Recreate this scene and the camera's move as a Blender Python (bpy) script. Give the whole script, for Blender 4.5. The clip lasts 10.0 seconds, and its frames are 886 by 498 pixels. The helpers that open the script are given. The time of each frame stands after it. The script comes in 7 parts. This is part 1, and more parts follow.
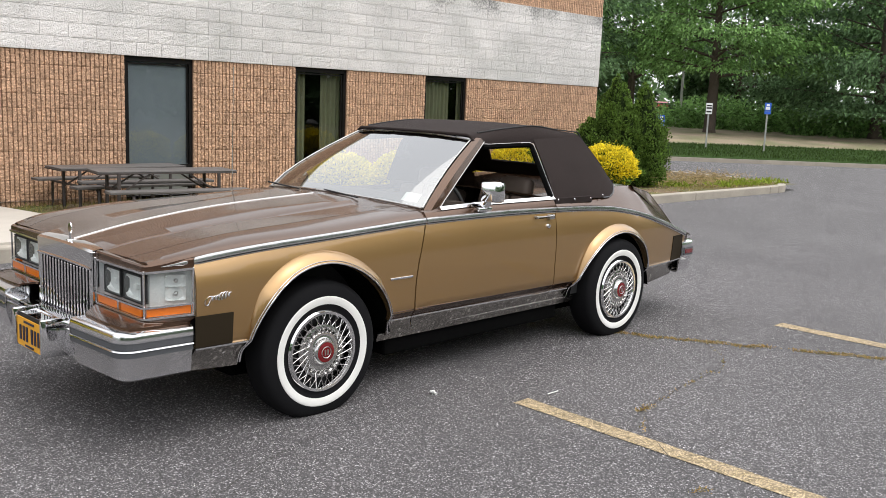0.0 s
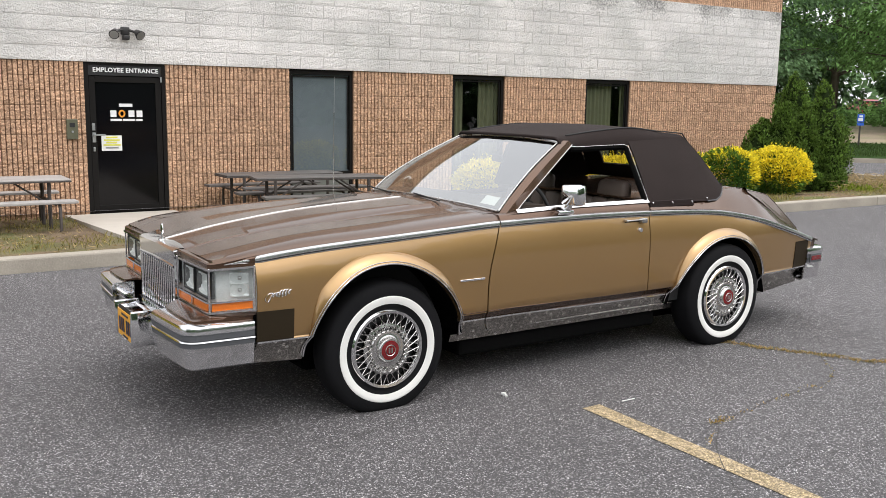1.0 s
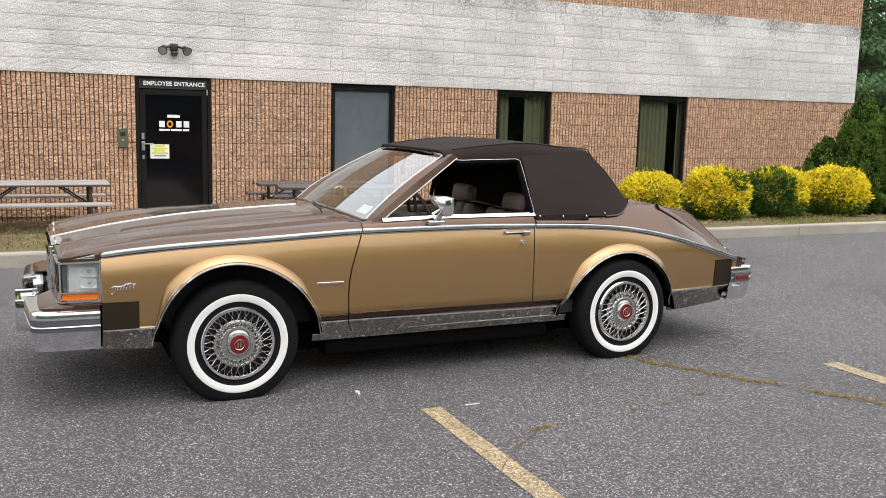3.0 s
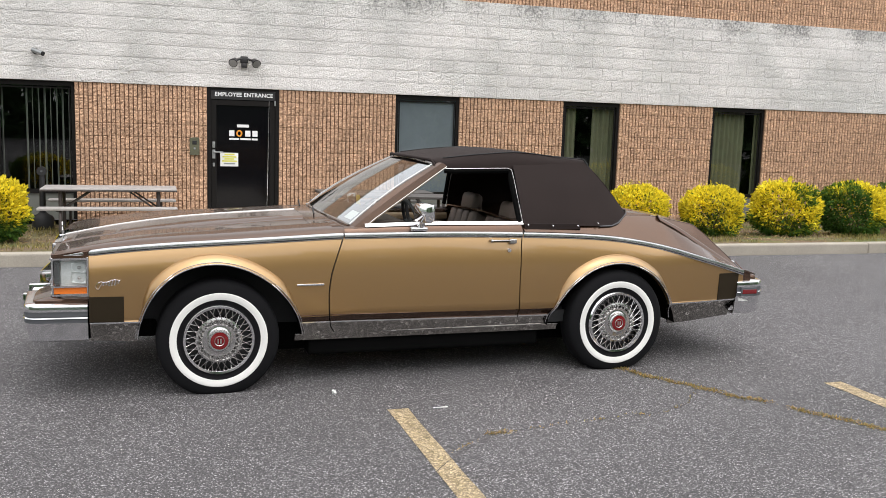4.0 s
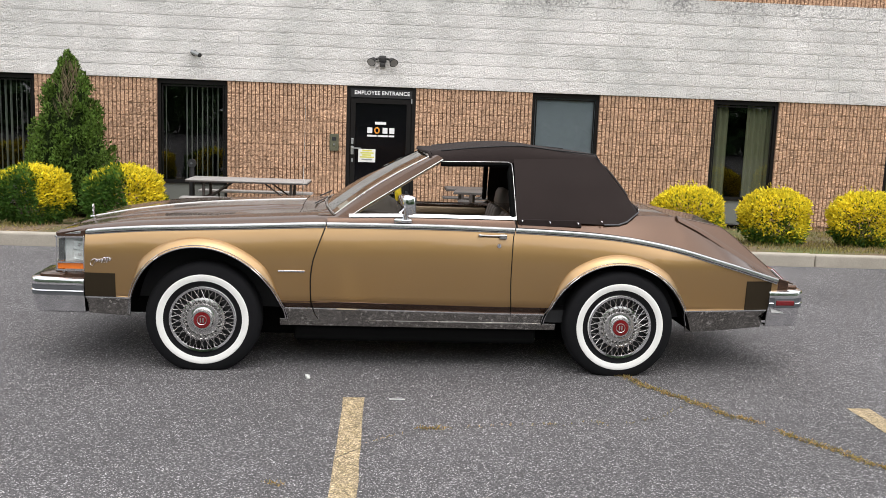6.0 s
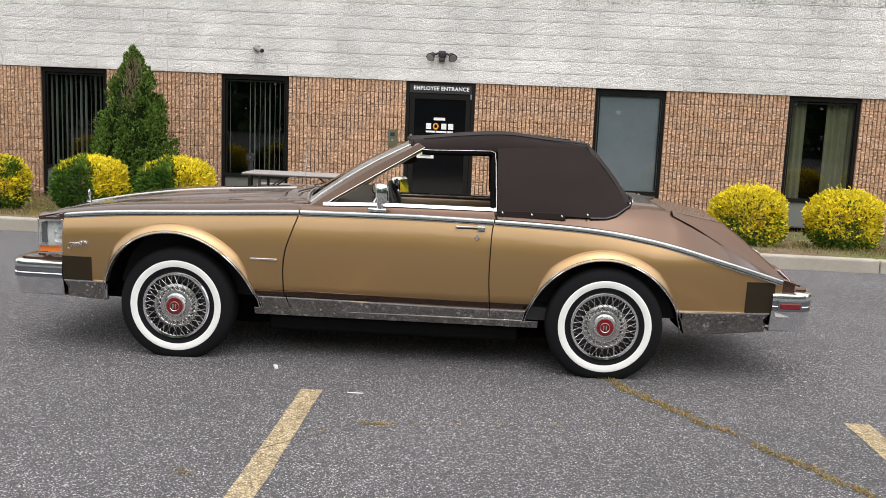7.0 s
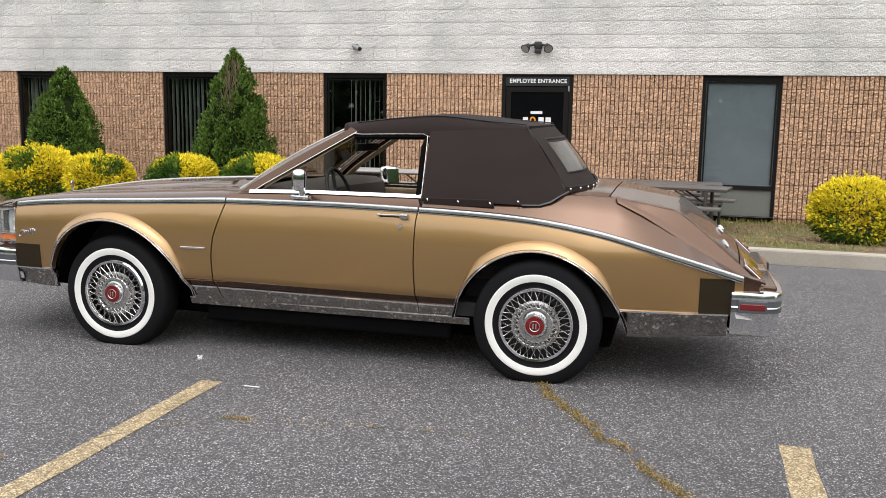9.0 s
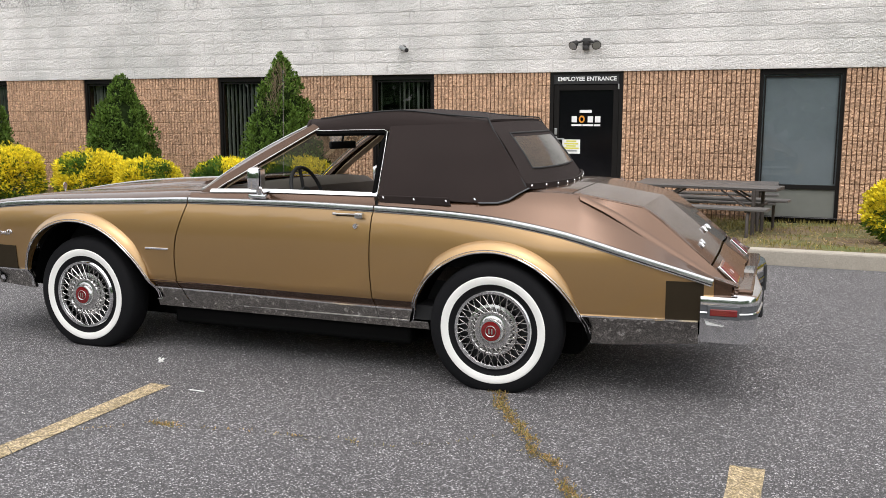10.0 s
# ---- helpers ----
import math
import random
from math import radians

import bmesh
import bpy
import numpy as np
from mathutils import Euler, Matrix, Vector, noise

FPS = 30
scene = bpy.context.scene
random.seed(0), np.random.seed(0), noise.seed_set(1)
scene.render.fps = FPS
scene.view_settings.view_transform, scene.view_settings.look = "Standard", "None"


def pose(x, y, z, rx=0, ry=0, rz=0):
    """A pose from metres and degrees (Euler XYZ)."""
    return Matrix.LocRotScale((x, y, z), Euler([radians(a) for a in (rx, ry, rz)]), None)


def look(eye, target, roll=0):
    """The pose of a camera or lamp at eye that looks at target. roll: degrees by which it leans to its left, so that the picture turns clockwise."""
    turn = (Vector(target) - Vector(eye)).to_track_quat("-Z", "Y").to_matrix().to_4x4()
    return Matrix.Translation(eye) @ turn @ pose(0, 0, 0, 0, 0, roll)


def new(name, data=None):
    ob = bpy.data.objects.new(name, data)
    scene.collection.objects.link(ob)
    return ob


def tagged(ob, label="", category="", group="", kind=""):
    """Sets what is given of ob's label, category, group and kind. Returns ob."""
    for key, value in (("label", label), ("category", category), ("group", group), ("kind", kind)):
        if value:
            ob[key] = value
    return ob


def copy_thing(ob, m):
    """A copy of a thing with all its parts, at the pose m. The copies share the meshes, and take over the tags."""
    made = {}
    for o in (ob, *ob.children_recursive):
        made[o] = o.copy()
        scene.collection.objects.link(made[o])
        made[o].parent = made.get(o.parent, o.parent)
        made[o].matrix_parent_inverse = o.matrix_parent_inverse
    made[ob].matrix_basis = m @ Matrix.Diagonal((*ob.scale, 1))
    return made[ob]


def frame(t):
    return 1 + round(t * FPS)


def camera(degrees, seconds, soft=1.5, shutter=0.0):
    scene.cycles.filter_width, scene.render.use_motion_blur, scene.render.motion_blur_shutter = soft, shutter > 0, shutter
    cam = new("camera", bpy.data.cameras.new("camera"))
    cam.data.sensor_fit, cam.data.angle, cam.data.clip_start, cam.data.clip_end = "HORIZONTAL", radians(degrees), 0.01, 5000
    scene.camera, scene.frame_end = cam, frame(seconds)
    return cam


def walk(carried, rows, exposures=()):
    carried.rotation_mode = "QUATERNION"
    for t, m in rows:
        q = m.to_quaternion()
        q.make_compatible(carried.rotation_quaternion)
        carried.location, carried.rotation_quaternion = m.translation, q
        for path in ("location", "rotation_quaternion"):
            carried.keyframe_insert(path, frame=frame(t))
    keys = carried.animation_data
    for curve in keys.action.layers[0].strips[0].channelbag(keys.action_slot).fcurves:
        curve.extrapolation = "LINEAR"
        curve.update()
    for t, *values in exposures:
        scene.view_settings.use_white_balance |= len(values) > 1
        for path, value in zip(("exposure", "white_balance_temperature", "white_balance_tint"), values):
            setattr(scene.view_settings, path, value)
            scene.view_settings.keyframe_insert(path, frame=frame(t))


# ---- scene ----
cam = camera(52.1, 10.0, 0.85)
PATH = [
    (0, (-3.193, -13.299, 1.631), (-1.801, -11.9, 1.31), 2.3),
    (0.5, (-2.965, -13.488, 1.644), (-1.729, -11.95, 1.317), 1.4),
    (1, (-2.701, -13.768, 1.64), (-1.639, -12.104, 1.32), 0.9),
    (1.5, (-2.384, -13.992, 1.628), (-1.383, -12.29, 1.31), 1.0),
    (2, (-2.068, -14.246, 1.646), (-1.106, -12.523, 1.324), 1.2),
    (2.5, (-1.767, -14.546, 1.652), (-0.888, -12.775, 1.348), 1.5),
    (2.7, (-1.654, -14.653, 1.671), (-0.794, -12.873, 1.372), 1.5),
    (3.8, (-0.886, -15.041, 1.676), (-0.248, -13.166, 1.393), 1.7),
    (4, (-0.763, -15.163, 1.678), (-0.165, -13.275, 1.402), 1.8),
    (4.5, (-0.433, -15.319, 1.692), (0.057, -13.4, 1.413), 1.8),
    (5, (-0.05, -15.351, 1.67), (0.234, -13.392, 1.39), 1.7),
    (5.5, (0.341, -15.388, 1.656), (0.539, -13.417, 1.374), 1.6),
    (6, (0.741, -15.39, 1.665), (0.863, -13.415, 1.377), 2.1),
    (6.2, (0.899, -15.361, 1.645), (1.003, -13.385, 1.354), 2.2),
    (7.3, (1.811, -15.126, 1.602), (1.588, -13.161, 1.306), 2.2),
    (7.5, (1.96, -15.078, 1.607), (1.668, -13.123, 1.306), 2.0),
    (8, (2.33, -14.866, 1.565), (1.942, -12.927, 1.268), 1.9),
    (8.5, (2.711, -14.709, 1.531), (2.276, -12.78, 1.231), 1.6),
    (9, (3.117, -14.566, 1.52), (2.585, -12.661, 1.219), 1.0),
    (9.5, (3.464, -14.315, 1.491), (2.838, -12.438, 1.198), 0.6),
    (10, (3.772, -14.078, 1.466), (3.042, -12.239, 1.173), 0.1),
]
walk(cam, [(t, look(eye, target, roll)) for t, eye, target, roll in PATH])

# ---- light ----
world = bpy.data.worlds.new("overcast_sky")
scene.world = world
world.use_nodes = True
wn, wl = world.node_tree.nodes, world.node_tree.links
sky = wn.new("ShaderNodeTexSky")
sky.sky_type, sky.sun_disc = "NISHITA", False
sky.sun_elevation, sky.sun_rotation = radians(66), radians(160)
sky.air_density, sky.dust_density, sky.ozone_density = 1.0, 4.0, 1.0
grey = wn.new("ShaderNodeHueSaturation")
grey.inputs["Saturation"].default_value = 0.25
wl.new(sky.outputs[0], grey.inputs["Color"])
# an even layer of bright cloud over most of the sky
cloud = wn.new("ShaderNodeMix")
cloud.data_type = "RGBA"
cloud.inputs["Factor"].default_value = 0.6
cloud.inputs["B"].default_value = (5.0, 5.1, 5.25, 1)
wl.new(grey.outputs[0], cloud.inputs["A"])
wl.new(cloud.outputs["Result"], wn["Background"].inputs["Color"])
wn["Background"].inputs["Strength"].default_value = 0.142

sun = new("sun", bpy.data.lights.new("sun", "SUN"))
sun.data.energy, sun.data.angle, sun.data.color = 0.6, radians(100), (1.0, 0.96, 0.9)
sun.matrix_world = look((0, 0, 20), (-2.4, 6.2, 0))
scene.view_settings.exposure = 1.27


# ---- materials ----
def material(name, color, rough=0.6, metal=0.0, vary=0.15, scale=8.0, fine=120.0, bump=0.0, bump_scale=60.0, coat=0.0, spec=0.5, other=None, mix_scale=2.0, island=0.0, per_object=0.0, rough_vary=0.0):
    """A node material: base colour varied at two scales, optional second colour in patches, bump, and per-piece variation."""
    m = bpy.data.materials.new(name)
    m.use_nodes = True
    n, l = m.node_tree.nodes, m.node_tree.links
    b = n["Principled BSDF"]
    b.inputs["Roughness"].default_value, b.inputs["Metallic"].default_value = rough, metal
    b.inputs["Coat Weight"].default_value, b.inputs["Specular IOR Level"].default_value = coat, spec
    b.inputs["Coat Roughness"].default_value = 0.04
    geo = n.new("ShaderNodeNewGeometry")

    def tex(size, detail=3.0, distort=0.0):
        t = n.new("ShaderNodeTexNoise")
        t.inputs["Scale"].default_value, t.inputs["Detail"].default_value = size, detail
        t.inputs["Distortion"].default_value = distort
        l.new(geo.outputs["Position"], t.inputs["Vector"])
        return t

    def math_node(op, a, c):
        t = n.new("ShaderNodeMath")
        t.operation = op
        for i, v in enumerate((a, c)):
            if isinstance(v, (int, float)):
                t.inputs[i].default_value = v
            else:
                l.new(v, t.inputs[i])
        return t.outputs[0]
    rgb = n.new("ShaderNodeRGB")
    rgb.outputs[0].default_value = (*color, 1)
    col = rgb.outputs[0]
    if other:
        mix = n.new("ShaderNodeMix")
        mix.data_type = "RGBA"
        ramp = n.new("ShaderNodeMapRange")
        ramp.inputs["From Min"].default_value, ramp.inputs["From Max"].default_value = 0.42, 0.62
        l.new(tex(mix_scale, 5.0).outputs[0], ramp.inputs["Value"])
        l.new(ramp.outputs[0], mix.inputs["Factor"])
        l.new(col, mix.inputs["A"])
        mix.inputs["B"].default_value = (*other, 1)
        col = mix.outputs["Result"]
    coarse, small = tex(scale), tex(fine, 2.0)
    v = math_node("ADD", math_node("MULTIPLY", coarse.outputs[0], 0.6), math_node("MULTIPLY", small.outputs[0], 0.4))
    gain = math_node("ADD", math_node("MULTIPLY", math_node("SUBTRACT", v, 0.5), 4.0 * vary), 1.0)
    if island:
        g = n.new("ShaderNodeNewGeometry")
        gain = math_node("MULTIPLY", gain, math_node("ADD", math_node("MULTIPLY", g.outputs["Random Per Island"], 2 * island), 1 - island))
    if per_object:
        g = n.new("ShaderNodeObjectInfo")
        gain = math_node("MULTIPLY", gain, math_node("ADD", math_node("MULTIPLY", g.outputs["Random"], 2 * per_object), 1 - per_object))
    scaled = n.new("ShaderNodeVectorMath")
    scaled.operation = "SCALE"
    l.new(col, scaled.inputs[0])
    l.new(gain, scaled.inputs["Scale"])
    l.new(scaled.outputs[0], b.inputs["Base Color"])
    if rough_vary:
        l.new(math_node("ADD", math_node("MULTIPLY", math_node("SUBTRACT", coarse.outputs[0], 0.5), 2 * rough_vary), rough), b.inputs["Roughness"])
    if bump:
        bp = n.new("ShaderNodeBump")
        bp.inputs["Strength"].default_value, bp.inputs["Distance"].default_value = 1.0, bump
        l.new(tex(bump_scale, 4.0).outputs[0], bp.inputs["Height"])
        l.new(bp.outputs[0], b.inputs["Normal"])
    return m


def glass(name, tint=(0.9, 0.95, 0.93), rough=0.0, ior=1.5):
    """Thin window glass: clear, with a mirror gloss that grows towards grazing angles."""
    m = bpy.data.materials.new(name)
    m.use_nodes = True
    n, l = m.node_tree.nodes, m.node_tree.links
    n.remove(n["Principled BSDF"])
    clear, gloss, mix, weight, power, span = n.new("ShaderNodeBsdfTransparent"), n.new("ShaderNodeBsdfGlossy"), n.new("ShaderNodeMixShader"), n.new("ShaderNodeLayerWeight"), n.new("ShaderNodeMath"), n.new("ShaderNodeMapRange")
    clear.inputs["Color"].default_value = (*tint, 1)
    gloss.inputs["Roughness"].default_value = rough
    weight.inputs["Blend"].default_value = 0.5
    power.operation, power.inputs[1].default_value = "POWER", 5.0
    span.inputs["To Min"].default_value, span.inputs["To Max"].default_value = ((ior - 1) / (ior + 1)) ** 2 * 1.7, 1.0
    l.new(weight.outputs["Facing"], power.inputs[0])
    l.new(power.outputs[0], span.inputs["Value"])
    l.new(span.outputs[0], mix.inputs[0])
    l.new(clear.outputs[0], mix.inputs[1])
    l.new(gloss.outputs[0], mix.inputs[2])
    l.new(mix.outputs[0], n["Material Output"].inputs["Surface"])
    return m


ASPHALT = material("asphalt", (0.106, 0.1005, 0.1035), 0.85, vary=0.25, scale=0.7, fine=160, bump=0.006, bump_scale=110)


def speckle(m, size, low, high, sharp=6.0):
    """Adds stone chips of the given size (cells a metre), some dark, a few bright, to a material's colour."""
    n, l = m.node_tree.nodes, m.node_tree.links
    b = n["Principled BSDF"]
    geo = n.new("ShaderNodeNewGeometry")
    col = b.inputs["Base Color"].links[0].from_socket
    for scale_, a, c, power in ((size, low, high, sharp), (size * 2.3, low + 0.10, high * 0.62, 3.5)):
        cells = n.new("ShaderNodeTexVoronoi")
        cells.inputs["Scale"].default_value = scale_
        l.new(geo.outputs["Position"], cells.inputs["Vector"])
        split = n.new("ShaderNodeSeparateColor")
        l.new(cells.outputs["Color"], split.inputs[0])
        pw = n.new("ShaderNodeMath")
        pw.operation, pw.inputs[1].default_value = "POWER", power
        l.new(split.outputs[0], pw.inputs[0])
        rng_ = n.new("ShaderNodeMapRange")
        rng_.inputs["To Min"].default_value, rng_.inputs["To Max"].default_value = a, c
        l.new(pw.outputs[0], rng_.inputs["Value"])
        sc = n.new("ShaderNodeVectorMath")
        sc.operation = "SCALE"
        l.new(col, sc.inputs[0])
        l.new(rng_.outputs[0], sc.inputs["Scale"])
        col = sc.outputs[0]
    l.new(col, b.inputs["Base Color"])


speckle(ASPHALT, 165, 0.50, 4.0, 7.2)
YELLOW_LINE = material("worn_yellow_paint", (0.47, 0.365, 0.225), 0.8, vary=0.3, scale=9, fine=90, other=(0.34, 0.26, 0.14), mix_scale=26, bump=0.004, bump_scale=110)
speckle(YELLOW_LINE, 165, 0.5, 1.9, 2.0)
CONCRETE = material("kerb_concrete", (0.34, 0.305, 0.255), 0.85, vary=0.22, scale=2.5, fine=70, bump=0.004, bump_scale=60)
SLAB = material("walkway_concrete", (0.47, 0.43, 0.38), 0.85, vary=0.12, scale=2.0, fine=70, bump=0.002)
SOIL = material("dry_soil", (0.17, 0.125, 0.085), 0.95, spec=0.1, vary=0.4, scale=3, fine=60, other=(0.12, 0.13, 0.05), mix_scale=0.9, bump=0.03, bump_scale=25)
TAN_BLOCK = material("tan_ribbed_block", (0.66, 0.414, 0.267), 0.9, vary=0.3, scale=9, fine=75, bump=0.014, bump_scale=70, per_object=0.07, island=0.10)
speckle(TAN_BLOCK, 44, 0.66, 1.25, 1.2)


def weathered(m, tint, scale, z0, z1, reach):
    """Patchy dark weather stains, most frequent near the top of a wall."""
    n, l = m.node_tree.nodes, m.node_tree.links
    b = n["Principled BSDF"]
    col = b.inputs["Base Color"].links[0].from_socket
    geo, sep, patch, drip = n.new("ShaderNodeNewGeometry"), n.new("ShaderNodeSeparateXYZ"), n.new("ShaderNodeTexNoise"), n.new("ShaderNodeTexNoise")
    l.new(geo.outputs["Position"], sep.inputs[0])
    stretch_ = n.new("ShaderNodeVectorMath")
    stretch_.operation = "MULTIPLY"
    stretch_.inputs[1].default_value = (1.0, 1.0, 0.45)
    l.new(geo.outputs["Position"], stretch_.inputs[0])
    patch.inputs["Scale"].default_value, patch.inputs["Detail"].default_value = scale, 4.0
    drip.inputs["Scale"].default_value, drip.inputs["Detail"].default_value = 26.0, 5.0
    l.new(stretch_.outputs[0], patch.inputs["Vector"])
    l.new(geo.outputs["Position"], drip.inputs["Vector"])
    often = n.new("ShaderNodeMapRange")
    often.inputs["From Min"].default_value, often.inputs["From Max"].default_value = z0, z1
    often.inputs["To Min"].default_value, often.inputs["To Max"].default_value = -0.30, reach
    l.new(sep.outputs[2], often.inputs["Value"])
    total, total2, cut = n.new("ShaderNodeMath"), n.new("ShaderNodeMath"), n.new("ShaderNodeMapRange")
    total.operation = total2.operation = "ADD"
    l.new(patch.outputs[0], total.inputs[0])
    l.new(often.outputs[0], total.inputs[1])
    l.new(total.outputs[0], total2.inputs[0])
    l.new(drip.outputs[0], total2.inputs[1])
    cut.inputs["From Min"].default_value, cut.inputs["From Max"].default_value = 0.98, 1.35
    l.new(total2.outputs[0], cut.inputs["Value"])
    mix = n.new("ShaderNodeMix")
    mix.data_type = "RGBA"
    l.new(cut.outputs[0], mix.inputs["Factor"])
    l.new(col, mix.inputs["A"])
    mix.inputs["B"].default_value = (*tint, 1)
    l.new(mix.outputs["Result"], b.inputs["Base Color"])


# the block's tan darkened, so the rib grooves carry shade as colour
GROOVE_SHADE = material("shaded_tan_groove", (0.13, 0.073, 0.047), 0.95, vary=0.2, scale=9, fine=60)
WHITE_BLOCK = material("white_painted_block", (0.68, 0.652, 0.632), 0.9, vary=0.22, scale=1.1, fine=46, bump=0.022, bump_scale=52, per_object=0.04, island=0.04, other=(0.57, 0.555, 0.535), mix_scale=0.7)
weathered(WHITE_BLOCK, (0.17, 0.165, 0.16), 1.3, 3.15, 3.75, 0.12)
WHITE_JOINT = material("white_painted_joint", (0.66, 0.645, 0.625), 0.9, vary=0.15, scale=3, fine=40)
BRONZE = material("dark_bronze_frame", (0.009, 0.008, 0.0075), 0.6, vary=0.15, spec=0.14)
PANEL_GREY = material("grey_green_panel", (0.14, 0.145, 0.13), 0.6, vary=0.08)
BLACK = material("matt_black", (0.012, 0.012, 0.013), 0.7, vary=0.2)
# near-black surfaces put the unlit interior's darkness into their colour
ROOM = material("unlit_room_black", (0.018, 0.018, 0.018), 0.9, spec=0.1)


# ---- building blocks ----
def finish(name, bm, mat, smooth=None):
    me = bpy.data.meshes.new(name)
    bm.to_mesh(me)
    bm.free()
    if mat:
        me.materials.append(mat)
    if smooth is not None:
        me.shade_smooth()
        me.set_sharp_from_angle(angle=radians(smooth))
    return me


def part(name, bm, mat, parent=None, label="", smooth=None, m=None):
    ob = new(name, finish(name, bm, mat, smooth))
    ob.parent = parent
    if m is not None:
        ob.matrix_basis = m
    return tagged(ob, label)


def thing(name, at, label, category, group="", kind="", rz=0.0):
    ob = new(name)
    ob.matrix_basis = pose(*at, 0, 0, rz)
    ob.empty_display_size = 0.1
    return tagged(ob, label, category, group, kind)


def box(bm, x0, x1, y0, y1, z0, z1, bevel=0.0):
    """A box between two corners, added to bm, with bevelled edges if asked."""
    r = bmesh.ops.create_cube(bm, size=1.0, matrix=Matrix.LocRotScale(((x0 + x1) / 2, (y0 + y1) / 2, (z0 + z1) / 2), None, (abs(x1 - x0), abs(y1 - y0), abs(z1 - z0))))
    if bevel:
        edges = {e for v in r["verts"] for e in v.link_edges}
        bmesh.ops.bevel(bm, geom=list(edges), offset=bevel, segments=2, affect="EDGES", profile=0.5)
    return bm


def boxed(x0, x1, y0, y1, z0, z1, bevel=0.0):
    return box(bmesh.new(), x0, x1, y0, y1, z0, z1, bevel)


def rod(bm, a, b, r, sides=10, r2=None):
    """A round bar from a to b."""
    a, b = Vector(a), Vector(b)
    d = b - a
    m = Matrix.Translation((a + b) / 2) @ d.to_track_quat("Z", "Y").to_matrix().to_4x4()
    bmesh.ops.create_cone(bm, cap_ends=True, segments=sides, radius1=r, radius2=r if r2 is None else r2, depth=d.length, matrix=m)
    return bm


def sweep(bm, path, profile, closed=False, up=Vector((0, 0, 1)), caps=True):
    """Sweeps a closed 2D profile [(side, up), ...] along a path of points."""
    path = [Vector(p) for p in path]
    rings = []
    for i, p in enumerate(path):
        a = path[i - 1] if i or closed else path[i]
        b = path[(i + 1) % len(path)] if i + 1 < len(path) or closed else path[i]
        t = (b - a).normalized()
        side = t.cross(up).normalized()
        nup = side.cross(t).normalized()
        rings.append([bm.verts.new(p + side * u + nup * v) for u, v in profile])
    k = len(profile)
    for i in range(len(rings) - (0 if closed else 1)):
        r0, r1 = rings[i], rings[(i + 1) % len(rings)]
        for j in range(k):
            bm.faces.new((r0[j], r0[(j + 1) % k], r1[(j + 1) % k], r1[j]))
    if caps and not closed:
        bm.faces.new(rings[0][::-1])
        bm.faces.new(rings[-1])
    return bm


def circle(r, n=8):
    return [(r * math.cos(2 * math.pi * i / n), r * math.sin(2 * math.pi * i / n)) for i in range(n)]


def grid_faces(bm, rows, flip=False):
    """Joins rows of points into a sheet of quads."""
    vs = [[bm.verts.new(p) for p in row] for row in rows]
    for a, b in zip(vs, vs[1:]):
        for i in range(len(a) - 1):
            q = (a[i], a[i + 1], b[i + 1], b[i])
            try:
                bm.faces.new(q[::-1] if flip else q)
            except ValueError:
                pass
    return vs


def raw(name, verts, faces, mat, smooth=False):
    """A mesh straight from arrays of points and equal-sized faces."""
    verts, faces = np.asarray(verts, dtype=np.float32), np.asarray(faces, dtype=np.int32)
    me = bpy.data.meshes.new(name)
    me.vertices.add(len(verts))
    me.vertices.foreach_set("co", verts.ravel())
    k = faces.shape[1]
    me.loops.add(faces.size)
    me.loops.foreach_set("vertex_index", faces.ravel())
    me.polygons.add(len(faces))
    me.polygons.foreach_set("loop_start", np.arange(0, faces.size, k, dtype=np.int32))
    me.polygons.foreach_set("use_smooth", np.full(len(faces), smooth))
    me.update(calc_edges=True)
    me.validate()
    me.materials.append(mat)
    return me


# ---- ground ----
def bed_z(y):
    return 0.135 - 0.165 * min((y + 4.5) / 2.6, 1.0) - 0.05 * max(0.0, (y + 1.9) / 1.9)


WALL_X0, WALL_X1 = -15.0, 15.06
PERIOD, OPEN_W, OPEN_TOP = 3.115, 1.14, 2.126
KERB_Y = -4.65
BASE = OPEN_TOP - 11 * 0.2035

gb = bmesh.new()
xs = [-400, -60, -15, -5, 5, 15.3, 20, 60, 400]
ys_ = [-400, -60, -20, -12, -4.55, -0.05, 60, 400]
for xa, xb in zip(xs, xs[1:]):
    for ya, yb in zip(ys_, ys_[1:]):
        if not (xa >= -15 and xb <= 15.3 and ya == -4.55):
            gb.faces.new([gb.verts.new(p) for p in ((xa, ya, 0), (xb, ya, 0), (xb, yb, 0), (xa, yb, 0))])
bmesh.ops.remove_doubles(gb, verts=gb.verts, dist=0.001)
tagged(part("ground", gb, ASPHALT), "weathered grey asphalt car park with bright aggregate", "asphalt", kind="structure")


def painted_line(x0, y0, x1, y1, w, name="parking_line"):
    d = Vector((x1 - x0, y1 - y0, 0))
    n = d.cross(Vector((0, 0, 1))).normalized() * w / 2
    bm = bmesh.new()
    rows, k = [], 24
    for i in range(k + 1):
        p = Vector((x0, y0, 0.004)) + d * i / k
        e = random.uniform(-0.006, 0.006), random.uniform(-0.006, 0.006)
        rows.append([p - n * (1 + e[0] / w * 2), p + n * (1 + e[1] / w * 2)])
    grid_faces(bm, rows)
    ob = part(name, bm, YELLOW_LINE)
    return tagged(ob, "worn yellow parking bay line on asphalt", "road marking", "parking lines", "structure")


painted_line(0.565, -10.185, 0.60, -16.2, 0.122)
painted_line(3.62, -10.23, 3.70, -16.2, 0.14)

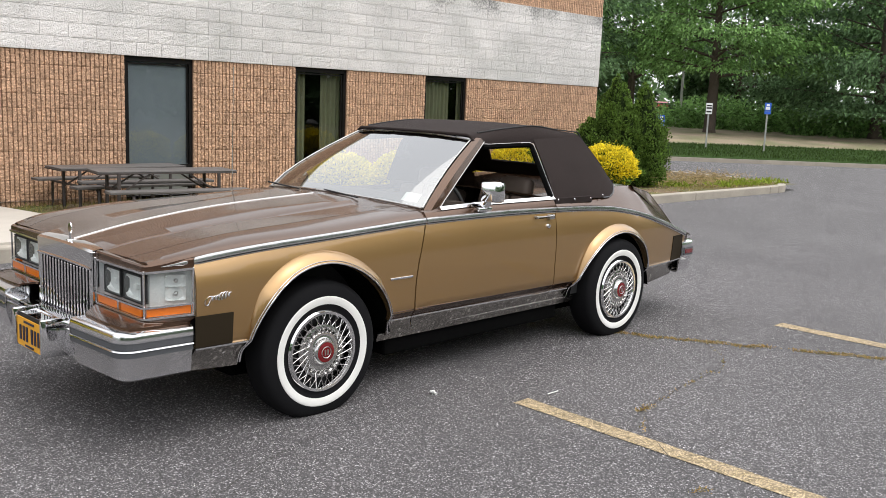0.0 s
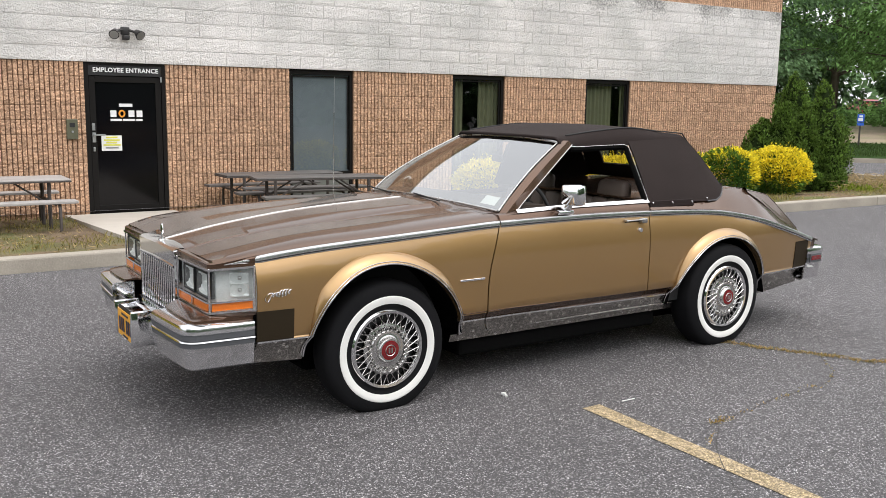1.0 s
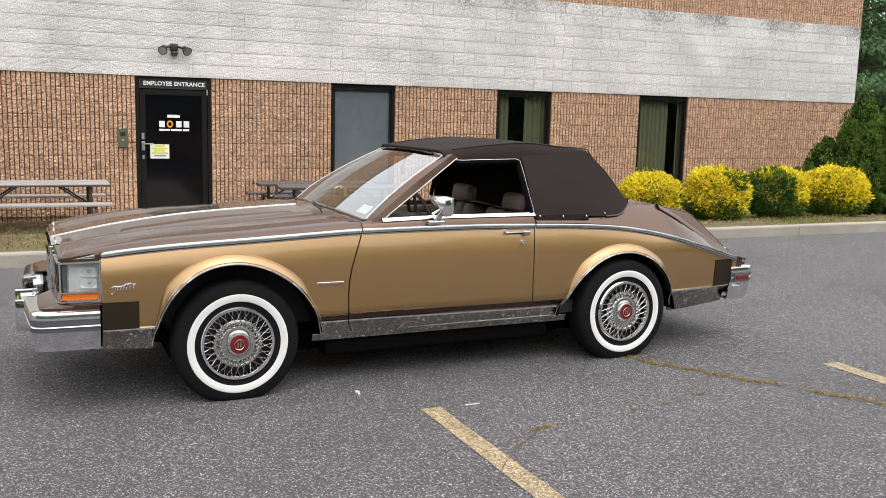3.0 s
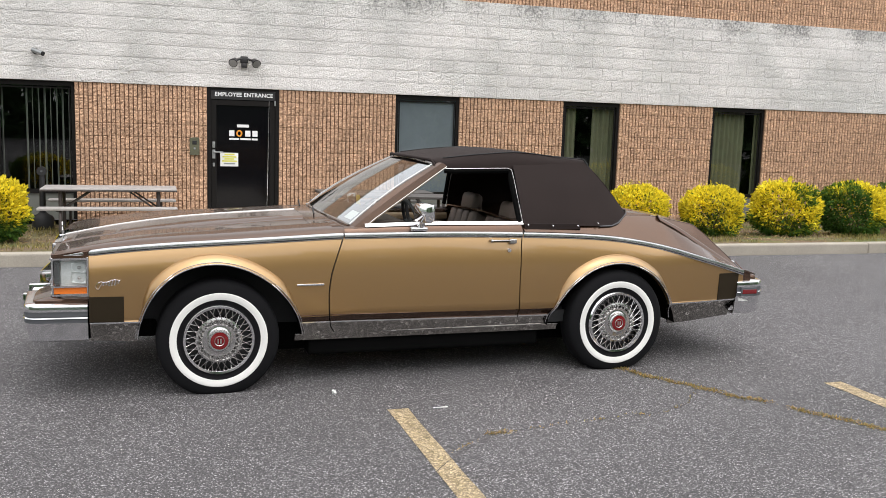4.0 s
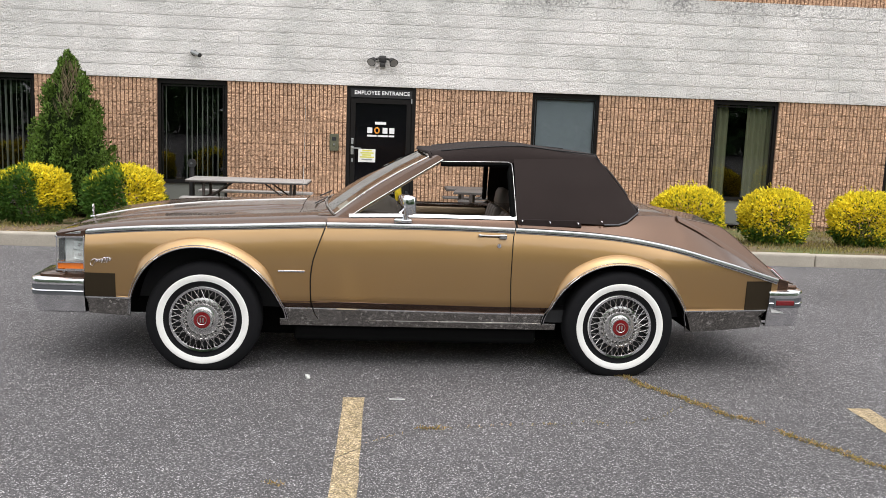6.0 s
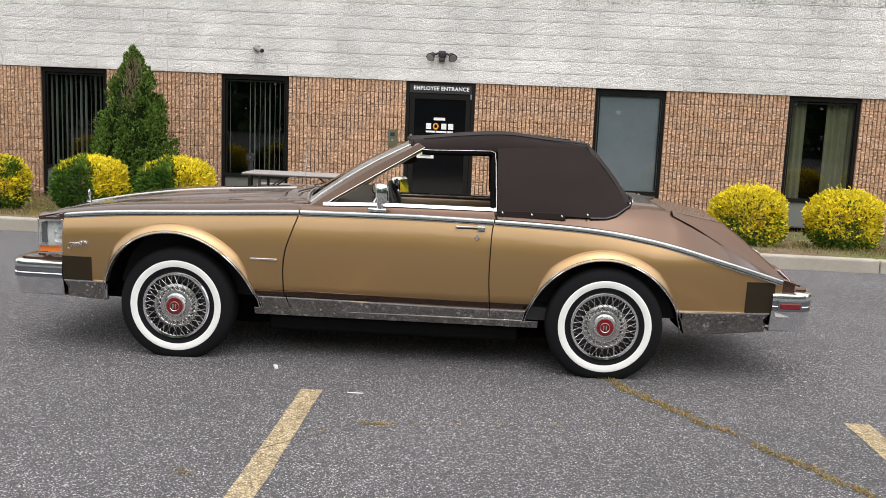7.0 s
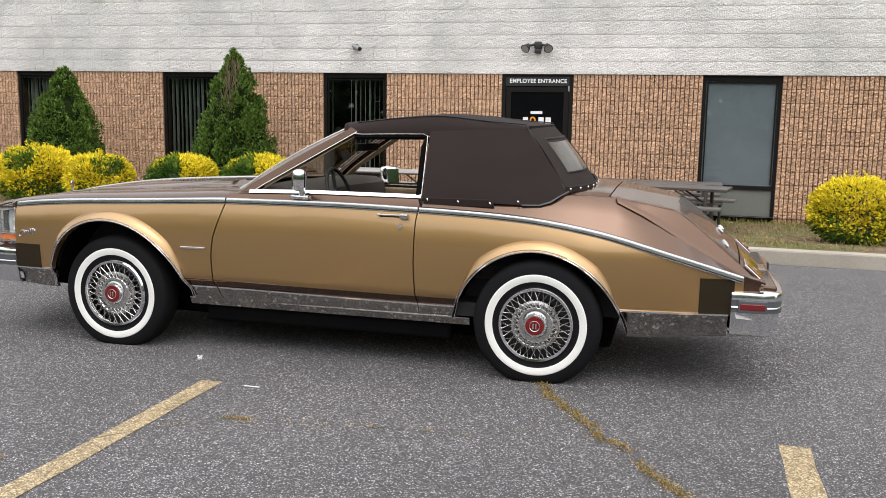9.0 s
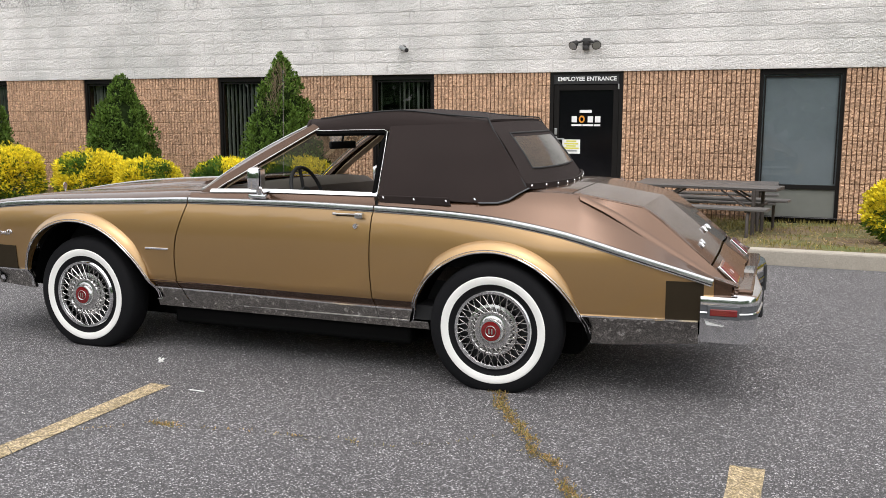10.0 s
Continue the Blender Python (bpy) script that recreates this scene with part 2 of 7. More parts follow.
# planting bed, kerb and walkway
bb = bmesh.new()
rows = []
for j in range(19):
    y = KERB_Y + 0.14 + (0 - KERB_Y - 0.14) * j / 18
    rows.append([(x, y, bed_z(y) + 0.02 * noise.noise((x * 1.3, y * 1.3, 0)) + (0.01 if 0 < j < 18 else 0)) for x in np.linspace(WALL_X0, 16.6, 130)])
grid_faces(bb, rows)
tagged(part("planting_bed", bb, SOIL, smooth=60), "dry soil planting bed with moss and thin grass", "planting bed", kind="structure")
sb = boxed(-0.35, 1.2, KERB_Y + 0.15, 0.0, -0.2, 0.0)
for v in sb.verts:
    if v.co.z > -0.1:
        v.co.z = bed_z(v.co.y) + 0.035
tagged(part("walkway", sb, SLAB), "pale concrete walkway slab to the entrance", "walkway", kind="structure")

kerb = thing("kerb", (0, 0, 0), "weathered concrete kerb round the planting bed", "kerb", kind="structure")
kx = WALL_X0
while kx < 15.2:
    x1 = min(kx + 3.0, 15.4)
    part("kerb_stone", boxed(kx + 0.004, x1 - 0.004, KERB_Y, KERB_Y + 0.16, -0.1, 0.15 + random.uniform(-0.004, 0.004), 0.02), CONCRETE, kerb)
    kx = x1
cb = bmesh.new()
arc = [(15.4 + 1.3 * math.sin(a), KERB_Y + 1.38 - 1.3 * math.cos(a), 0.025) for a in np.linspace(0, math.pi / 2, 12)] + [(16.7, 6.0, 0.025)]
sweep(cb, arc, [(-0.08, -0.1), (0.08, -0.1), (0.08, 0.115), (0.06, 0.125), (-0.06, 0.125), (-0.08, 0.115)])
part("kerb_curve", cb, CONCRETE, kerb)

# ---- the car ----
def paint(name, color, metal, rough, flake=0.04, coat=0.6):
    return material(name, color, rough, metal, vary=flake, scale=1.2, fine=900, coat=coat)


GOLD = paint("gold_metallic_paint", (0.380, 0.230, 0.092), 0.75, 0.33, coat=1.0)
BROWN = paint("brown_metallic_paint", (0.097, 0.0515, 0.030), 0.7, 0.24, coat=0.5)
DARK_BROWN = material("dark_brown_filler", (0.024, 0.017, 0.009), 0.75, vary=0.1, spec=0.15)
CHROME = material("chrome", (0.78, 0.78, 0.79), 0.07, 1.0, vary=0.03, scale=6, fine=60, rough_vary=0.02)
BUMPER_CHROME = material("bumper_chrome", (0.80, 0.80, 0.81), 0.15, 1.0, vary=0.05, scale=6, fine=60, rough_vary=0.03)
STAINLESS = material("brushed_stainless", (0.52, 0.51, 0.50), 0.28, 1.0, vary=0.12, scale=5, fine=160, rough_vary=0.12)
MOULDING = material("worn_bright_moulding", (0.66, 0.66, 0.66), 0.24, 1.0, vary=0.10, scale=6, fine=120, rough_vary=0.08)
DULL_STEEL = material("dulled_stainless", (0.30, 0.285, 0.265), 0.22, 1.0, vary=0.22, scale=9, fine=140, rough_vary=0.12)
speckle(DULL_STEEL, 60, 0.93, 3.0, 16.0)
WIRE = material("wire_wheel_metal", (0.62, 0.61, 0.60), 0.18, 1.0, vary=0.12, scale=30, fine=160, rough_vary=0.08)
LAMP_SILVER = material("silvered_reflector", (0.88, 0.89, 0.89), 0.3, 0.25, vary=0.3, scale=30, fine=200)
RUBBER = material("tyre_rubber", (0.008, 0.008, 0.009), 0.75, vary=0.15, bump=0.001, spec=0.12)
WHITEWALL = material("white_sidewall", (0.78, 0.77, 0.74), 0.55, vary=0.05)
CLOTH = material("brown_black_top_cloth", (0.020, 0.0134, 0.0122), 0.9, spec=0.25, vary=0.15, scale=3, fine=500, bump=0.0012, bump_scale=700)
LEATHER = material("tan_brown_leather", (0.130, 0.096, 0.079), 0.5, vary=0.12, scale=6, bump=0.002, bump_scale=90)
TAN_TRIM = material("tan_cabin_trim", (0.40, 0.29, 0.185), 0.6, vary=0.1, scale=5, bump=0.001, bump_scale=90)
DASH = material("dark_brown_dash", (0.060, 0.048, 0.040), 0.65, spec=0.2, vary=0.1)
AMBER = material("amber_lens", (0.72, 0.17, 0.015), 0.15, vary=0.08, coat=0.6)
RED = material("red_lens", (0.15, 0.006, 0.008), 0.15, vary=0.08, coat=0.6)
PLATE = material("yellow_number_plate", (0.75, 0.36, 0.02), 0.4, vary=0.05)
NAVY = material("dark_blue_print", (0.02, 0.02, 0.05), 0.5)
# near-black puts the shade beneath the car into the colour; window seals share it
UNDERSIDE = material("shade_black_underside", (0.004, 0.004, 0.004), 0.95, spec=0.03, vary=0.2)
GREY_RUBBER = material("grey_rubber_strip", (0.075, 0.078, 0.085), 0.5, vary=0.1)
CAR_GLASS = glass("car_glass", (0.80, 0.86, 0.82), ior=3.3)


def hazy(name, tint, haze, color, rough=0.08):
    """Glass with a milky share of diffuse haze."""
    m = glass(name, tint, rough)
    n, l = m.node_tree.nodes, m.node_tree.links
    out = n["Material Output"].inputs["Surface"]
    clear = out.links[0].from_socket
    d, mix = n.new("ShaderNodeBsdfDiffuse"), n.new("ShaderNodeMixShader")
    d.inputs["Color"].default_value = (*color, 1)
    mix.inputs[0].default_value = haze
    l.new(clear, mix.inputs[1])
    l.new(d.outputs[0], mix.inputs[2])
    l.new(mix.outputs[0], out)
    return m


LENS = hazy("lamp_lens", (0.9, 0.92, 0.91), 0.08, (0.62, 0.66, 0.65))
SOFT_WINDOW = hazy("soft_rear_window", (0.78, 0.76, 0.74), 0.09, (0.6, 0.58, 0.54), 0.1)
REFLECTOR = material("lamp_reflector", (0.78, 0.80, 0.80), 0.3, 0.1, vary=0.2, scale=14)
WHITE_STICKER = material("white_paper", (0.75, 0.75, 0.73), 0.7, vary=0.05)


def curve(*pts):
    """A smooth function through (x, y) points."""
    px, py = [p[0] for p in pts], [p[1] for p in pts]
    d = [(b - a) / (q - p) for a, b, p, q in zip(py, py[1:], px, px[1:])]
    m = [d[0]] + [0.0 if a * b <= 0 else 2 * a * b / (a + b) for a, b in zip(d, d[1:])] + [d[-1]]

    def f(x):
        if x <= px[0]:
            return py[0] + m[0] * (x - px[0])
        if x >= px[-1]:
            return py[-1] + m[-1] * (x - px[-1])
        i = max(k for k in range(len(px) - 1) if px[k] <= x)
        h = px[i + 1] - px[i]
        t = (x - px[i]) / h
        return (2 * t ** 3 - 3 * t ** 2 + 1) * py[i] + (t ** 3 - 2 * t ** 2 + t) * h * m[i] + (3 * t * t - 2 * t ** 3) * py[i + 1] + (t ** 3 - t * t) * h * m[i + 1]
    return f


half_w = curve((-0.95, 0.770), (-0.74, 0.852), (-0.3, 0.866), (0.4, 0.842), (1.2, 0.825), (2.2, 0.822), (2.8, 0.822), (3.3, 0.785), (3.6, 0.748), (3.9, 0.710))
mould_z = curve((-0.95, 0.838), (-0.726, 0.882), (-0.366, 0.917), (-0.022, 0.938), (0.4, 0.959), (0.778, 0.974), (1.395, 0.978), (1.97, 0.970), (2.317, 0.959), (2.593, 0.941), (2.962, 0.886), (3.34, 0.790), (3.70, 0.686), (3.9, 0.626))
rocker_top = curve((-0.7, 0.465), (-0.45, 0.466), (0.5, 0.428), (0.75, 0.426), (1.95, 0.412), (2.3, 0.412), (3.1, 0.467), (3.66, 0.479))
rocker_bot = curve((-0.7, 0.347), (-0.45, 0.336), (0.5, 0.336), (1.95, 0.332), (2.3, 0.329), (3.1, 0.311), (3.62, 0.346))
gap_front = curve((0.30, 0.755), (0.333, 0.728), (0.383, 0.694), (0.483, 0.671), (0.612, 0.666), (0.72, 0.677), (0.826, 0.708), (0.96, 0.757), (1.05, 0.79))
gap_rear = curve((0.28, 1.967), (0.335, 1.963), (0.478, 1.951), (0.65, 1.942), (0.9, 1.948), (1.01, 1.971), (1.05, 1.975))
# centre, half widths ahead and behind, foot, crown, roundness ahead and behind
F_ARCH, R_ARCH = (-0.015, 0.462, 0.535, 0.27, 0.813, 2.2, 1.88), (2.650, 0.485, 0.490, 0.23, 0.769, 2.05, 1.95)


def arch(x, grow=0.0):
    """Height of the wheel opening's edge at x; grow widens it."""
    z = -1.0
    for c, wf, wr, z0, z1, pf, pr in (F_ARCH, R_ARCH):
        dx = x - c
        w, p = ((wf, pf) if dx < 0 else (wr, pr))
        w += grow
        if abs(dx) < w:
            z = max(z, z0 + (z1 + grow - z0) * (1 - (abs(dx) / w) ** p) ** (1 / p))
    return z


def side_y(x, z, flare=False):
    top = mould_z(x)
    y = half_w(x)
    if z < 0.474:
        y -= min(0.474 - z, 0.050) * 0.95 + max(0.0, 0.424 - z) * 0.32
    elif z < 0.72:
        y += 0.012 * math.sin((z - 0.474) / 0.246 * math.pi / 2)
    else:
        k = min((z - 0.72) / max(top - 0.72, 0.17), 1.3)
        y += 0.012 - 0.04 * k * k
    return y


def stations(x0, x1, step=0.04):
    out = set(np.linspace(x0, x1, max(2, int((x1 - x0) / step) + 1)).round(4))
    for c, wf, wr, z0, z1, pf, pr in (F_ARCH, R_ARCH):
        for a in np.linspace(0, math.pi, 40):
            x = c - math.cos(a) * (wf if math.cos(a) > 0 else wr)
            for g in (0.0, 0.02, 0.045, 0.066, 0.075):
                q = x + (g if x > c else -g)
                if x0 < q < x1:
                    out.add(round(q, 4))
    xs_ = sorted(out)
    keep = [xs_[0]]
    for x in xs_[1:]:
        if x - keep[-1] > 0.004 or x == xs_[-1]:
            keep.append(x)
    return keep


def side_panel(s, xa, xb, low, high, rows=14, flare=True, proud=0.0, grow=0.0):
    """A body-side sheet between the edges xa(z) and xb(z) and the heights low(x) and high(x), cut round the wheel openings. s: -1 left, 1 right."""
    bm = bmesh.new()
    zm = 0.7
    x0, x1 = min(xa(z) for z in (0.35, 0.5, 0.7, 0.9)), max(xb(z) for z in (0.35, 0.5, 0.7, 0.9))
    cols = []
    for x in stations(x0, x1):
        u = (x - x0) / (x1 - x0)
        pos = lambda z: xa(z) + (xb(z) - xa(z)) * u
        zb = low(pos(zm))
        for _ in range(6):
            q = pos(zb)
            zb = max(low(q), arch(q, grow))
        zt = high(pos(high(x)))
        if zt - zb < 0.002:
            continue
        col = []
        split = 0.474 if zb < 0.46 and zt > 0.6 else zb + (zt - zb) * 0.12
        for i in range(rows + 1):
            z = zb + (split - zb) * i / 3 if i <= 3 else split + (zt - split) * (i - 3) / (rows - 3)
            q = pos(z)
            col.append((q, s * (side_y(q, z, flare) + proud), z))
        cols.append(col)
    grid_faces(bm, cols, flip=s > 0)
    return bm


def outward(ob):
    """Turns a sheet's faces away from the car's middle."""
    mid = lambda c: Vector((min(max(c.x, 0.3), 3.0), 0.0, 0.55))
    if sum((p.center - mid(p.center)).normalized().dot(p.normal) * p.area for p in ob.data.polygons) < 0:
        ob.data.flip_normals()
    return ob


def shell(ob, thickness):
    outward(ob)
    edge_bm = bmesh.new()
    edge_bm.from_mesh(ob.data)
    for e in edge_bm.edges:
        if e.is_boundary:
            e.smooth = False
    edge_bm.to_mesh(ob.data)
    edge_bm.free()
    mod = ob.modifiers.new("thickness", "SOLIDIFY")
    mod.thickness, mod.offset = thickness, -1.0
    return ob


def taper(bm, x0, x1):
    """Draws a strip out to a point towards x0."""
    for v in bm.verts:
        if v.co.x < x1:
            k = max(0.05, (v.co.x - x0) / (x1 - x0))
            z, y = mould_z(v.co.x), math.copysign(side_y(v.co.x, mould_z(v.co.x), False), v.co.y)
            v.co.z, v.co.y = z + (v.co.z - z) * k, y + (v.co.y - y) * k


car = thing("car", (-0.427, -8.80, 0.0), "gold and brown two-tone vintage convertible with closed dark cloth top", "car", rz=1.0)
const = lambda v: (lambda _: v)

for s in (-1, 1):
    # gold body sides
    fender = part("front_fender", side_panel(s, const(-0.735), lambda z: gap_front(z) - 0.0045, rocker_top, lambda x: mould_z(x) - 0.004), GOLD, car, "gold metallic front fender with flared wheel arch", 40)
    shell(fender, 0.012)
    door = part("door", side_panel(s, lambda z: gap_front(z) + 0.0040, lambda z: gap_rear(z) - 0.0035, lambda x: 0.335, lambda x: mould_z(x) - 0.004, flare=False), GOLD, car, "long gold metallic door", 40)
    shell(door, 0.02)
    quarter = part("rear_quarter_panel", side_panel(s, lambda z: gap_rear(z) + 0.0035, const(3.72), rocker_top, lambda x: mould_z(x) - 0.004), GOLD, car, "gold metallic rear quarter panel", 40)
    shell(quarter, 0.012)
    tail = part("tail_side", side_panel(s, const(3.705), const(3.80), const(0.585), lambda x: mould_z(x) + 0.012, 6, flare=False, proud=-0.014), BROWN, car, "brown tail end behind the moulding", 40)
    shell(tail, 0.012)
    # dark inside of the gaps
    for g in (gap_front, gap_rear):
        bm = bmesh.new()
        grid_faces(bm, [[(g(z) - 0.02, s * (side_y(g(z), z, False) - 0.024), z), (g(z) + 0.02, s * (side_y(g(z), z, False) - 0.024), z)] for z in np.linspace(0.33, 1.0, 12)], flip=s < 0)
        part("door_seal", bm, BLACK, car)
    # dark brown stripe low on the body side, over the rocker trim
    for xa, xb in ((const(0.40), lambda z: gap_front(z) - 0.0045), (lambda z: gap_front(z) + 0.0040, lambda z: gap_rear(z) - 0.0035), (lambda z: gap_rear(z) + 0.0035, const(2.32))):
        shell(part("lower_stripe", side_panel(s, xa, xb, rocker_top, lambda x: rocker_top(x) + 0.052, 5, proud=0.0025), BROWN, car, "dark brown stripe below the gold paint", 40), 0.006)
    # stainless lower trim
    for xa, xb in ((const(-0.735), const(-0.40)), (const(0.42), lambda z: gap_front(z) - 0.003), (lambda z: gap_front(z) + 0.003, lambda z: gap_rear(z) - 0.002), (lambda z: gap_rear(z) + 0.002, const(2.32)), (const(3.04), const(3.652))):
        o = part("rocker_trim", side_panel(s, xa, xb, rocker_bot, rocker_top, 5, flare=True, proud=0.006), DULL_STEEL, car, "dulled stainless lower body trim", 40)
        shell(o, 0.02)
        bm = bmesh.new()
        xs_ = [x for x in np.linspace(xa(0.42), xb(0.42), 40) if arch(x) < rocker_top(x)]
        sweep(bm, [(x, s * (side_y(x, rocker_top(x)) + 0.006), rocker_top(x)) for x in xs_], [(-0.005, -0.004), (0.005, -0.004), (0.005, 0.004), (-0.005, 0.004)])
        part("trim_bead", bm, CHROME, car)
    bm = bmesh.new()
    grid_faces(bm, [[(x, s * 0.755, 0.343), (x, s * 0.740, 0.302), (x, s * 0.66, 0.292)] for x in np.linspace(0.47, 2.26, 10)], flip=s > 0)
    shell(part("sill", bm, DULL_STEEL, car, "dull dark metal sill"), 0.02)
    bm = bmesh.new()
    sweep(bm, [(x, s * 0.756, 0.345) for x in np.linspace(0.47, 2.26, 10)], [(-0.004, -0.002), (0.004, -0.002), (0.004, 0.002), (-0.004, 0.002)])
    part("sill_bead", bm, STAINLESS, car)
    # flared wheel arches with their bright mouldings
    for c, wf, wr, z0, z1, pf, pr in (F_ARCH, R_ARCH):
        def ring(a, g):
            ca, sa = math.cos(a), math.sin(a)
            w, p = ((wf, pf) if ca > 0 else (wr, pr))
            return c - math.copysign(abs(ca) ** (2 / p) * (w + g), ca), z0 + (z1 + g - z0) * abs(sa) ** (2 / p)
        angles = [a for a in np.linspace(0.0, math.pi, 75) if ring(a, 0.0)[1] > 0.340]
        low_fade = lambda z: max(0.25, min(1.0, (z - 0.34) / 0.10))
        rows = []
        for a in [q for q in angles if ring(q, 0.0)[1] > rocker_top(ring(q, 0.0)[0]) - 0.004]:
            row = []
            wide = max(0.14, min(1.0, (ring(a, 0.0)[1] - 0.46) / 0.20))
            for g, d in ((0.060, -0.008), (0.055, 0.006), (0.046, 0.020), (0.032, 0.035), (0.014, 0.046), (0.004, 0.050), (0.0, 0.047), (0.0, 0.010)):
                x, z = ring(a, g * wide)
                d *= 0.35 + 0.65 * wide
                row.append((x, s * (side_y(x, max(z, 0.40)) + d * low_fade(z)), z))
            rows.append(row)
        bm = bmesh.new()
        grid_faces(bm, rows, flip=s > 0)
        part("arch_flare", bm, GOLD, car, "gold flared lip round the wheel opening", 20)
        for g, d, r, nm in ((0.001, 0.049, 0.0050, "wheel_arch_trim"), (0.013, 0.047, 0.0028, "arch_bead")):
            bm = bmesh.new()
            path = []
            for a in angles:
                x, z = ring(a, g)
                wide = max(0.14, min(1.0, (z - 0.46) / 0.20))
                path.append((x, s * (side_y(x, max(z, 0.40)) + d * low_fade(z) * (0.35 + 0.65 * wide)), z))
            sweep(bm, path, circle(r, 6), up=Vector((0, s, 0)))
            part(nm, bm, CHROME, car, "thin bright wheel arch moulding" if r > 0.004 else "", 60)
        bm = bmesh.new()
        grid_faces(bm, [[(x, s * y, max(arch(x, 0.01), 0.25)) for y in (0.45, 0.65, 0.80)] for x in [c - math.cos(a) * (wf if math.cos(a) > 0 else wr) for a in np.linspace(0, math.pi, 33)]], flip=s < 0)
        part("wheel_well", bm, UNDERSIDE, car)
    # side moulding: chrome with a dark centre line
    for x0, x1 in ((-0.87, 0.754), (0.762, 1.957), (1.965, 3.715)):
        xs_ = np.linspace(x0, x1, int((x1 - x0) / 0.05))
        bm = bmesh.new()
        sweep(bm, [(x, s * (side_y(x, mould_z(x), False) + 0.004), mould_z(x)) for x in xs_], [(u if s < 0 else -u, v) for u, v in ((-0.006, -0.028), (0.007, -0.028), (0.010, -0.0245), (0.010, -0.0215), (0.006, -0.0205), (0.006, -0.0165), (0.011, -0.0155), (0.011, -0.002), (0.008, 0.007), (0.001, 0.010), (-0.006, 0.010))][::1 if s < 0 else -1])
        taper(bm, -0.86, -0.70)
        part("side_moulding", bm, MOULDING, car, "chrome side moulding", 40)
        bm = bmesh.new()
        sweep(bm, [(x, s * (side_y(x, mould_z(x), False) + 0.009), mould_z(x) - 0.0185) for x in xs_], [(-0.003, -0.0022), (0.003, -0.0022), (0.003, 0.0022), (-0.003, 0.0022)])
        taper(bm, -0.80, -0.72)
        part("moulding_stripe", bm, BLACK, car)
    # dark fillers beside the bumpers
    for a, b, lo, hi in ((-0.738, -0.547, 0.468, 0.622), (3.500, 3.675, 0.476, 0.672)):
        o = part("filler_panel", side_panel(s, const(a), const(b), const(lo), lambda x: min(hi, mould_z(x) - 0.024), 6, flare=False, proud=0.004), DARK_BROWN, car, "dark brown flexible bumper filler")
        shell(o, 0.01)

# brown upper body
hood_mid = curve((-0.95, 0.872), (-0.6, 0.940), (-0.145, 0.998), (0.3, 1.028), (0.62, 1.044), (0.8, 1.05))


def hood_row(x, s):
    w = side_y(x, mould_z(x), False)
    m, c = mould_z(x) + 0.012, hood_mid(x)
    edge = m + 0.010 + 0.018 * max(0.0, min(1.0, (x + 0.95) / 0.5))
    # a raised centre, whose bright side facet narrows to a point towards the screen
    k = max(0.0, min(1.0, (0.46 - x) / 1.38))
    t = max(0.0, min(1.0, (x + 0.95) / 0.35))
    y_out = 0.318 + 0.055 * t
    y_in = y_out - 0.016 - 0.215 * k
    flank = edge + (c - edge) * 0.225
    z_out = max(c - 0.012 - 0.030 * k, flank + 0.002)
    return [(x, s * w, m), (x, s * (w - 0.03), m + 0.016), (x, s * (w - 0.09), edge), (x, s * (w - 0.20), edge + (c - edge) * 0.22)], \
        [(x, s * (w - 0.205), flank), (x, s * (y_out + 0.16), flank * 0.72 + z_out * 0.28 - 0.002), (x, s * (y_out + 0.05), flank * 0.35 + z_out * 0.65 - 0.004), (x, s * (y_out + 0.012), z_out - 0.005), (x, s * y_out, z_out), (x, s * y_in, c - 0.004), (x, s * y_in * 0.8, c - 0.003), (x, s * y_in * 0.5, c - 0.001), (x, s * 0.02, c + 0.001), (x, 0, c + 0.002)]


xs_ = np.linspace(-0.918, 0.575, 39)
for s in (-1, 1):
    bm = bmesh.new()
    grid_faces(bm, [hood_row(x, s)[0] for x in np.linspace(-0.918, 0.78, 43)], flip=s > 0)
    shell(part("fender_top", bm, BROWN, car, "brown metallic fender top", 30), 0.01)
bm = bmesh.new()
grid_faces(bm, [hood_row(x, -1)[1] + hood_row(x, 1)[1][-2::-1] for x in xs_])
shell(part("hood", bm, BROWN, car, "long brown metallic hood with raised creases", 22), 0.012)
bm = bmesh.new()
sweep(bm, [(x, 0, hood_mid(x) + 0.006) for x in xs_], [(-0.0028, -0.004), (0.0028, -0.004), (0.001, 0.001), (-0.001, 0.001)])
part("hood_moulding", bm, STAINLESS, car, "chrome centre strip along the hood", 40)

# header over the lamps, front face of the brown nose
nose = [(-0.738, 0.846), (-0.838, 0.806), (-0.932, 0.768), (-0.943, 0.750), (-0.947, 0.55), (-0.952, 0.318)]
front_x = lambda y: -0.943 - (0.750 - y) * 0.022
fall = lambda x: 0.075 * max(0.0, x + 0.943)


def dish(bm, c, ry, rz, depth):
    """A hollow reflector bowl facing forward."""
    rows = []
    for i in range(9):
        k = i / 8
        rows.append([(c[0] + depth * (1 - k * k), c[1] + ry * k ** 0.8 * math.cos(a), c[2] + rz * k ** 0.8 * math.sin(a)) for a in np.linspace(0, 2 * math.pi, 21)])
    grid_faces(bm, rows)
    bmesh.ops.remove_doubles(bm, verts=bm.verts, dist=0.0004)
    return bm


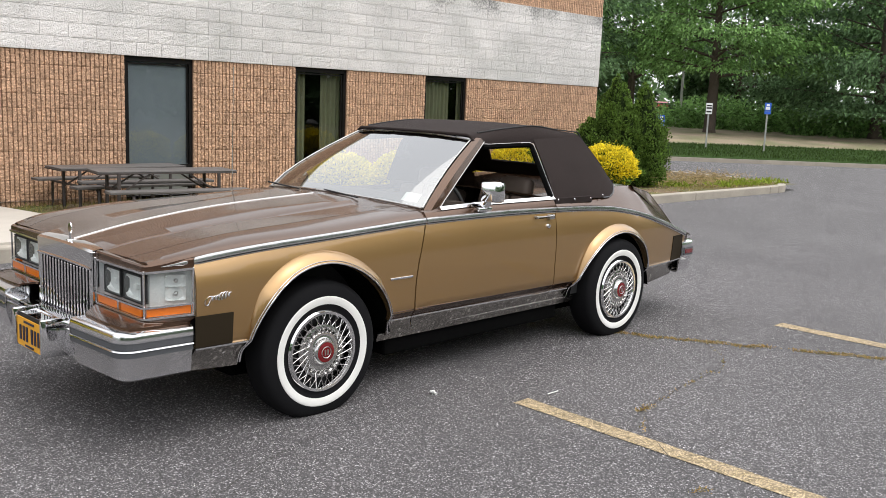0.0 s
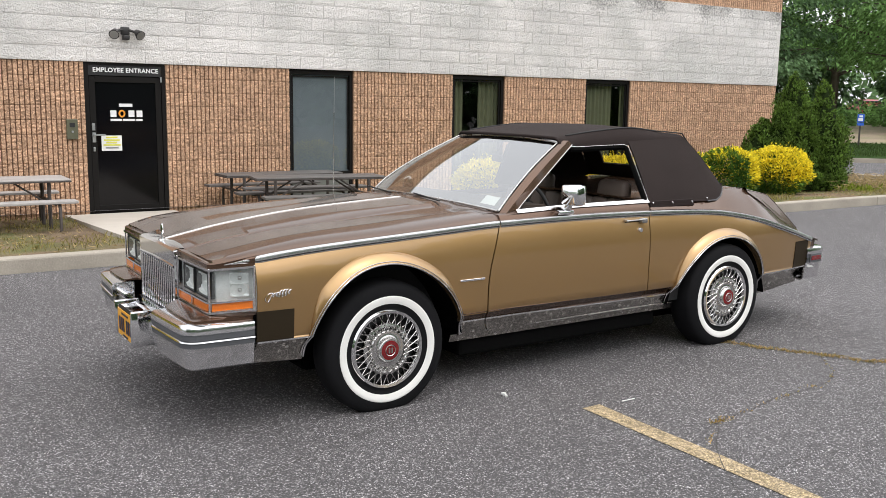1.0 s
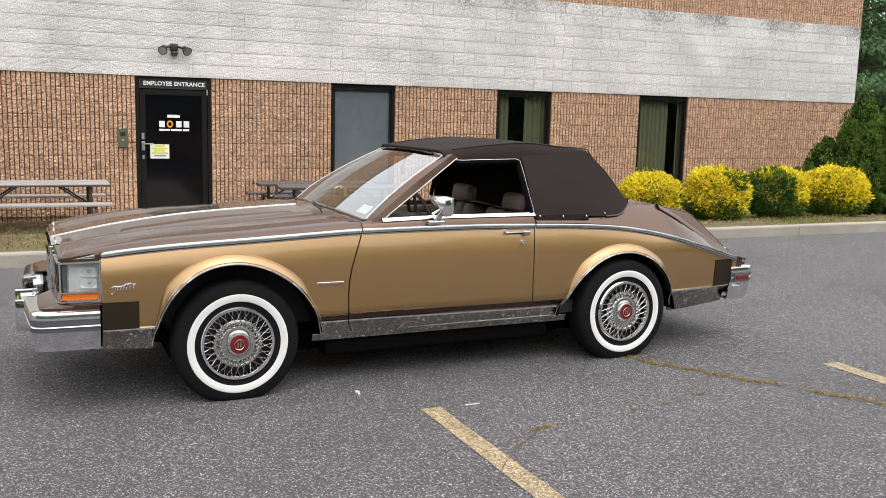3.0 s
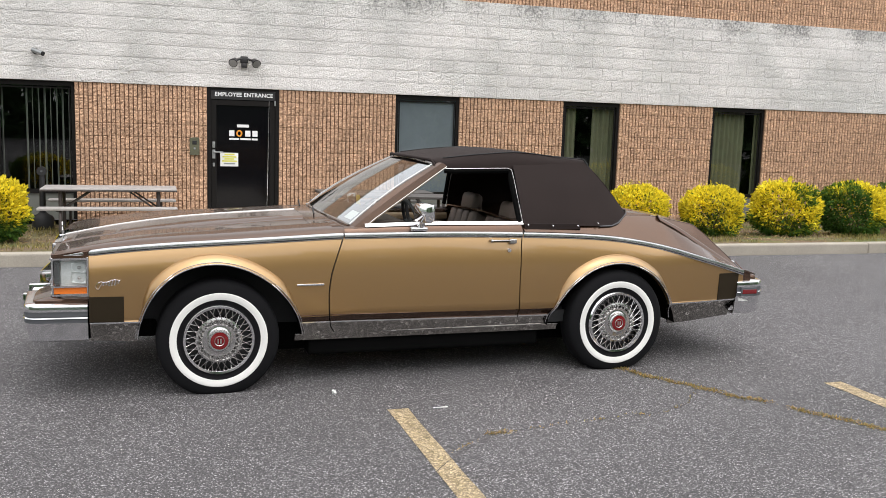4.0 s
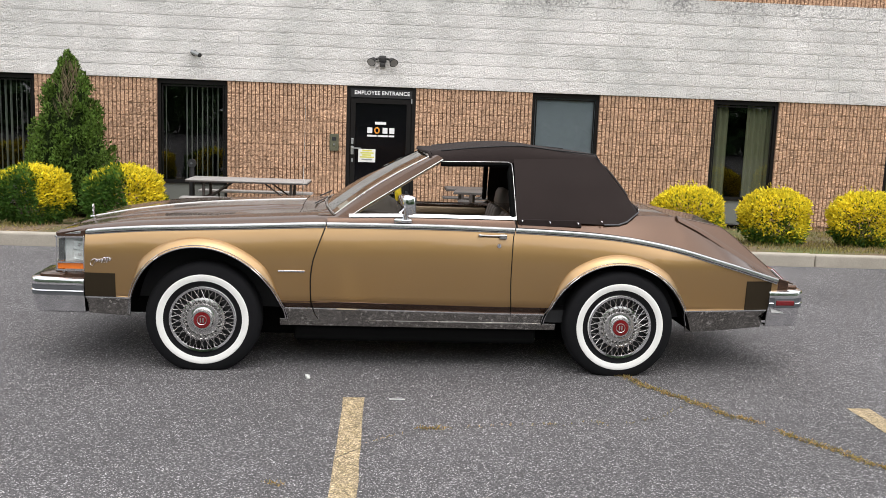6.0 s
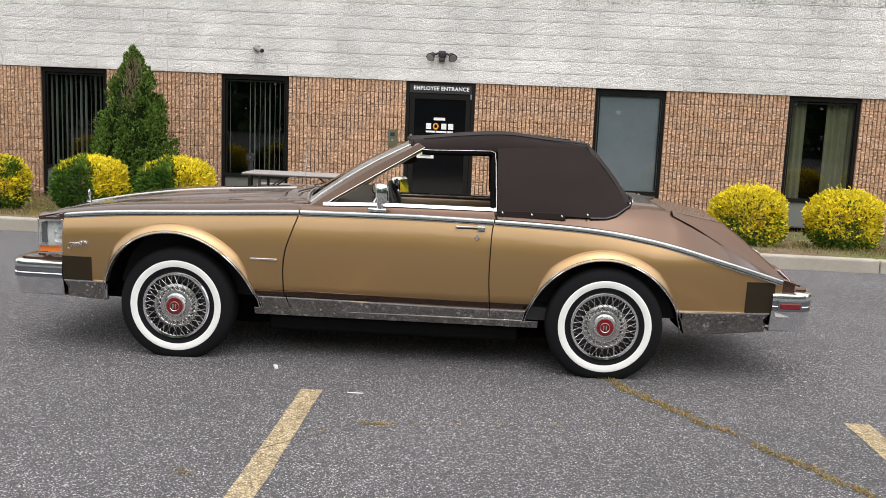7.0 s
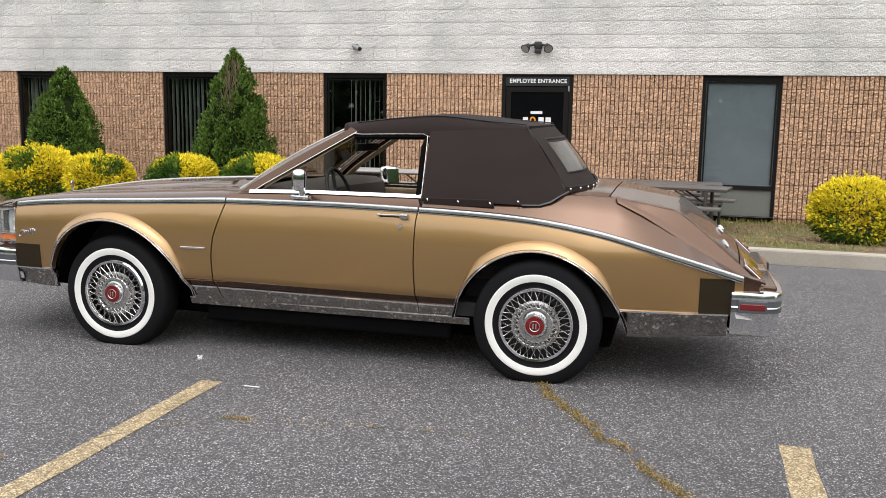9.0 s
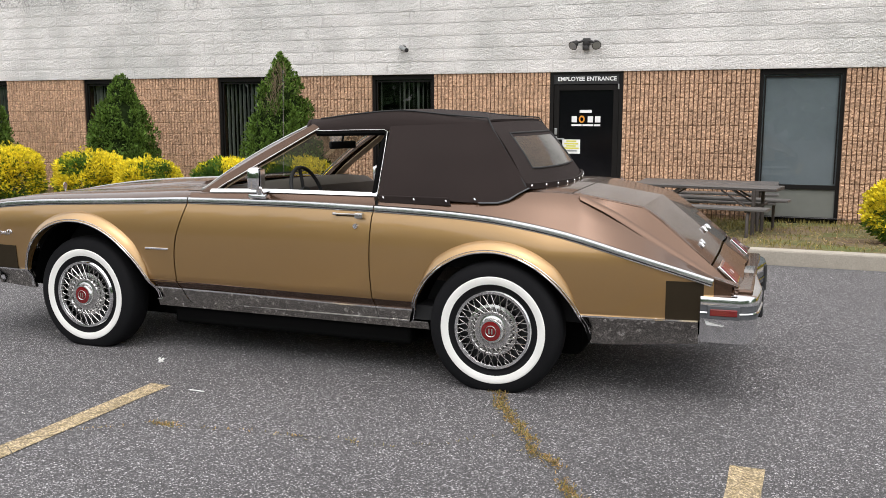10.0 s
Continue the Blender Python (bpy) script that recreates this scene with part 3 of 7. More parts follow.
for s in (-1, 1):
    # brown face over the lamps, meeting the hood's front edge
    bm = bmesh.new()
    rows = []
    for x, y in nose:
        zt = mould_z(max(x, -0.918)) + 0.012 if x > -0.915 else 0.8625 + 0.006 * (0.74 - y) / 0.42
        rows.append([(x + 0.05, s * (y - 0.05), zt + 0.0005), (x + 0.006, s * (y - 0.006), zt), (x, s * y, zt - 0.007), (x, s * y, 0.828 + fall(x))])
    grid_faces(bm, rows, flip=s > 0)
    shell(part("nose_panel", bm, BROWN, car, "brown nose panel above the headlamps", 30), 0.01)
    # lamp housing
    bm = bmesh.new()
    grid_faces(bm, [[(x + 0.040, s * (y - 0.040), z) for z in (0.61, 0.832)] for x, y in nose], flip=s < 0)
    part("lamp_bucket", bm, REFLECTOR, car)
    for z, r in ((0.829, 0.0050), (0.668, 0.0042), (0.618, 0.0048)):
        bm = bmesh.new()
        sweep(bm, [(x - 0.003, s * (y + 0.003), z + fall(x)) for x, y in nose], [(-r, -r), (r, -r), (r, r), (-r, r)])
        part("lamp_bezel", bm, CHROME, car, "chrome lamp bezel")
    for x, y in ((-0.742, 0.846), (-0.938, 0.759), (-0.952, 0.322)):
        part("bezel_post", boxed(x - 0.0048, x + 0.0048, s * y - 0.0045, s * y + 0.0045, 0.613 + fall(x), 0.836 + fall(x), 0.003), CHROME, car)
    part("amber_divider", boxed(-0.956, -0.937, s * 0.543 - 0.006, s * 0.543 + 0.006, 0.620, 0.667, 0.002), CHROME, car)
    # wrap-round cornering lamp: ribbed clear lens, bright bowl behind
    bm = bmesh.new()
    rows = []
    for i in range(33):
        k = i / 32
        x, y = -0.752 - 0.174 * k, 0.838 - 0.070 * k
        d = 0.0014 * (i % 2)
        rows.append([(x + d * 0.4, s * (y - d), 0.676 + fall(x)), (x + d * 0.4, s * (y - d), 0.821 + fall(x))])
    grid_faces(bm, rows, flip=s > 0)
    outward(part("cornering_lens", bm, LENS, car, "ribbed clear wrap-round cornering lamp lens")).visible_shadow = False
    # two bright rectangular reflectors, one over the other, behind the lens
    turn_ = Matrix.Rotation(radians(64) * -s, 4, "Z")
    for z, h in ((0.782, 0.034), (0.722, 0.038)):
        bm = bmesh.new()
        dish(bm, (0, 0, 0), 0.058, h * 1.2, 0.024)
        for v in bm.verts:
            v.co.y, v.co.z = max(-0.046, min(0.046, v.co.y)), max(-h * 0.82, min(h * 0.82, v.co.z))
        part("cornering_bowl", bm, LAMP_SILVER, car, "", 50, m=Matrix.Translation((-0.796, s * 0.782, z)) @ turn_)
        part("cornering_bulb", boxed(-0.004, 0.018, -0.011, 0.011, -0.011, 0.011, 0.010), STAINLESS, car, "", 60, Matrix.Translation((-0.794, s * 0.784, z)) @ turn_)
    bm = bmesh.new()
    grid_faces(bm, [[(x, s * (y - 0.001), 0.625 + fall(x)), (x, s * (y - 0.001), 0.661 + fall(x))] for x, y in ((-0.750, 0.839), (-0.84, 0.803), (-0.930, 0.767))], flip=s > 0)
    shell(part("marker_lens", bm, AMBER, car, "amber marker lens"), 0.01)
    for y0, y1 in ((0.553, 0.742), (0.335, 0.535)):
        xa, xb = front_x(y1), front_x(y0)
        bm = bmesh.new()
        grid_faces(bm, [[(front_x(y), s * y, 0.625), (front_x(y), s * y, 0.661)] for y in (y1, y0)], flip=s > 0)
        shell(part("marker_lens", bm, AMBER, car, "amber turn signal lens"), 0.01)
    for y0, y1 in ((0.555, 0.732), (0.372, 0.537)):
        yc, hy = (y0 + y1) / 2, (y1 - y0) / 2
        xl = front_x(yc) + 0.016
        bm = bmesh.new()
        box(bm, xl - 0.006, xl + 0.03, s * yc - hy, s * yc + hy, 0.801, 0.811, 0.003)
        box(bm, xl - 0.006, xl + 0.03, s * yc - hy, s * yc + hy, 0.678, 0.688, 0.003)
        box(bm, xl - 0.006, xl + 0.03, s * yc - hy, s * yc - hy + 0.009, 0.6885, 0.8005, 0.003)
        box(bm, xl - 0.006, xl + 0.03, s * yc + hy - 0.009, s * yc + hy, 0.6885, 0.8005, 0.003)
        lamp = part("headlamp", bm, BLACK, car, "rectangular sealed beam headlamp in a dark frame")
        bm = bmesh.new()
        dish(bm, (0, 0, 0), hy * 1.25, 0.066, 0.05)
        for v in bm.verts:
            v.co.y, v.co.z = max(-hy + 0.006, min(hy - 0.006, v.co.y)), max(-0.056, min(0.056, v.co.z))
        part("reflector", bm, LAMP_SILVER, lamp, "", 40, m=Matrix.Translation((xl + 0.004, s * yc, 0.745)))
        part("bulb_cap", boxed(xl + 0.006, xl + 0.03, s * yc - 0.016, s * yc + 0.016, 0.733, 0.757, 0.006), REFLECTOR, lamp)
        outward(part("headlamp_lens", (lambda b_: (grid_faces(b_, [[(xl - 0.003, s * yc + k * (hy - 0.008), z) for z in (0.688, 0.801)] for k in (-1, -0.5, 0, 0.5, 1)]), b_)[1])(bmesh.new()), LENS, lamp)).visible_shadow = False
    # brown apron under the lamps
    bm = bmesh.new()
    edge = [(-0.745, 0.822), (-0.89, 0.815), (-1.030, 0.795), (-1.046, 0.74), (-1.052, 0.55), (-1.045, 0.40)]
    grid_faces(bm, [[(x + 0.02, s * (y - 0.02), 0.614), (x * 0.5 + p * 0.5, s * (y * 0.5 + q * 0.5), 0.605), (p, s * q, 0.594), (p, s * q, 0.578)] for (x, y), (p, q) in zip(nose, edge)], flip=s < 0)
    shell(part("valance", bm, BROWN, car, "", 40), 0.01)

# grille
gx = -0.958
grille = part("grille", boxed(gx + 0.02, gx + 0.10, -0.30, 0.30, 0.49, 0.855), BLACK, car, "upright chrome grille with vertical bars")
bm = bmesh.new()
prof = [(gx + 0.06, 0.874), (gx + 0.028, 0.872), (gx - 0.002, 0.866), (gx - 0.016, 0.857), (gx - 0.013, 0.784), (gx - 0.019, 0.779), (gx - 0.018, 0.771), (gx - 0.010, 0.766), (gx + 0.02, 0.762)]
grid_faces(bm, [[(x, y, z + (0.006 * (1 - (y / 0.312) ** 2))) for x, z in prof] for y in np.linspace(-0.312, 0.312, 9)], flip=True)
part("grille_header", bm, CHROME, grille, "broad chrome grille surround", 12)
for y in np.linspace(-0.283, 0.283, 17):
    part("grille_bar", boxed(gx - 0.012, gx + 0.02, y - 0.0065, y + 0.0065, 0.50, 0.768, 0.004), CHROME, grille)
for y in (-0.304, 0.304):
    part("grille_side", boxed(gx - 0.014, gx + 0.08, y - 0.012, y + 0.012, 0.49, 0.862, 0.005), CHROME, grille)
part("grille_sill", boxed(gx - 0.01, gx + 0.03, -0.31, 0.31, 0.485, 0.505, 0.004), CHROME, grille)

# hood ornament
bm = bmesh.new()
rod(bm, (-0.935, 0, 0.875), (-0.935, 0, 0.915), 0.006)
bmesh.ops.create_cone(bm, cap_ends=True, segments=16, radius1=0.022, radius2=0.022, depth=0.006, matrix=Matrix.Translation((-0.935, 0, 0.935)) @ Matrix.Rotation(math.pi / 2, 4, "Y") @ Matrix.Diagonal((1.3, 0.8, 1, 1)))
box(bm, -0.955, -0.915, -0.012, 0.012, 0.872, 0.880, 0.003)
part("hood_ornament", bm, CHROME, car, "small upright chrome hood ornament", 40)

# bumpers
def bumper_sheet(path, lo, hi, prof):
    """Runs a profile of (outward, height) points along a plan path."""
    rows, n = [], len(path)
    for i, (x, y) in enumerate(path):
        a, b = Vector(path[max(i - 1, 0)]), Vector(path[min(i + 1, n - 1)])
        t = (b - a).normalized()
        out = Vector((-t.y, t.x)) * sgn
        rows.append([(x + out.x * d, y + out.y * d, z) for d, z in prof])
    bm = bmesh.new()
    grid_faces(bm, rows)
    return bm


def bumper(path, name, parent, label, lo, hi, mat=None):
    prof = [(-0.06, lo), (0.010, lo + 0.003), (0.026, lo + 0.014), (0.040, hi - 0.118), (0.044, hi - 0.112), (0.046, hi - 0.087), (0.0565, hi - 0.084), (0.0545, hi - 0.078), (0.046, hi - 0.074), (0.046, hi - 0.050), (0.052, hi - 0.044), (0.052, hi - 0.018), (0.047, hi - 0.006), (0.034, hi), (-0.07, hi)]
    ob = shell(part(name, bumper_sheet(path, lo, hi, prof), BUMPER_CHROME, parent, label, 30), 0.012)
    for z0, z1 in ((hi - 0.113, hi - 0.086), (hi - 0.075, hi - 0.047)):
        part("bumper_strip", bumper_sheet(path, lo, hi, [(0.040, z0), (0.0495, z0 + 0.002), (0.0495, z1 - 0.002), (0.040, z1)]), GREY_RUBBER, ob, "grey rubber strip")
    return ob


def rounded(corners, r=0.06, k=5):
    out = [corners[0]]
    for p, q, t in zip(corners, corners[1:], corners[2:]):
        p, q, t = Vector(p), Vector(q), Vector(t)
        a, b = q + (p - q).normalized() * r, q + (t - q).normalized() * r
        for i in range(k + 1):
            u = i / k
            out.append(tuple((1 - u) ** 2 * a + 2 * u * (1 - u) * q + u * u * b))
    return out + [corners[-1]]


sgn = 1
LO, HI = 0.350, 0.581
fb = shell(part("front_bumper", bumper_sheet([(-1.000, -0.40), (-1.012, -0.2), (-1.012, 0.2), (-1.000, 0.40)], 0, 0, [(-0.05, 0.335), (0.02, 0.338), (0.034, 0.35), (0.040, 0.44), (0.036, 0.475), (0.02, 0.492), (-0.05, 0.50)]), BUMPER_CHROME, car, "heavy chrome front bumper with plate holder", 30), 0.012)
wing = [(-0.745, -0.802), (-1.042, -0.790), (-1.066, -0.392)]
bumper(rounded(wing, 0.035), "bumper_wing", fb, "tall chrome bumper corner", LO, HI)
bumper(rounded([(x, -y) for x, y in wing[::-1]], 0.035), "bumper_wing", fb, "tall chrome bumper corner", LO, HI)
for s in (-1, 1):
    bm = bmesh.new()
    cap = [(-0.995, HI), (-1.085, HI), (-1.118, HI - 0.03), (-1.116, HI - 0.12), (-1.09, LO + 0.02), (-0.995, LO)]
    bm.faces.new([bm.verts.new((x, s * 0.392, z)) for x, z in cap])
    shell(part("wing_end", bm, CHROME, fb), 0.006)
    blade = bmesh.new()
    box(blade, -1.165, -1.03, s * 0.168 - 0.012, s * 0.168 + 0.012, 0.338, 0.528, 0.008)
    part("plate_blade", blade, CHROME, fb, "chrome upright beside the number plate", 40)
part("plate_shelf", boxed(-1.135, -1.02, -0.155, 0.155, 0.495, 0.505, 0.003), CHROME, fb)
part("plate_back", boxed(-1.142, -1.136, -0.155, 0.155, 0.338, 0.512, 0.002), BLACK, fb)
part("lower_step", boxed(-1.055, -0.985, -0.385, 0.385, 0.488, 0.515, 0.01), CHROME, fb, "", 40)
plate = part("number_plate", boxed(-1.150, -1.145, -0.150, 0.150, 0.345, 0.492, 0.001), PLATE, fb, "yellow number plate")
for i, y in enumerate((-0.112, -0.072, -0.034, 0.028, 0.066, 0.106)):
    part("plate_bar", boxed(-1.154, -1.1505, y - 0.010, y + 0.010, 0.378, 0.452), NAVY, plate)
part("plate_bar", boxed(-1.154, -1.1505, -0.06, 0.06, 0.470, 0.480), NAVY, plate)
part("plate_bar", boxed(-1.154, -1.1505, -0.05, 0.05, 0.352, 0.361), NAVY, plate)
sgn = -1
leftr = [(3.660, -0.712), (3.866, -0.700), (3.903, -0.42), (3.920, -0.10)]
rb = bumper(rounded(leftr + [(x, -y) for x, y in leftr[::-1]], 0.045), "rear_bumper", car, "heavy chrome rear bumper, scuffed at the corner", 0.362, 0.611)
for s in (-1, 1):
    part("bumper_guard", boxed(3.940, 3.966, s * 0.38 - 0.03, s * 0.38 + 0.03, 0.44, 0.60, 0.012), BLACK, rb, "black rubber bumper guard")
    m = pose(3.775, s * 0.754, 0.532, 0, 0, s * -4)
    part("marker_recess", boxed(-0.080, 0.068, -0.010, 0.010, -0.033, 0.033, 0.004), GREY_RUBBER, rb, "", m=m)
    part("side_marker", boxed(-0.068, 0.058, -0.014, 0.014, -0.017, 0.017, 0.004), RED, rb, "red side marker lamp", m=m)
    bm = bmesh.new()
    f = [bm.verts.new(p) for p in ((3.685, s * 0.7535, 0.488), (3.775, s * 0.7475, 0.462), (3.692, s * 0.7485, 0.464))]
    bm.faces.new(f)
    shell(part("scuff", bm, WHITE_STICKER, rb, "pale scuffed patch"), 0.001)

# rear deck and trunk
P2z = lambda x: float(np.interp(x, (1.97, 2.5, 2.8, 2.95, 3.10, 3.83), (1.022, 1.038, 1.058, 1.060, 1.050, 0.618)))
P2y = curve((1.97, 0.735), (2.6, 0.700), (2.85, 0.672), (3.09, 0.642), (3.83, 0.662))
P3z = lambda x: max(P2z(x) + 0.001, float(np.interp(x, (1.97, 2.5, 2.8, 2.95, 3.09, 3.378, 3.393, 3.70, 3.83), (1.023, 1.039, 1.059, 1.061, 1.052, 1.000, 0.990, 0.738, 0.619))))
P3y = lambda x: float(np.interp(x, (1.97, 2.6, 2.85, 3.08, 3.375, 3.70, 3.83), (0.72, 0.685, 0.657, 0.628, 0.590, 0.625, 0.630)))
crown = curve((1.97, 0.008), (2.9, 0.012), (3.3, 0.008), (3.5, 0.006), (3.9, 0.008))
bow = lambda x: float(np.interp(x, (3.06, 3.375, 3.70, 3.80), (0.0, 0.07, 0.10, 0.09)))
xs_ = list(np.linspace(1.98, 2.95, 16)) + [3.0, 3.06, 3.1, 3.18, 3.27, 3.375, 3.39, 3.45, 3.55, 3.62, 3.70, 3.75, 3.80, 3.83]


def deck_side(x, s):
    m = mould_z(x) + 0.012
    w = side_y(x, mould_z(x), False)
    c = max(P2z(x), m + 0.004)
    y2 = min(P2y(x), w - 0.012)
    return [(x, s * w, m), (x, s * (w + y2 + 0.012) / 2, (m + c) / 2 - 0.002), (x, s * (y2 + 0.008), c - 0.005), (x, s * y2, c)]


for s in (-1, 1):
    bm = bmesh.new()
    grid_faces(bm, [deck_side(x, s) for x in xs_], flip=s > 0)
    shell(part("quarter_top", bm, BROWN, car, "brown rear quarter with a sharp swept crease", 50), 0.01)
    ridge = []
    for x in np.linspace(3.10, 3.81, 20):
        y, z = min(P2y(x), side_y(x, mould_z(x), False) - 0.012), P2z(x)
        ridge.append([(x, s * (y + 0.030), z - 0.020), (x, s * (y + 0.018), z + 0.006), (x, s * (y + 0.004), z + 0.015), (x, s * (y - 0.014), z + 0.004)])
    bm = bmesh.new()
    grid_faces(bm, ridge, flip=s > 0)
    part("crease_bead", bm, BROWN, car, "raised ridge along the rear crease", 40)
    bm = bmesh.new()
    grid_faces(bm, [[(x, s * min(P2y(x), side_y(x, mould_z(x), False) - 0.012), P2z(x)), (x, s * (P3y(x) + 0.004), P3z(x) - 0.001)] for x in xs_], flip=s > 0)
    shell(part("trunk_shoulder", bm, BROWN, car, "", 30), 0.01)
bm = bmesh.new()
ys = (-1, -0.985, -0.96, -0.5, -0.04, 0, 0.04, 0.5, 0.96, 0.985, 1)


def lid_rows(xs):
    rows = []
    for x in xs:
        row = []
        for k in ys:
            soft = 1 - math.sqrt(k * k + 0.0004)
            row.append((x + bow(x) * soft, P3y(x) * k, P3z(x) + crown(x) * soft + (0.005 if abs(k) < 0.98 else 0.0)))
        rows.append(row)
    return rows


grid_faces(bm, lid_rows(list(np.linspace(1.98, 2.98, 14)) + [3.056]))
for s in (-1, 1):
    edge_bm = bmesh.new()
    sweep(edge_bm, [(x, s * (P3y(x) + 0.001), P3z(x) + 0.001) for x in (3.07, 3.12, 3.2, 3.3, 3.37, 3.378, 3.387, 3.397, 3.45, 3.52, 3.6, 3.69)], circle(0.0042, 6))
    part("lid_edge", edge_bm, BROWN, car, "", 60)
shell(part("rear_deck", bm, BROWN, car, "brown rear deck", 30), 0.01)
bm = bmesh.new()
grid_faces(bm, lid_rows([3.063, 3.12, 3.2, 3.3, 3.37, 3.378, 3.387, 3.397, 3.45, 3.52, 3.6, 3.66, 3.693]))
lid = shell(part("trunk_lid", bm, BROWN, car, "steep peaked brown trunk lid", 14), 0.012)
bm = bmesh.new()
grid_faces(bm, lid_rows([3.701, 3.72, 3.75, 3.78, 3.80, 3.83]))
shell(part("tail_panel", bm, BROWN, car, "", 14), 0.01)


def on_tail(x, y, lift=0.0):
    """A point on the sloping lid or tail, with the slope's angle."""
    k = abs(y) / P3y(x)
    dz = (P3z(x + 0.02) - P3z(x - 0.02)) / 0.04
    a = math.degrees(math.atan2(-dz, 1.0))
    z = P3z(x) + crown(x) * (1 - k) + 0.005
    return pose(x + bow(x) * (1 - k) + lift * math.sin(radians(a)), y, z + lift * math.cos(radians(a)), 0, a, math.copysign(math.degrees(math.atan2(bow(x), P3y(x))) * 0.8, y))


def squiggle(w, h, waves):
    bm = bmesh.new()
    sweep(bm, [(h * math.sin(u * math.pi * 2 * waves) * (0.6 + 0.4 * math.sin(u * 9)), -w / 2 + w * u, 0.0) for u in np.linspace(0, 1, 70)], circle(0.0045, 5))
    return bm


part("script_badge", squiggle(0.17, 0.020, 6), CHROME, lid, "chrome script on the lid", 60, m=on_tail(3.60, -0.02, 0.005))
part("script_badge", squiggle(0.13, 0.016, 5), CHROME, lid, "small chrome script", 60, m=on_tail(3.62, -0.42, 0.005))
for s in (-1, 1):
    frame_ = part("tail_lamp", boxed(-0.062, 0.062, -0.098, 0.098, -0.006, 0.008, 0.003), CHROME, car, "red tail lamp in a chrome frame", m=on_tail(3.765, s * 0.515, 0.004))
    part("tail_lens", boxed(-0.054, 0.054, -0.088, 0.088, 0.0, 0.014, 0.004), RED, frame_, "dark red lens")
    part("lens_crest", boxed(-0.012, 0.012, -0.010, 0.010, 0.012, 0.017, 0.002), STAINLESS, frame_)
part("rear_fascia", boxed(3.70, 3.895, -0.655, 0.655, 0.50, 0.634, 0.012), BROWN, car, "brown filler over the bumper")

# doors' upper strip, belt, cowl
belt_line = curve((0.80, 1.014), (0.95, 1.018), (1.4, 1.026), (1.975, 1.026))
belt_z = lambda x, s=-1: belt_line(x) - (0.0 if s < 0 else 0.042 * min(1.0, max(0.0, (x - 0.80) / 0.25)))
for s in (-1, 1):
    bm = bmesh.new()
    rows = []
    for x in np.linspace(0.764, 1.966, 25):
        w = side_y(x, mould_z(x), False)
        rows.append([(x, s * w, mould_z(x) + 0.010), (x, s * (w - 0.010), belt_z(x, s) - 0.012), (x, s * (w - 0.022), belt_z(x, s) - 0.004), (x, s * (w - 0.09), belt_z(x, s) - 0.002)])
    grid_faces(bm, rows, flip=s > 0)
    shell(part("door_top", bm, BROWN, car, "brown door shoulder", 40), 0.01)
    bm = bmesh.new()
    sweep(bm, [(x, s * (side_y(x, mould_z(x), False) - 0.024), belt_z(x, s) + 0.002) for x in np.linspace(0.90, 1.985, 22)], [(-0.012, -0.006), (0.016, -0.006), (-0.002, 0.010), (-0.012, 0.010)] if s < 0 else [(0.012, -0.006), (0.012, 0.010), (0.002, 0.010), (-0.016, -0.006)])
    part("belt_moulding", bm, CHROME, car, "chrome window sill moulding", 40)

# windscreen with its surround
ws_lo = [(0.815, -0.725, 1.018), (0.790, -0.63, 1.026), (0.752, -0.40, 1.038), (0.730, -0.15, 1.044)]
ws_hi = [(1.432, -0.515, 1.400), (1.424, -0.46, 1.408), (1.404, -0.29, 1.420), (1.392, -0.10, 1.426)]
mir = lambda pts: pts + [(x, -y, z) for x, y, z in pts[::-1]]
lo, hi = mir(ws_lo), mir(ws_hi)


def screen_point(i, k):
    a, b = Vector(lo[i]), Vector(hi[i])
    p = a.lerp(b, k)
    return p + Vector((-0.012, 0, 0.016)) * math.sin(math.pi * k)


bm = bmesh.new()
grid_faces(bm, [[screen_point(i, k / 6) for k in range(7)] for i in range(len(lo))], flip=True)
screen = part("windscreen", bm, CAR_GLASS, car, "raked clear windscreen", 60)
outward(screen).visible_shadow = False
bm = bmesh.new()
sweep(bm, [Vector(p) + Vector((-0.012, 0, 0.004)) for p in lo], circle(0.006, 6))
sweep(bm, [Vector(p) + Vector((-0.006, 0, 0.0)) for p in hi], circle(0.007, 6))
for i in (0, -1):
    sweep(bm, [screen_point(i, k / 6) + Vector((-0.006, 0, 0.004)) for k in range(7)], circle(0.0040, 6))
part("windscreen_trim", bm, STAINLESS, car, "chrome windscreen surround", 40)
bm = bmesh.new()
sticker_rows = []
for q in (0.75, 1.0, 1.4):
    i0 = int(q)
    sticker_rows.append([screen_point(i0, k).lerp(screen_point(i0 + 1, k), q - i0) + Vector((0.012, 0, -0.006)) for k in (0.05, 0.10, 0.15)])
grid_faces(bm, sticker_rows)
shell(part("registration_sticker", bm, WHITE_STICKER, car, "white paper stickers inside the glass"), 0.001)
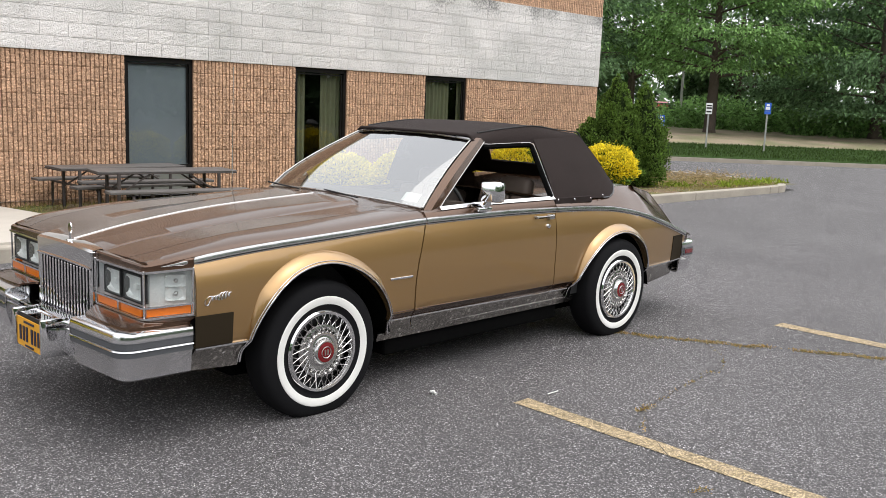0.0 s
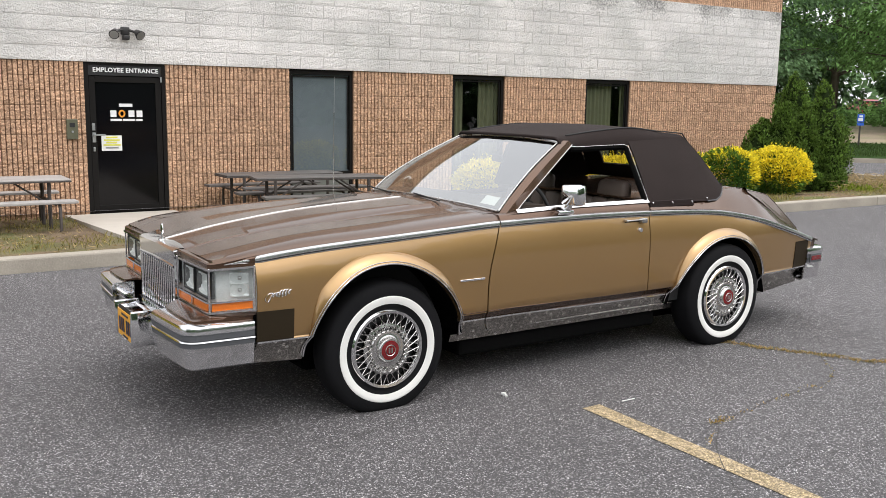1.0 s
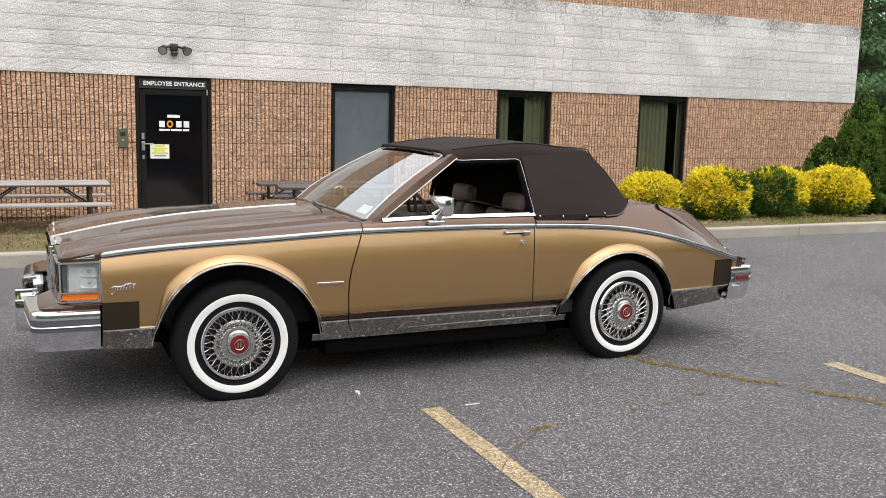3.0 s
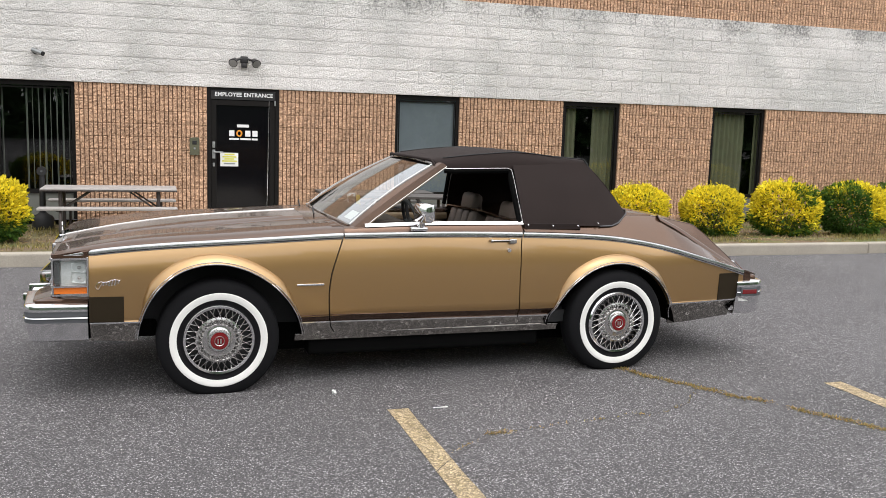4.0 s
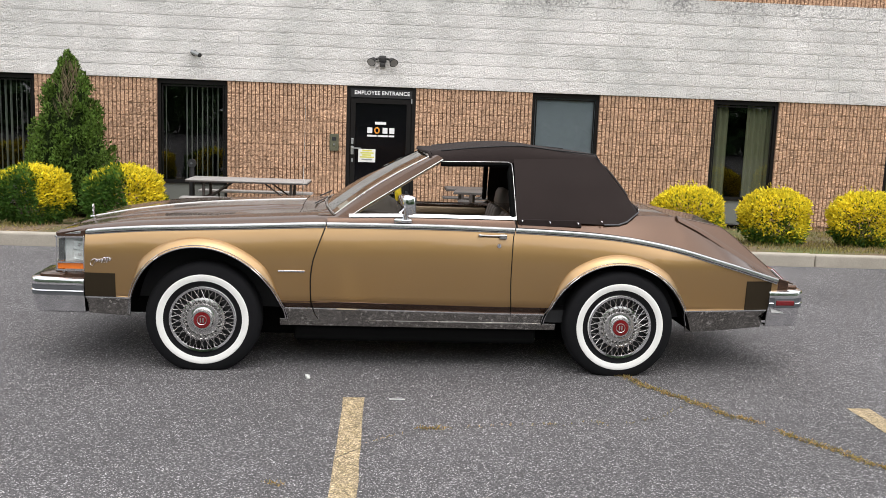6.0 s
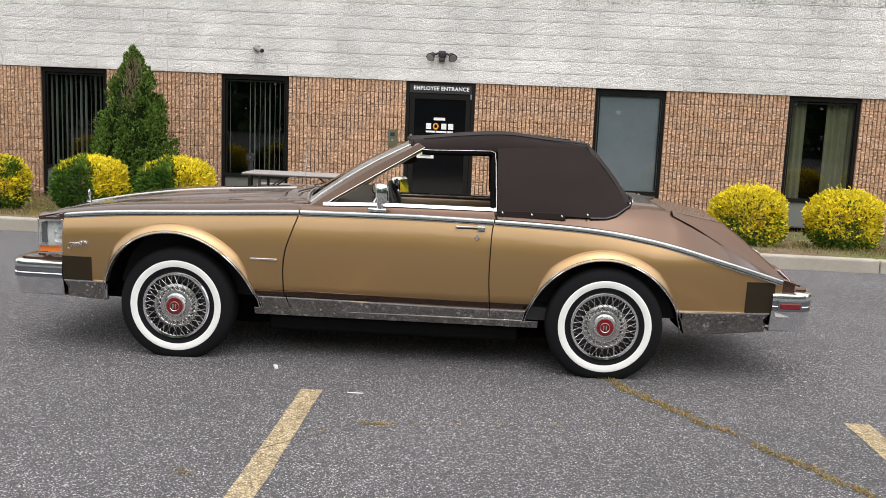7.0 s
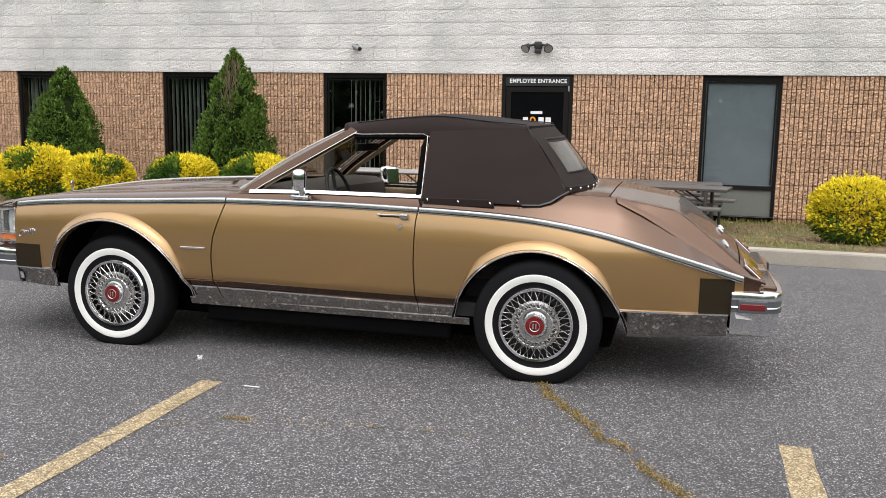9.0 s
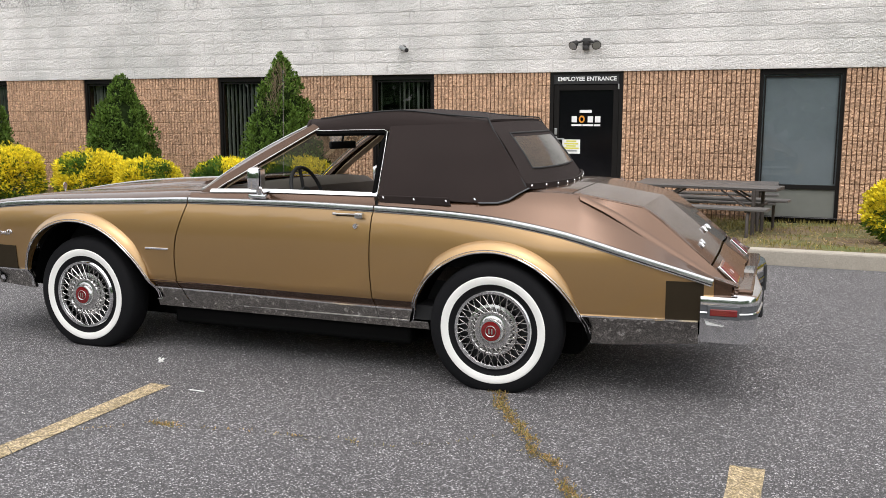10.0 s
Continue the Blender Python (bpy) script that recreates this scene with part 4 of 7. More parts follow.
for s in (-1, 1):
    bm = bmesh.new()
    rows = []
    for k in np.linspace(-0.10, 1.03, 14):
        a = Vector((0.815, 0.735, 1.018)).lerp(Vector((1.435, 0.525, 1.400)), k) + Vector((-0.012, 0, 0.016)) * math.sin(math.pi * min(max(k, 0), 1))
        b = Vector((0.905, 0.762, 1.014)).lerp(Vector((1.50, 0.552, 1.378)), k)
        q = a.lerp(b, 0.55) + Vector((-0.01, 0.018, 0.012))
        rows.append([(v.x, s * v.y, v.z) for v in (a + Vector((0.02, -0.02, -0.02)), a, q, b, b + Vector((-0.02, -0.045, -0.015)))])
    grid_faces(bm, rows, flip=s < 0)
    shell(part("windscreen_pillar", bm, BROWN, car, "brown windscreen pillar", 40), 0.01)
    bm = bmesh.new()
    sweep(bm, [(Vector((0.905, s * 0.765, 1.014)).lerp(Vector((1.50, s * 0.555, 1.378)), k)) for k in np.linspace(-0.02, 1.02, 8)], circle(0.0034, 6))
    part("pillar_trim", bm, STAINLESS, car, "", 40)
    bm = bmesh.new()
    grid_faces(bm, [[(v.x, s * v.y, v.z) for v in (Vector((0.855, 0.690, 0.985)).lerp(Vector((1.462, 0.492, 1.372)), k), Vector((0.905, 0.735, 1.000)).lerp(Vector((1.495, 0.525, 1.362)), k))] for k in np.linspace(0.0, 1.0, 8)], flip=s > 0)
    shell(part("pillar_lining", bm, TAN_TRIM, car, "tan inner lining of the windscreen pillar", 40), 0.006)
def upper_z(x, y):
    """Height of the brown fender top and hood at x, y."""
    pts = sorted((q[1], q[2]) for half in hood_row(x, 1) for q in half)
    return float(np.interp(abs(y), [q[0] for q in pts], [q[1] for q in pts]))


bm = bmesh.new()
rows = []
for y in [k * m_ for m_, ks in ((-1, (0.725, 0.68, 0.64, 0.60, 0.598, 0.5, 0.4, 0.28, 0.15)), (1, (0.0, 0.15, 0.28, 0.4, 0.5, 0.598, 0.60, 0.64, 0.68, 0.725))) for k in ks]:
    bx = float(np.interp(abs(y), (0.15, 0.40, 0.63, 0.725), (0.730, 0.752, 0.790, 0.815)))
    bz = float(np.interp(abs(y), (0.15, 0.40, 0.63, 0.725), (1.044, 1.038, 1.026, 1.018))) - 0.003
    fx = 0.579 if abs(y) < 0.599 else 0.70
    fz = upper_z(fx, y) - 0.001
    side_k = max(0.0, min(1.0, (abs(y) - 0.62) / 0.08))
    zs = [upper_z(q, y) + 0.002 for q in (fx, (fx + bx) / 2, bx + 0.01)]
    row = [(fx, y, fz), ((fx + bx) / 2, y, max((fz + bz) / 2 - 0.002, fz)), (bx + 0.01, y, max(bz, fz))]
    rows.append([(p[0], p[1], p[2] * (1 - side_k) + z * side_k) for p, z in zip(row, zs)])
grid_faces(bm, rows, flip=True)
shell(part("cowl", bm, BROWN, car, "brown cowl below the windscreen", 40), 0.01)
for s in (-1, 1):
    bm = bmesh.new()
    rows = []
    for k in np.linspace(0, 1, 8):
        x = 0.74 + 0.22 * k
        w = side_y(x, mould_z(x), False)
        inner = Vector((0.72, 0.72, 1.0)).lerp(Vector((0.95, 0.76, 1.012)), k)
        drop = max(0.0, 1 - k * 2.2)
        edge_z0 = (belt_z(x, s) - 0.008) * (1 - drop) + (mould_z(x) + 0.018) * drop
        rows.append([(x, s * (w - 0.012), edge_z0), (x, s * (w - 0.035), edge_z0 + 0.010), (inner.x, s * (inner.y - 0.05), inner.z + 0.006)])
    grid_faces(bm, rows, flip=s > 0)
    part("cowl_side", bm, BROWN, car, "", 60)
for y in (-0.33, 0.25):
    bm = bmesh.new()
    rod(bm, (0.655, y, 1.046), (0.720, y + 0.40, 1.054), 0.005, 6)
    part("wiper", bm, BLACK, car, "black wiper arm")

# cloth top
roof_z = curve((1.27, 1.420), (1.45, 1.441), (1.75, 1.482), (2.03, 1.503), (2.3, 1.474), (2.62, 1.436))
edge_y = curve((1.27, 0.44), (1.38, 0.51), (1.48, 0.545), (1.98, 0.570), (2.56, 0.528))
edge_z = curve((1.27, 1.412), (1.48, 1.392), (1.75, 1.398), (1.98, 1.405), (2.3, 1.415), (2.56, 1.425))


def roof_row(x):
    ey, ez, cz = edge_y(x), edge_z(x), roof_z(x)
    half = [(ey + 0.004, ez - 0.028), (ey + 0.002, ez - 0.004), (ey - 0.008, ez + 0.28 * (cz - ez)), (ey - 0.024, ez + 0.58 * (cz - ez)), (ey - 0.048, ez + 0.84 * (cz - ez)), (ey * 0.72, ez + 0.92 * (cz - ez)), (ey * 0.4, ez + 0.98 * (cz - ez)), (0.0, cz)]
    w = 0.003 * noise.noise((x * 5, 3, 0))
    lead = lambda y: x - 0.070 * (1 - (y / 0.5) ** 2) * max(0.0, 1 - (x - 1.38) / 0.3) * (1 if x < 1.63 else 0) + (0.06 * (1 - (y / 0.5) ** 2) * max(0.0, (x - 2.2) / 0.36) if x > 2.2 else 0)
    return [(lead(y), -y, z + w) for y, z in half] + [(lead(y), y, z + w) for y, z in half[-2::-1]]


top = part("cloth_roof", (lambda bm: (grid_faces(bm, [roof_row(x) for x in np.linspace(1.435, 2.56, 34)]), bm)[1])(bmesh.new()), CLOTH, car, "dark brown cloth convertible roof", 35)
shell(top, 0.012)
bm = bmesh.new()
sweep(bm, [Vector(p) + Vector((-0.012, 0, -0.006)) for p in roof_row(1.435)], circle(0.010, 8), up=Vector((1, 0, 0)))
part("front_roll", bm, CLOTH, top, "rolled cloth front edge", 50)
low_edge = [(1.995, 0.772, 1.022), (2.12, 0.772, 1.014), (2.26, 0.770, 1.010), (2.42, 0.765, 1.010), (2.56, 0.757, 1.006), (2.66, 0.746, 1.008), (2.73, 0.728, 1.024), (2.785, 0.702, 1.052), (2.832, 0.662, 1.080)]
for s in (-1, 1):
    bm = bmesh.new()
    rows = []
    for i, p in enumerate(low_edge):
        k = i / (len(low_edge) - 1)
        x = 1.985 + (2.56 - 1.985) * k
        a, b = Vector(p), Vector((x, edge_y(x), edge_z(x)))
        rows.append([(lambda v: (v.x, s * v.y, v.z))(a.lerp(b, j / 8) + Vector((0, 0.012 * math.sin(math.pi * j / 8) + 0.006 * noise.noise((p[0] * 4.5, j * 0.5, s * 3)) * math.sin(math.pi * j / 8), 0))) for j in range(9)])
    grid_faces(bm, rows, flip=s > 0)
    q = part("cloth_quarter", bm, CLOTH, top, "dark cloth side panel without a window", 50)
    shell(q, 0.01)
    bm = bmesh.new()
    sweep(bm, [(x, s * (y + 0.004), z) for x, y, z in low_edge[4:]], circle(0.004, 6))
    part("edge_roll", bm, GREY_RUBBER, top, "", 50)
    flap = part("snap_flap", boxed(1.99, 2.40, s * 0.764, s * 0.7785, 0.990, 1.026, 0.004), CLOTH, top)
    for x, z in ((2.02, 1.016), (2.20, 1.012), (2.385, 1.010), (2.55, 1.022)):
        bm = bmesh.new()
        bmesh.ops.create_uvsphere(bm, u_segments=10, v_segments=6, radius=0.0065, matrix=Matrix.Translation((x, s * 0.779 if x < 2.5 else s * 0.768, z)))
        part("snap", bm, CHROME, flap, "", 60)
    # seal along the side window opening
    bm = bmesh.new()
    frame_pts = [(1.50, 0.558, 1.374), (1.55, 0.562, 1.372), (1.75, 0.570, 1.378), (1.945, 0.576, 1.382), (1.970, 0.586, 1.372), (1.976, 0.62, 1.31), (1.986, 0.772, 1.03)]
    sweep(bm, [(x, s * y, z) for x, y, z in frame_pts], circle(0.0022, 6))
    part("window_trim", bm, STAINLESS, top, "bright window frame trim", 50)
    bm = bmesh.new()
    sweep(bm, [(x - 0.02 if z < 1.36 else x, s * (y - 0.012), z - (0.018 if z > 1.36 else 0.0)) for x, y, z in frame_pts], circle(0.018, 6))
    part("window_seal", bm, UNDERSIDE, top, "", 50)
    bm = bmesh.new()
    sweep(bm, [(x, s * (edge_y(x) - 0.048 + 0.040 * max(0.0, (x - 2.3) / 0.25)), edge_z(x) + 0.84 * (roof_z(x) - edge_z(x)) + 0.003 + 0.006 * max(0.0, (x - 2.3) / 0.25)) for x in np.linspace(1.5, 2.55, 20)] + [(2.56 + 0.255 * k, s * (0.528 + 0.137 * k), 1.425 - 0.34 * k) for k in (0.1, 0.3, 0.5, 0.7, 0.9, 1.0)], circle(0.005, 6))
    part("seam_piping", bm, BLACK, top, "", 50)
# rear panel with the soft window
def rear_point(u, v):
    """u across from -1 to 1, v from top 0 to bottom 1."""
    a = Vector((2.56 + 0.06 * (1 - u * u), 0.528 * u, 1.425 + 0.008 * (1 - u * u)))
    b = Vector((2.815 + 0.10 * (1 - u * u), 0.665 * u, 1.085 - 0.01 * (1 - u * u)))
    return a.lerp(b, v) + Vector((0.012, 0, 0.01)) * math.sin(math.pi * v)


us = (-1, -0.9, -0.76, -0.38, 0, 0.38, 0.76, 0.9, 1)
vs = (0, 0.1, 0.26, 0.42, 0.6, 0.75, 0.88, 1)
bm, gm = bmesh.new(), bmesh.new()
for i in range(len(us) - 1):
    for j in range(len(vs) - 1):
        inside = abs(us[i] + us[i + 1]) / 2 < 0.76 and 0.20 < (vs[j] + vs[j + 1]) / 2 < 0.8
        target = gm if inside else bm
        target.faces.new([target.verts.new(rear_point(u, v)) for u, v in ((us[i], vs[j]), (us[i], vs[j + 1]), (us[i + 1], vs[j + 1]), (us[i + 1], vs[j]))])
for b_ in (bm, gm):
    bmesh.ops.remove_doubles(b_, verts=b_.verts, dist=0.0005)
shell(part("cloth_back", bm, CLOTH, top, "dark cloth rear panel", 50), 0.008)
rw = part("rear_window", gm, SOFT_WINDOW, top, "clear plastic rear window", 60)
outward(rw).visible_shadow = False
bm = bmesh.new()
ring = [rear_point(u, 0.2) for u in np.linspace(-0.76, 0.76, 9)] + [rear_point(0.76, v) for v in (0.4, 0.6, 0.75)] + [rear_point(u, 0.75) for u in np.linspace(0.76, -0.76, 9)][1:] + [rear_point(-0.76, v) for v in (0.6, 0.4)]
sweep(bm, ring, circle(0.006, 6), closed=True, up=Vector((1, 0, 0.3)))
part("window_binding", bm, BLACK, top, "", 50)
bm = bmesh.new()
sweep(bm, [rear_point(u, 1.0) + Vector((0.004, 0, 0.0)) for u in np.linspace(-1, 1, 17)], [(-0.008, -0.012), (0.008, -0.012), (0.008, 0.02), (-0.008, 0.02)])
strip = part("rear_strip", bm, CLOTH, top, "", 50)
for u in np.linspace(-0.95, 0.95, 9):
    bm = bmesh.new()
    bmesh.ops.create_uvsphere(bm, u_segments=8, v_segments=5, radius=0.008, matrix=Matrix.Translation(rear_point(u, 1.0) + Vector((0.012, 0, 0.006))))
    part("snap", bm, CHROME, strip, "", 60)

# wheels
def lathe(bm, prof, n=64):
    """prof: (radius, depth) points, turned round the y axis."""
    rings = [[(r * math.cos(a), d, r * math.sin(a)) for r, d in prof] for a in [2 * math.pi * i / n for i in range(n)]]
    vs_ = [[bm.verts.new(p) for p in row] for row in rings]
    for i in range(n):
        a, b = vs_[i], vs_[(i + 1) % n]
        for j in range(len(prof) - 1):
            bm.faces.new((a[j], b[j], b[j + 1], a[j + 1]))
    return bm


stud_mesh = {}


def make_wheel(x, s):
    """Outer face at depth 0; the wheel goes inwards."""
    m = pose(x, s * 0.868, 0.335, 0, 0, 0 if s < 0 else 180)
    w = part("wheel", lathe(bmesh.new(), [(0.02, 0.05), (0.10, 0.05), (0.14, 0.060), (0.205, 0.065), (0.205, 0.19), (0.02, 0.19)], 32), BLACK, car, "whitewall tyre on a wire wheel cover", 40, m)
    part("tyre", lathe(bmesh.new(), [(0.205, 0.02), (0.222, 0.008), (0.250, -0.002), (0.275, -0.006), (0.300, -0.005), (0.327, -0.001), (0.346, 0.007), (0.358, 0.018), (0.365, 0.036), (0.367, 0.10), (0.364, 0.155), (0.349, 0.185), (0.30, 0.205), (0.21, 0.19)], 72), RUBBER, w, "black tyre", 50).data.transform(Matrix())
    for v in w.children[0].data.vertices:
        v.co.z = max(v.co.z, -0.335 + 0.004 * abs(v.co.x))
    part("whitewall", lathe(bmesh.new(), [(0.246, 0.004), (0.248, -0.0025), (0.262, -0.0065), (0.284, -0.0085), (0.289, -0.0075), (0.291, -0.004)], 72), WHITEWALL, w, "broad white sidewall band", 50)
    part("cover_rim", lathe(bmesh.new(), [(0.217, 0.02), (0.218, 0.004), (0.210, -0.006), (0.196, -0.004), (0.188, 0.012), (0.186, 0.03)], 64), CHROME, w, "chrome wheel cover rim", 40)
    part("hub_ring", lathe(bmesh.new(), [(0.146, 0.05), (0.146, 0.018), (0.139, 0.005), (0.127, 0.002), (0.119, 0.008), (0.112, 0.03)], 48), WIRE, w, "", 40)
    bm = bmesh.new()
    n = 26
    for i in range(n):
        for tw, r0, r1, d0, d1 in ((0.36, 0.100, 0.199, -0.004, 0.002), (-0.36, 0.100, 0.199, 0.006, 0.012)):
            a = 2 * math.pi * (i + (0.25 if tw > 0 else 0.5)) / n
            rod(bm, (r0 * math.cos(a), d0, r0 * math.sin(a)), (r1 * math.cos(a + tw), d1, r1 * math.sin(a + tw)), 0.0024, 5)
    part("wire_spokes", bm, WIRE, w, "crossed chrome wire spokes", 60)
    part("hub_cap", lathe(bmesh.new(), [(0.112, 0.03), (0.106, 0.010), (0.098, 0.002), (0.082, 0.003), (0.071, -0.002), (0.067, -0.016), (0.061, -0.024), (0.053, -0.024)], 40), WIRE, w, "bright round hub cap", 40)
    for i in range(20):
        a = 2 * math.pi * i / 20
        if "stud" not in stud_mesh:
            stud_mesh["stud"] = finish("stud", rod(bmesh.new(), (0, 0.012, 0), (0, -0.006, 0), 0.0075, 6, 0.005), STAINLESS, 40)
        ob = new("stud", stud_mesh["stud"])
        ob.parent = w
        ob.matrix_basis = pose(0.118 * math.cos(a), 0, 0.118 * math.sin(a))
    part("hub_emblem", lathe(bmesh.new(), [(0.054, -0.0235), (0.034, -0.027), (0.0005, -0.028)], 32), RED, w, "dark red enamel centre", 60)
    bm = bmesh.new()
    lathe(bm, [(0.031, -0.0270), (0.0295, -0.030), (0.027, -0.0280)], 24)
    box(bm, -0.012, -0.005, -0.031, -0.027, -0.014, 0.014)
    box(bm, 0.004, 0.011, -0.031, -0.027, -0.014, 0.014)
    part("emblem_crest", bm, STAINLESS, w, "", 60)
    return w


for x in (-0.010, 2.696):
    for s in (-1, 1):
        make_wheel(x, s)

# small side parts
for s in (-1, 1):
    sy = lambda x, z, d=0.0: s * (side_y(x, z) + d)
    bm = bmesh.new()
    box(bm, 0.464, 0.631, sy(0.55, 0.673, 0.0), sy(0.55, 0.673, 0.008), 0.667, 0.679, 0.002)
    part("fender_badge", bm, CHROME, car, "slim chrome fender badge")
    bm = bmesh.new()
    # a flourish, then a run of small slanting loops
    pts = [(-0.676 + 0.022 * math.cos(a), 0.690 + 0.020 * math.sin(a) + 0.008 * math.cos(a)) for a in np.linspace(0.2, 4.4, 16)]
    pts += [(-0.664 + 0.098 * k + 0.007 * math.sin(k * 37.7) + 0.25 * w, 0.699 + 0.012 * k + w) for k in np.linspace(0, 1, 64) for w in (0.0125 * math.cos(k * 37.7) * (0.7 if k < 0.4 or k > 0.84 else 1.35),)]
    sweep(bm, [(x, sy(x, z, 0.005), z) for x, z in pts], circle(0.0023, 5), up=Vector((0, 1, 0)))
    part("script_badge", bm, CHROME, car, "chrome handwritten script badge", 60)
    bm = bmesh.new()
    box(bm, 1.726, 1.865, sy(1.80, 0.925, 0.022), sy(1.80, 0.925, 0.032), 0.926, 0.934, 0.003)
    box(bm, 1.858, 1.906, sy(1.88, 0.925, -0.004), sy(1.88, 0.925, 0.032), 0.908, 0.938, 0.006)
    box(bm, 1.724, 1.742, sy(1.74, 0.925, -0.004), sy(1.74, 0.925, 0.030), 0.922, 0.936, 0.003)
    # thin dark strip on the door skin, painting the shade of a handle recess
    part("handle_recess", boxed(1.735, 1.87, min(sy(1.80, 0.92, -0.004), sy(1.80, 0.92, 0.002)), max(sy(1.80, 0.92, -0.004), sy(1.80, 0.92, 0.002)), 0.914, 0.922, 0.001), DARK_BROWN, car)
    part("door_handle", bm, STAINLESS, car, "chrome pull-up door handle")
    bm = bmesh.new()
    bmesh.ops.create_cone(bm, cap_ends=True, segments=16, radius1=0.018, radius2=0.013, depth=0.016, matrix=Matrix.Translation((1.858, sy(1.86, 0.864, 0.004), 0.864)) @ Matrix.Rotation(math.pi / 2 * (1 if s < 0 else -1), 4, "X"))
    part("door_lock", bm, CHROME, car, "", 40)
    # mirror
    mb = bmesh.new()
    box(mb, 1.226, 1.302, s * 0.79, s * 0.935, 1.060, 1.186, 0.022)
    mirror = part("door_mirror", mb, CHROME, car, "square chrome door mirror on a stalk", 40)
    face = part("mirror_face", boxed(1.3025, 1.306, s * 0.803, s * 0.922, 1.074, 1.172, 0.001), CHROME, mirror)
    # toed in towards the driver
    shift_ = Vector((0.0, 0.0, -0.018)) if s < 0 else Vector((-0.045, 0.03, -0.098))
    swing = Matrix.Translation(shift_) @ Matrix.Translation((1.265, s * 0.86, 0)) @ Matrix.Rotation(radians(20 if s < 0 else -30), 4, "Z") @ Matrix.Translation((-1.265, -s * 0.86, 0))
    for ob in (mirror, face):
        ob.data.transform(swing)
    bm = bmesh.new()
    box(bm, 1.185, 1.30, s * 0.772, s * 0.832, 0.992, 1.014, 0.009)
    rod(bm, (1.255, s * 0.80, 1.005), (1.27, s * 0.85, 1.075), 0.024, 10, 0.016)
    bmesh.ops.translate(bm, verts=bm.verts, vec=(0.0, 0.0, 0.0) if s < 0 else (-0.045, 0.02, -0.06))
    part("mirror_stalk", bm, CHROME, mirror, "", 40)

bm = bmesh.new()
rod(bm, (0.49, 0.765, 0.950), (0.49, 0.765, 0.985), 0.012, 10, 0.008)
rod(bm, (0.49, 0.765, 0.98), (0.50, 0.77, 1.80), 0.0028, 6, 0.0016)
part("aerial", bm, STAINLESS, car, "thin metal aerial mast", 50)
# underbody and cabin; the pans sit low and wide to deepen the shade below
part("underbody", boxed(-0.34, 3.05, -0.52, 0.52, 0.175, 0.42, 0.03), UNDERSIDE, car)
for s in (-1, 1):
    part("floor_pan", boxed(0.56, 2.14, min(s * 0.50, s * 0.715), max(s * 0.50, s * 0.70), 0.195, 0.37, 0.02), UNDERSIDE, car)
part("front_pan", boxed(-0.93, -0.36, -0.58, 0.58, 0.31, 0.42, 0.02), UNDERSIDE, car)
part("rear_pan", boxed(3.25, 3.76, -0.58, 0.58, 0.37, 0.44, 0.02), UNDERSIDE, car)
part("engine_bay", boxed(-0.66, 0.56, -0.56, 0.56, 0.38, 0.87), BLACK, car)
part("trunk_well", boxed(2.16, 3.55, -0.58, 0.58, 0.38, 0.84), BLACK, car)
part("firewall", boxed(0.55, 0.75, -0.74, 0.74, 0.40, 0.99), BLACK, car)
part("cabin_floor", boxed(0.75, 2.90, -0.76, 0.76, 0.36, 0.44), BLACK, car)
part("rear_bulkhead", boxed(2.72, 2.78, -0.62, 0.62, 0.44, 1.02), BLACK, car)
bm = bmesh.new()
rows = [[(1.25, y, 0.70), (1.245, y, 0.955), (1.235, y, 1.005), (1.18, y, 1.035), (0.98, y, 1.042), (0.80, y, 1.020)] for y in np.linspace(-0.70, 0.70, 7)]
grid_faces(bm, rows, flip=True)
dash = shell(part("dashboard", bm, DASH, car, "dark brown padded dashboard", 40), 0.02)
for y in (-0.58, -0.2, 0.2, 0.58):
    part("air_vent", boxed(1.192, 1.212, y - 0.06, y + 0.06, 0.92, 0.965, 0.004), BLACK, dash)
bm = bmesh.new()
sw = Matrix.Translation((1.335, -0.38, 0.970)) @ Matrix.Rotation(radians(-108), 4, "Y")
sweep(bm, [sw @ Vector((0.180 * math.cos(a), 0.180 * math.sin(a), 0)) for a in np.linspace(0, 2 * math.pi, 37)[:-1]], circle(0.012, 8), closed=True, up=sw.to_3x3() @ Vector((0, 0, 1)))
for a in (0, math.pi, math.pi * 1.5):
    rod(bm, sw @ Vector((0, 0, 0.03)), sw @ Vector((0.18 * math.cos(a), 0.18 * math.sin(a), 0)), 0.012, 6)
rod(bm, sw @ Vector((0, 0, 0.05)), sw @ Vector((0, 0, 0.0)), 0.06, 16)
rod(bm, sw @ Vector((0, 0, 0.25)), sw @ Vector((0, 0, 0.0)), 0.03, 10)
part("steering_wheel", bm, BLACK, car, "dark thin-rimmed steering wheel", 50)


def seat(x, y, w):
    bm = bmesh.new()
    box(bm, x - 0.50, x + 0.06, y - w / 2, y + w / 2, 0.50, 0.68, 0.05)
    st = part("seat", bm, LEATHER, car, "tan-brown leather seat with headrest", 50)
    n = max(3, int(w / 0.13))
    for i in range(n):
        yy = y - w / 2 + w * (i + 0.5) / n
        b2 = boxed(-0.07, 0.07, -w / n / 2 + 0.001, w / n / 2 - 0.001, 0.0, 0.42, 0.032)
        part("back_pleat", b2, LEATHER, st, "", 50, pose(x + 0.04, yy, 0.60, 0, 17, 0))
    if w < 0.7:
        part("headrest", boxed(-0.045, 0.045, -0.14, 0.14, 0.0, 0.15, 0.042), LEATHER, st, "", 50, pose(x + 0.165, y, 0.985, 0, 12, 0))
    return st


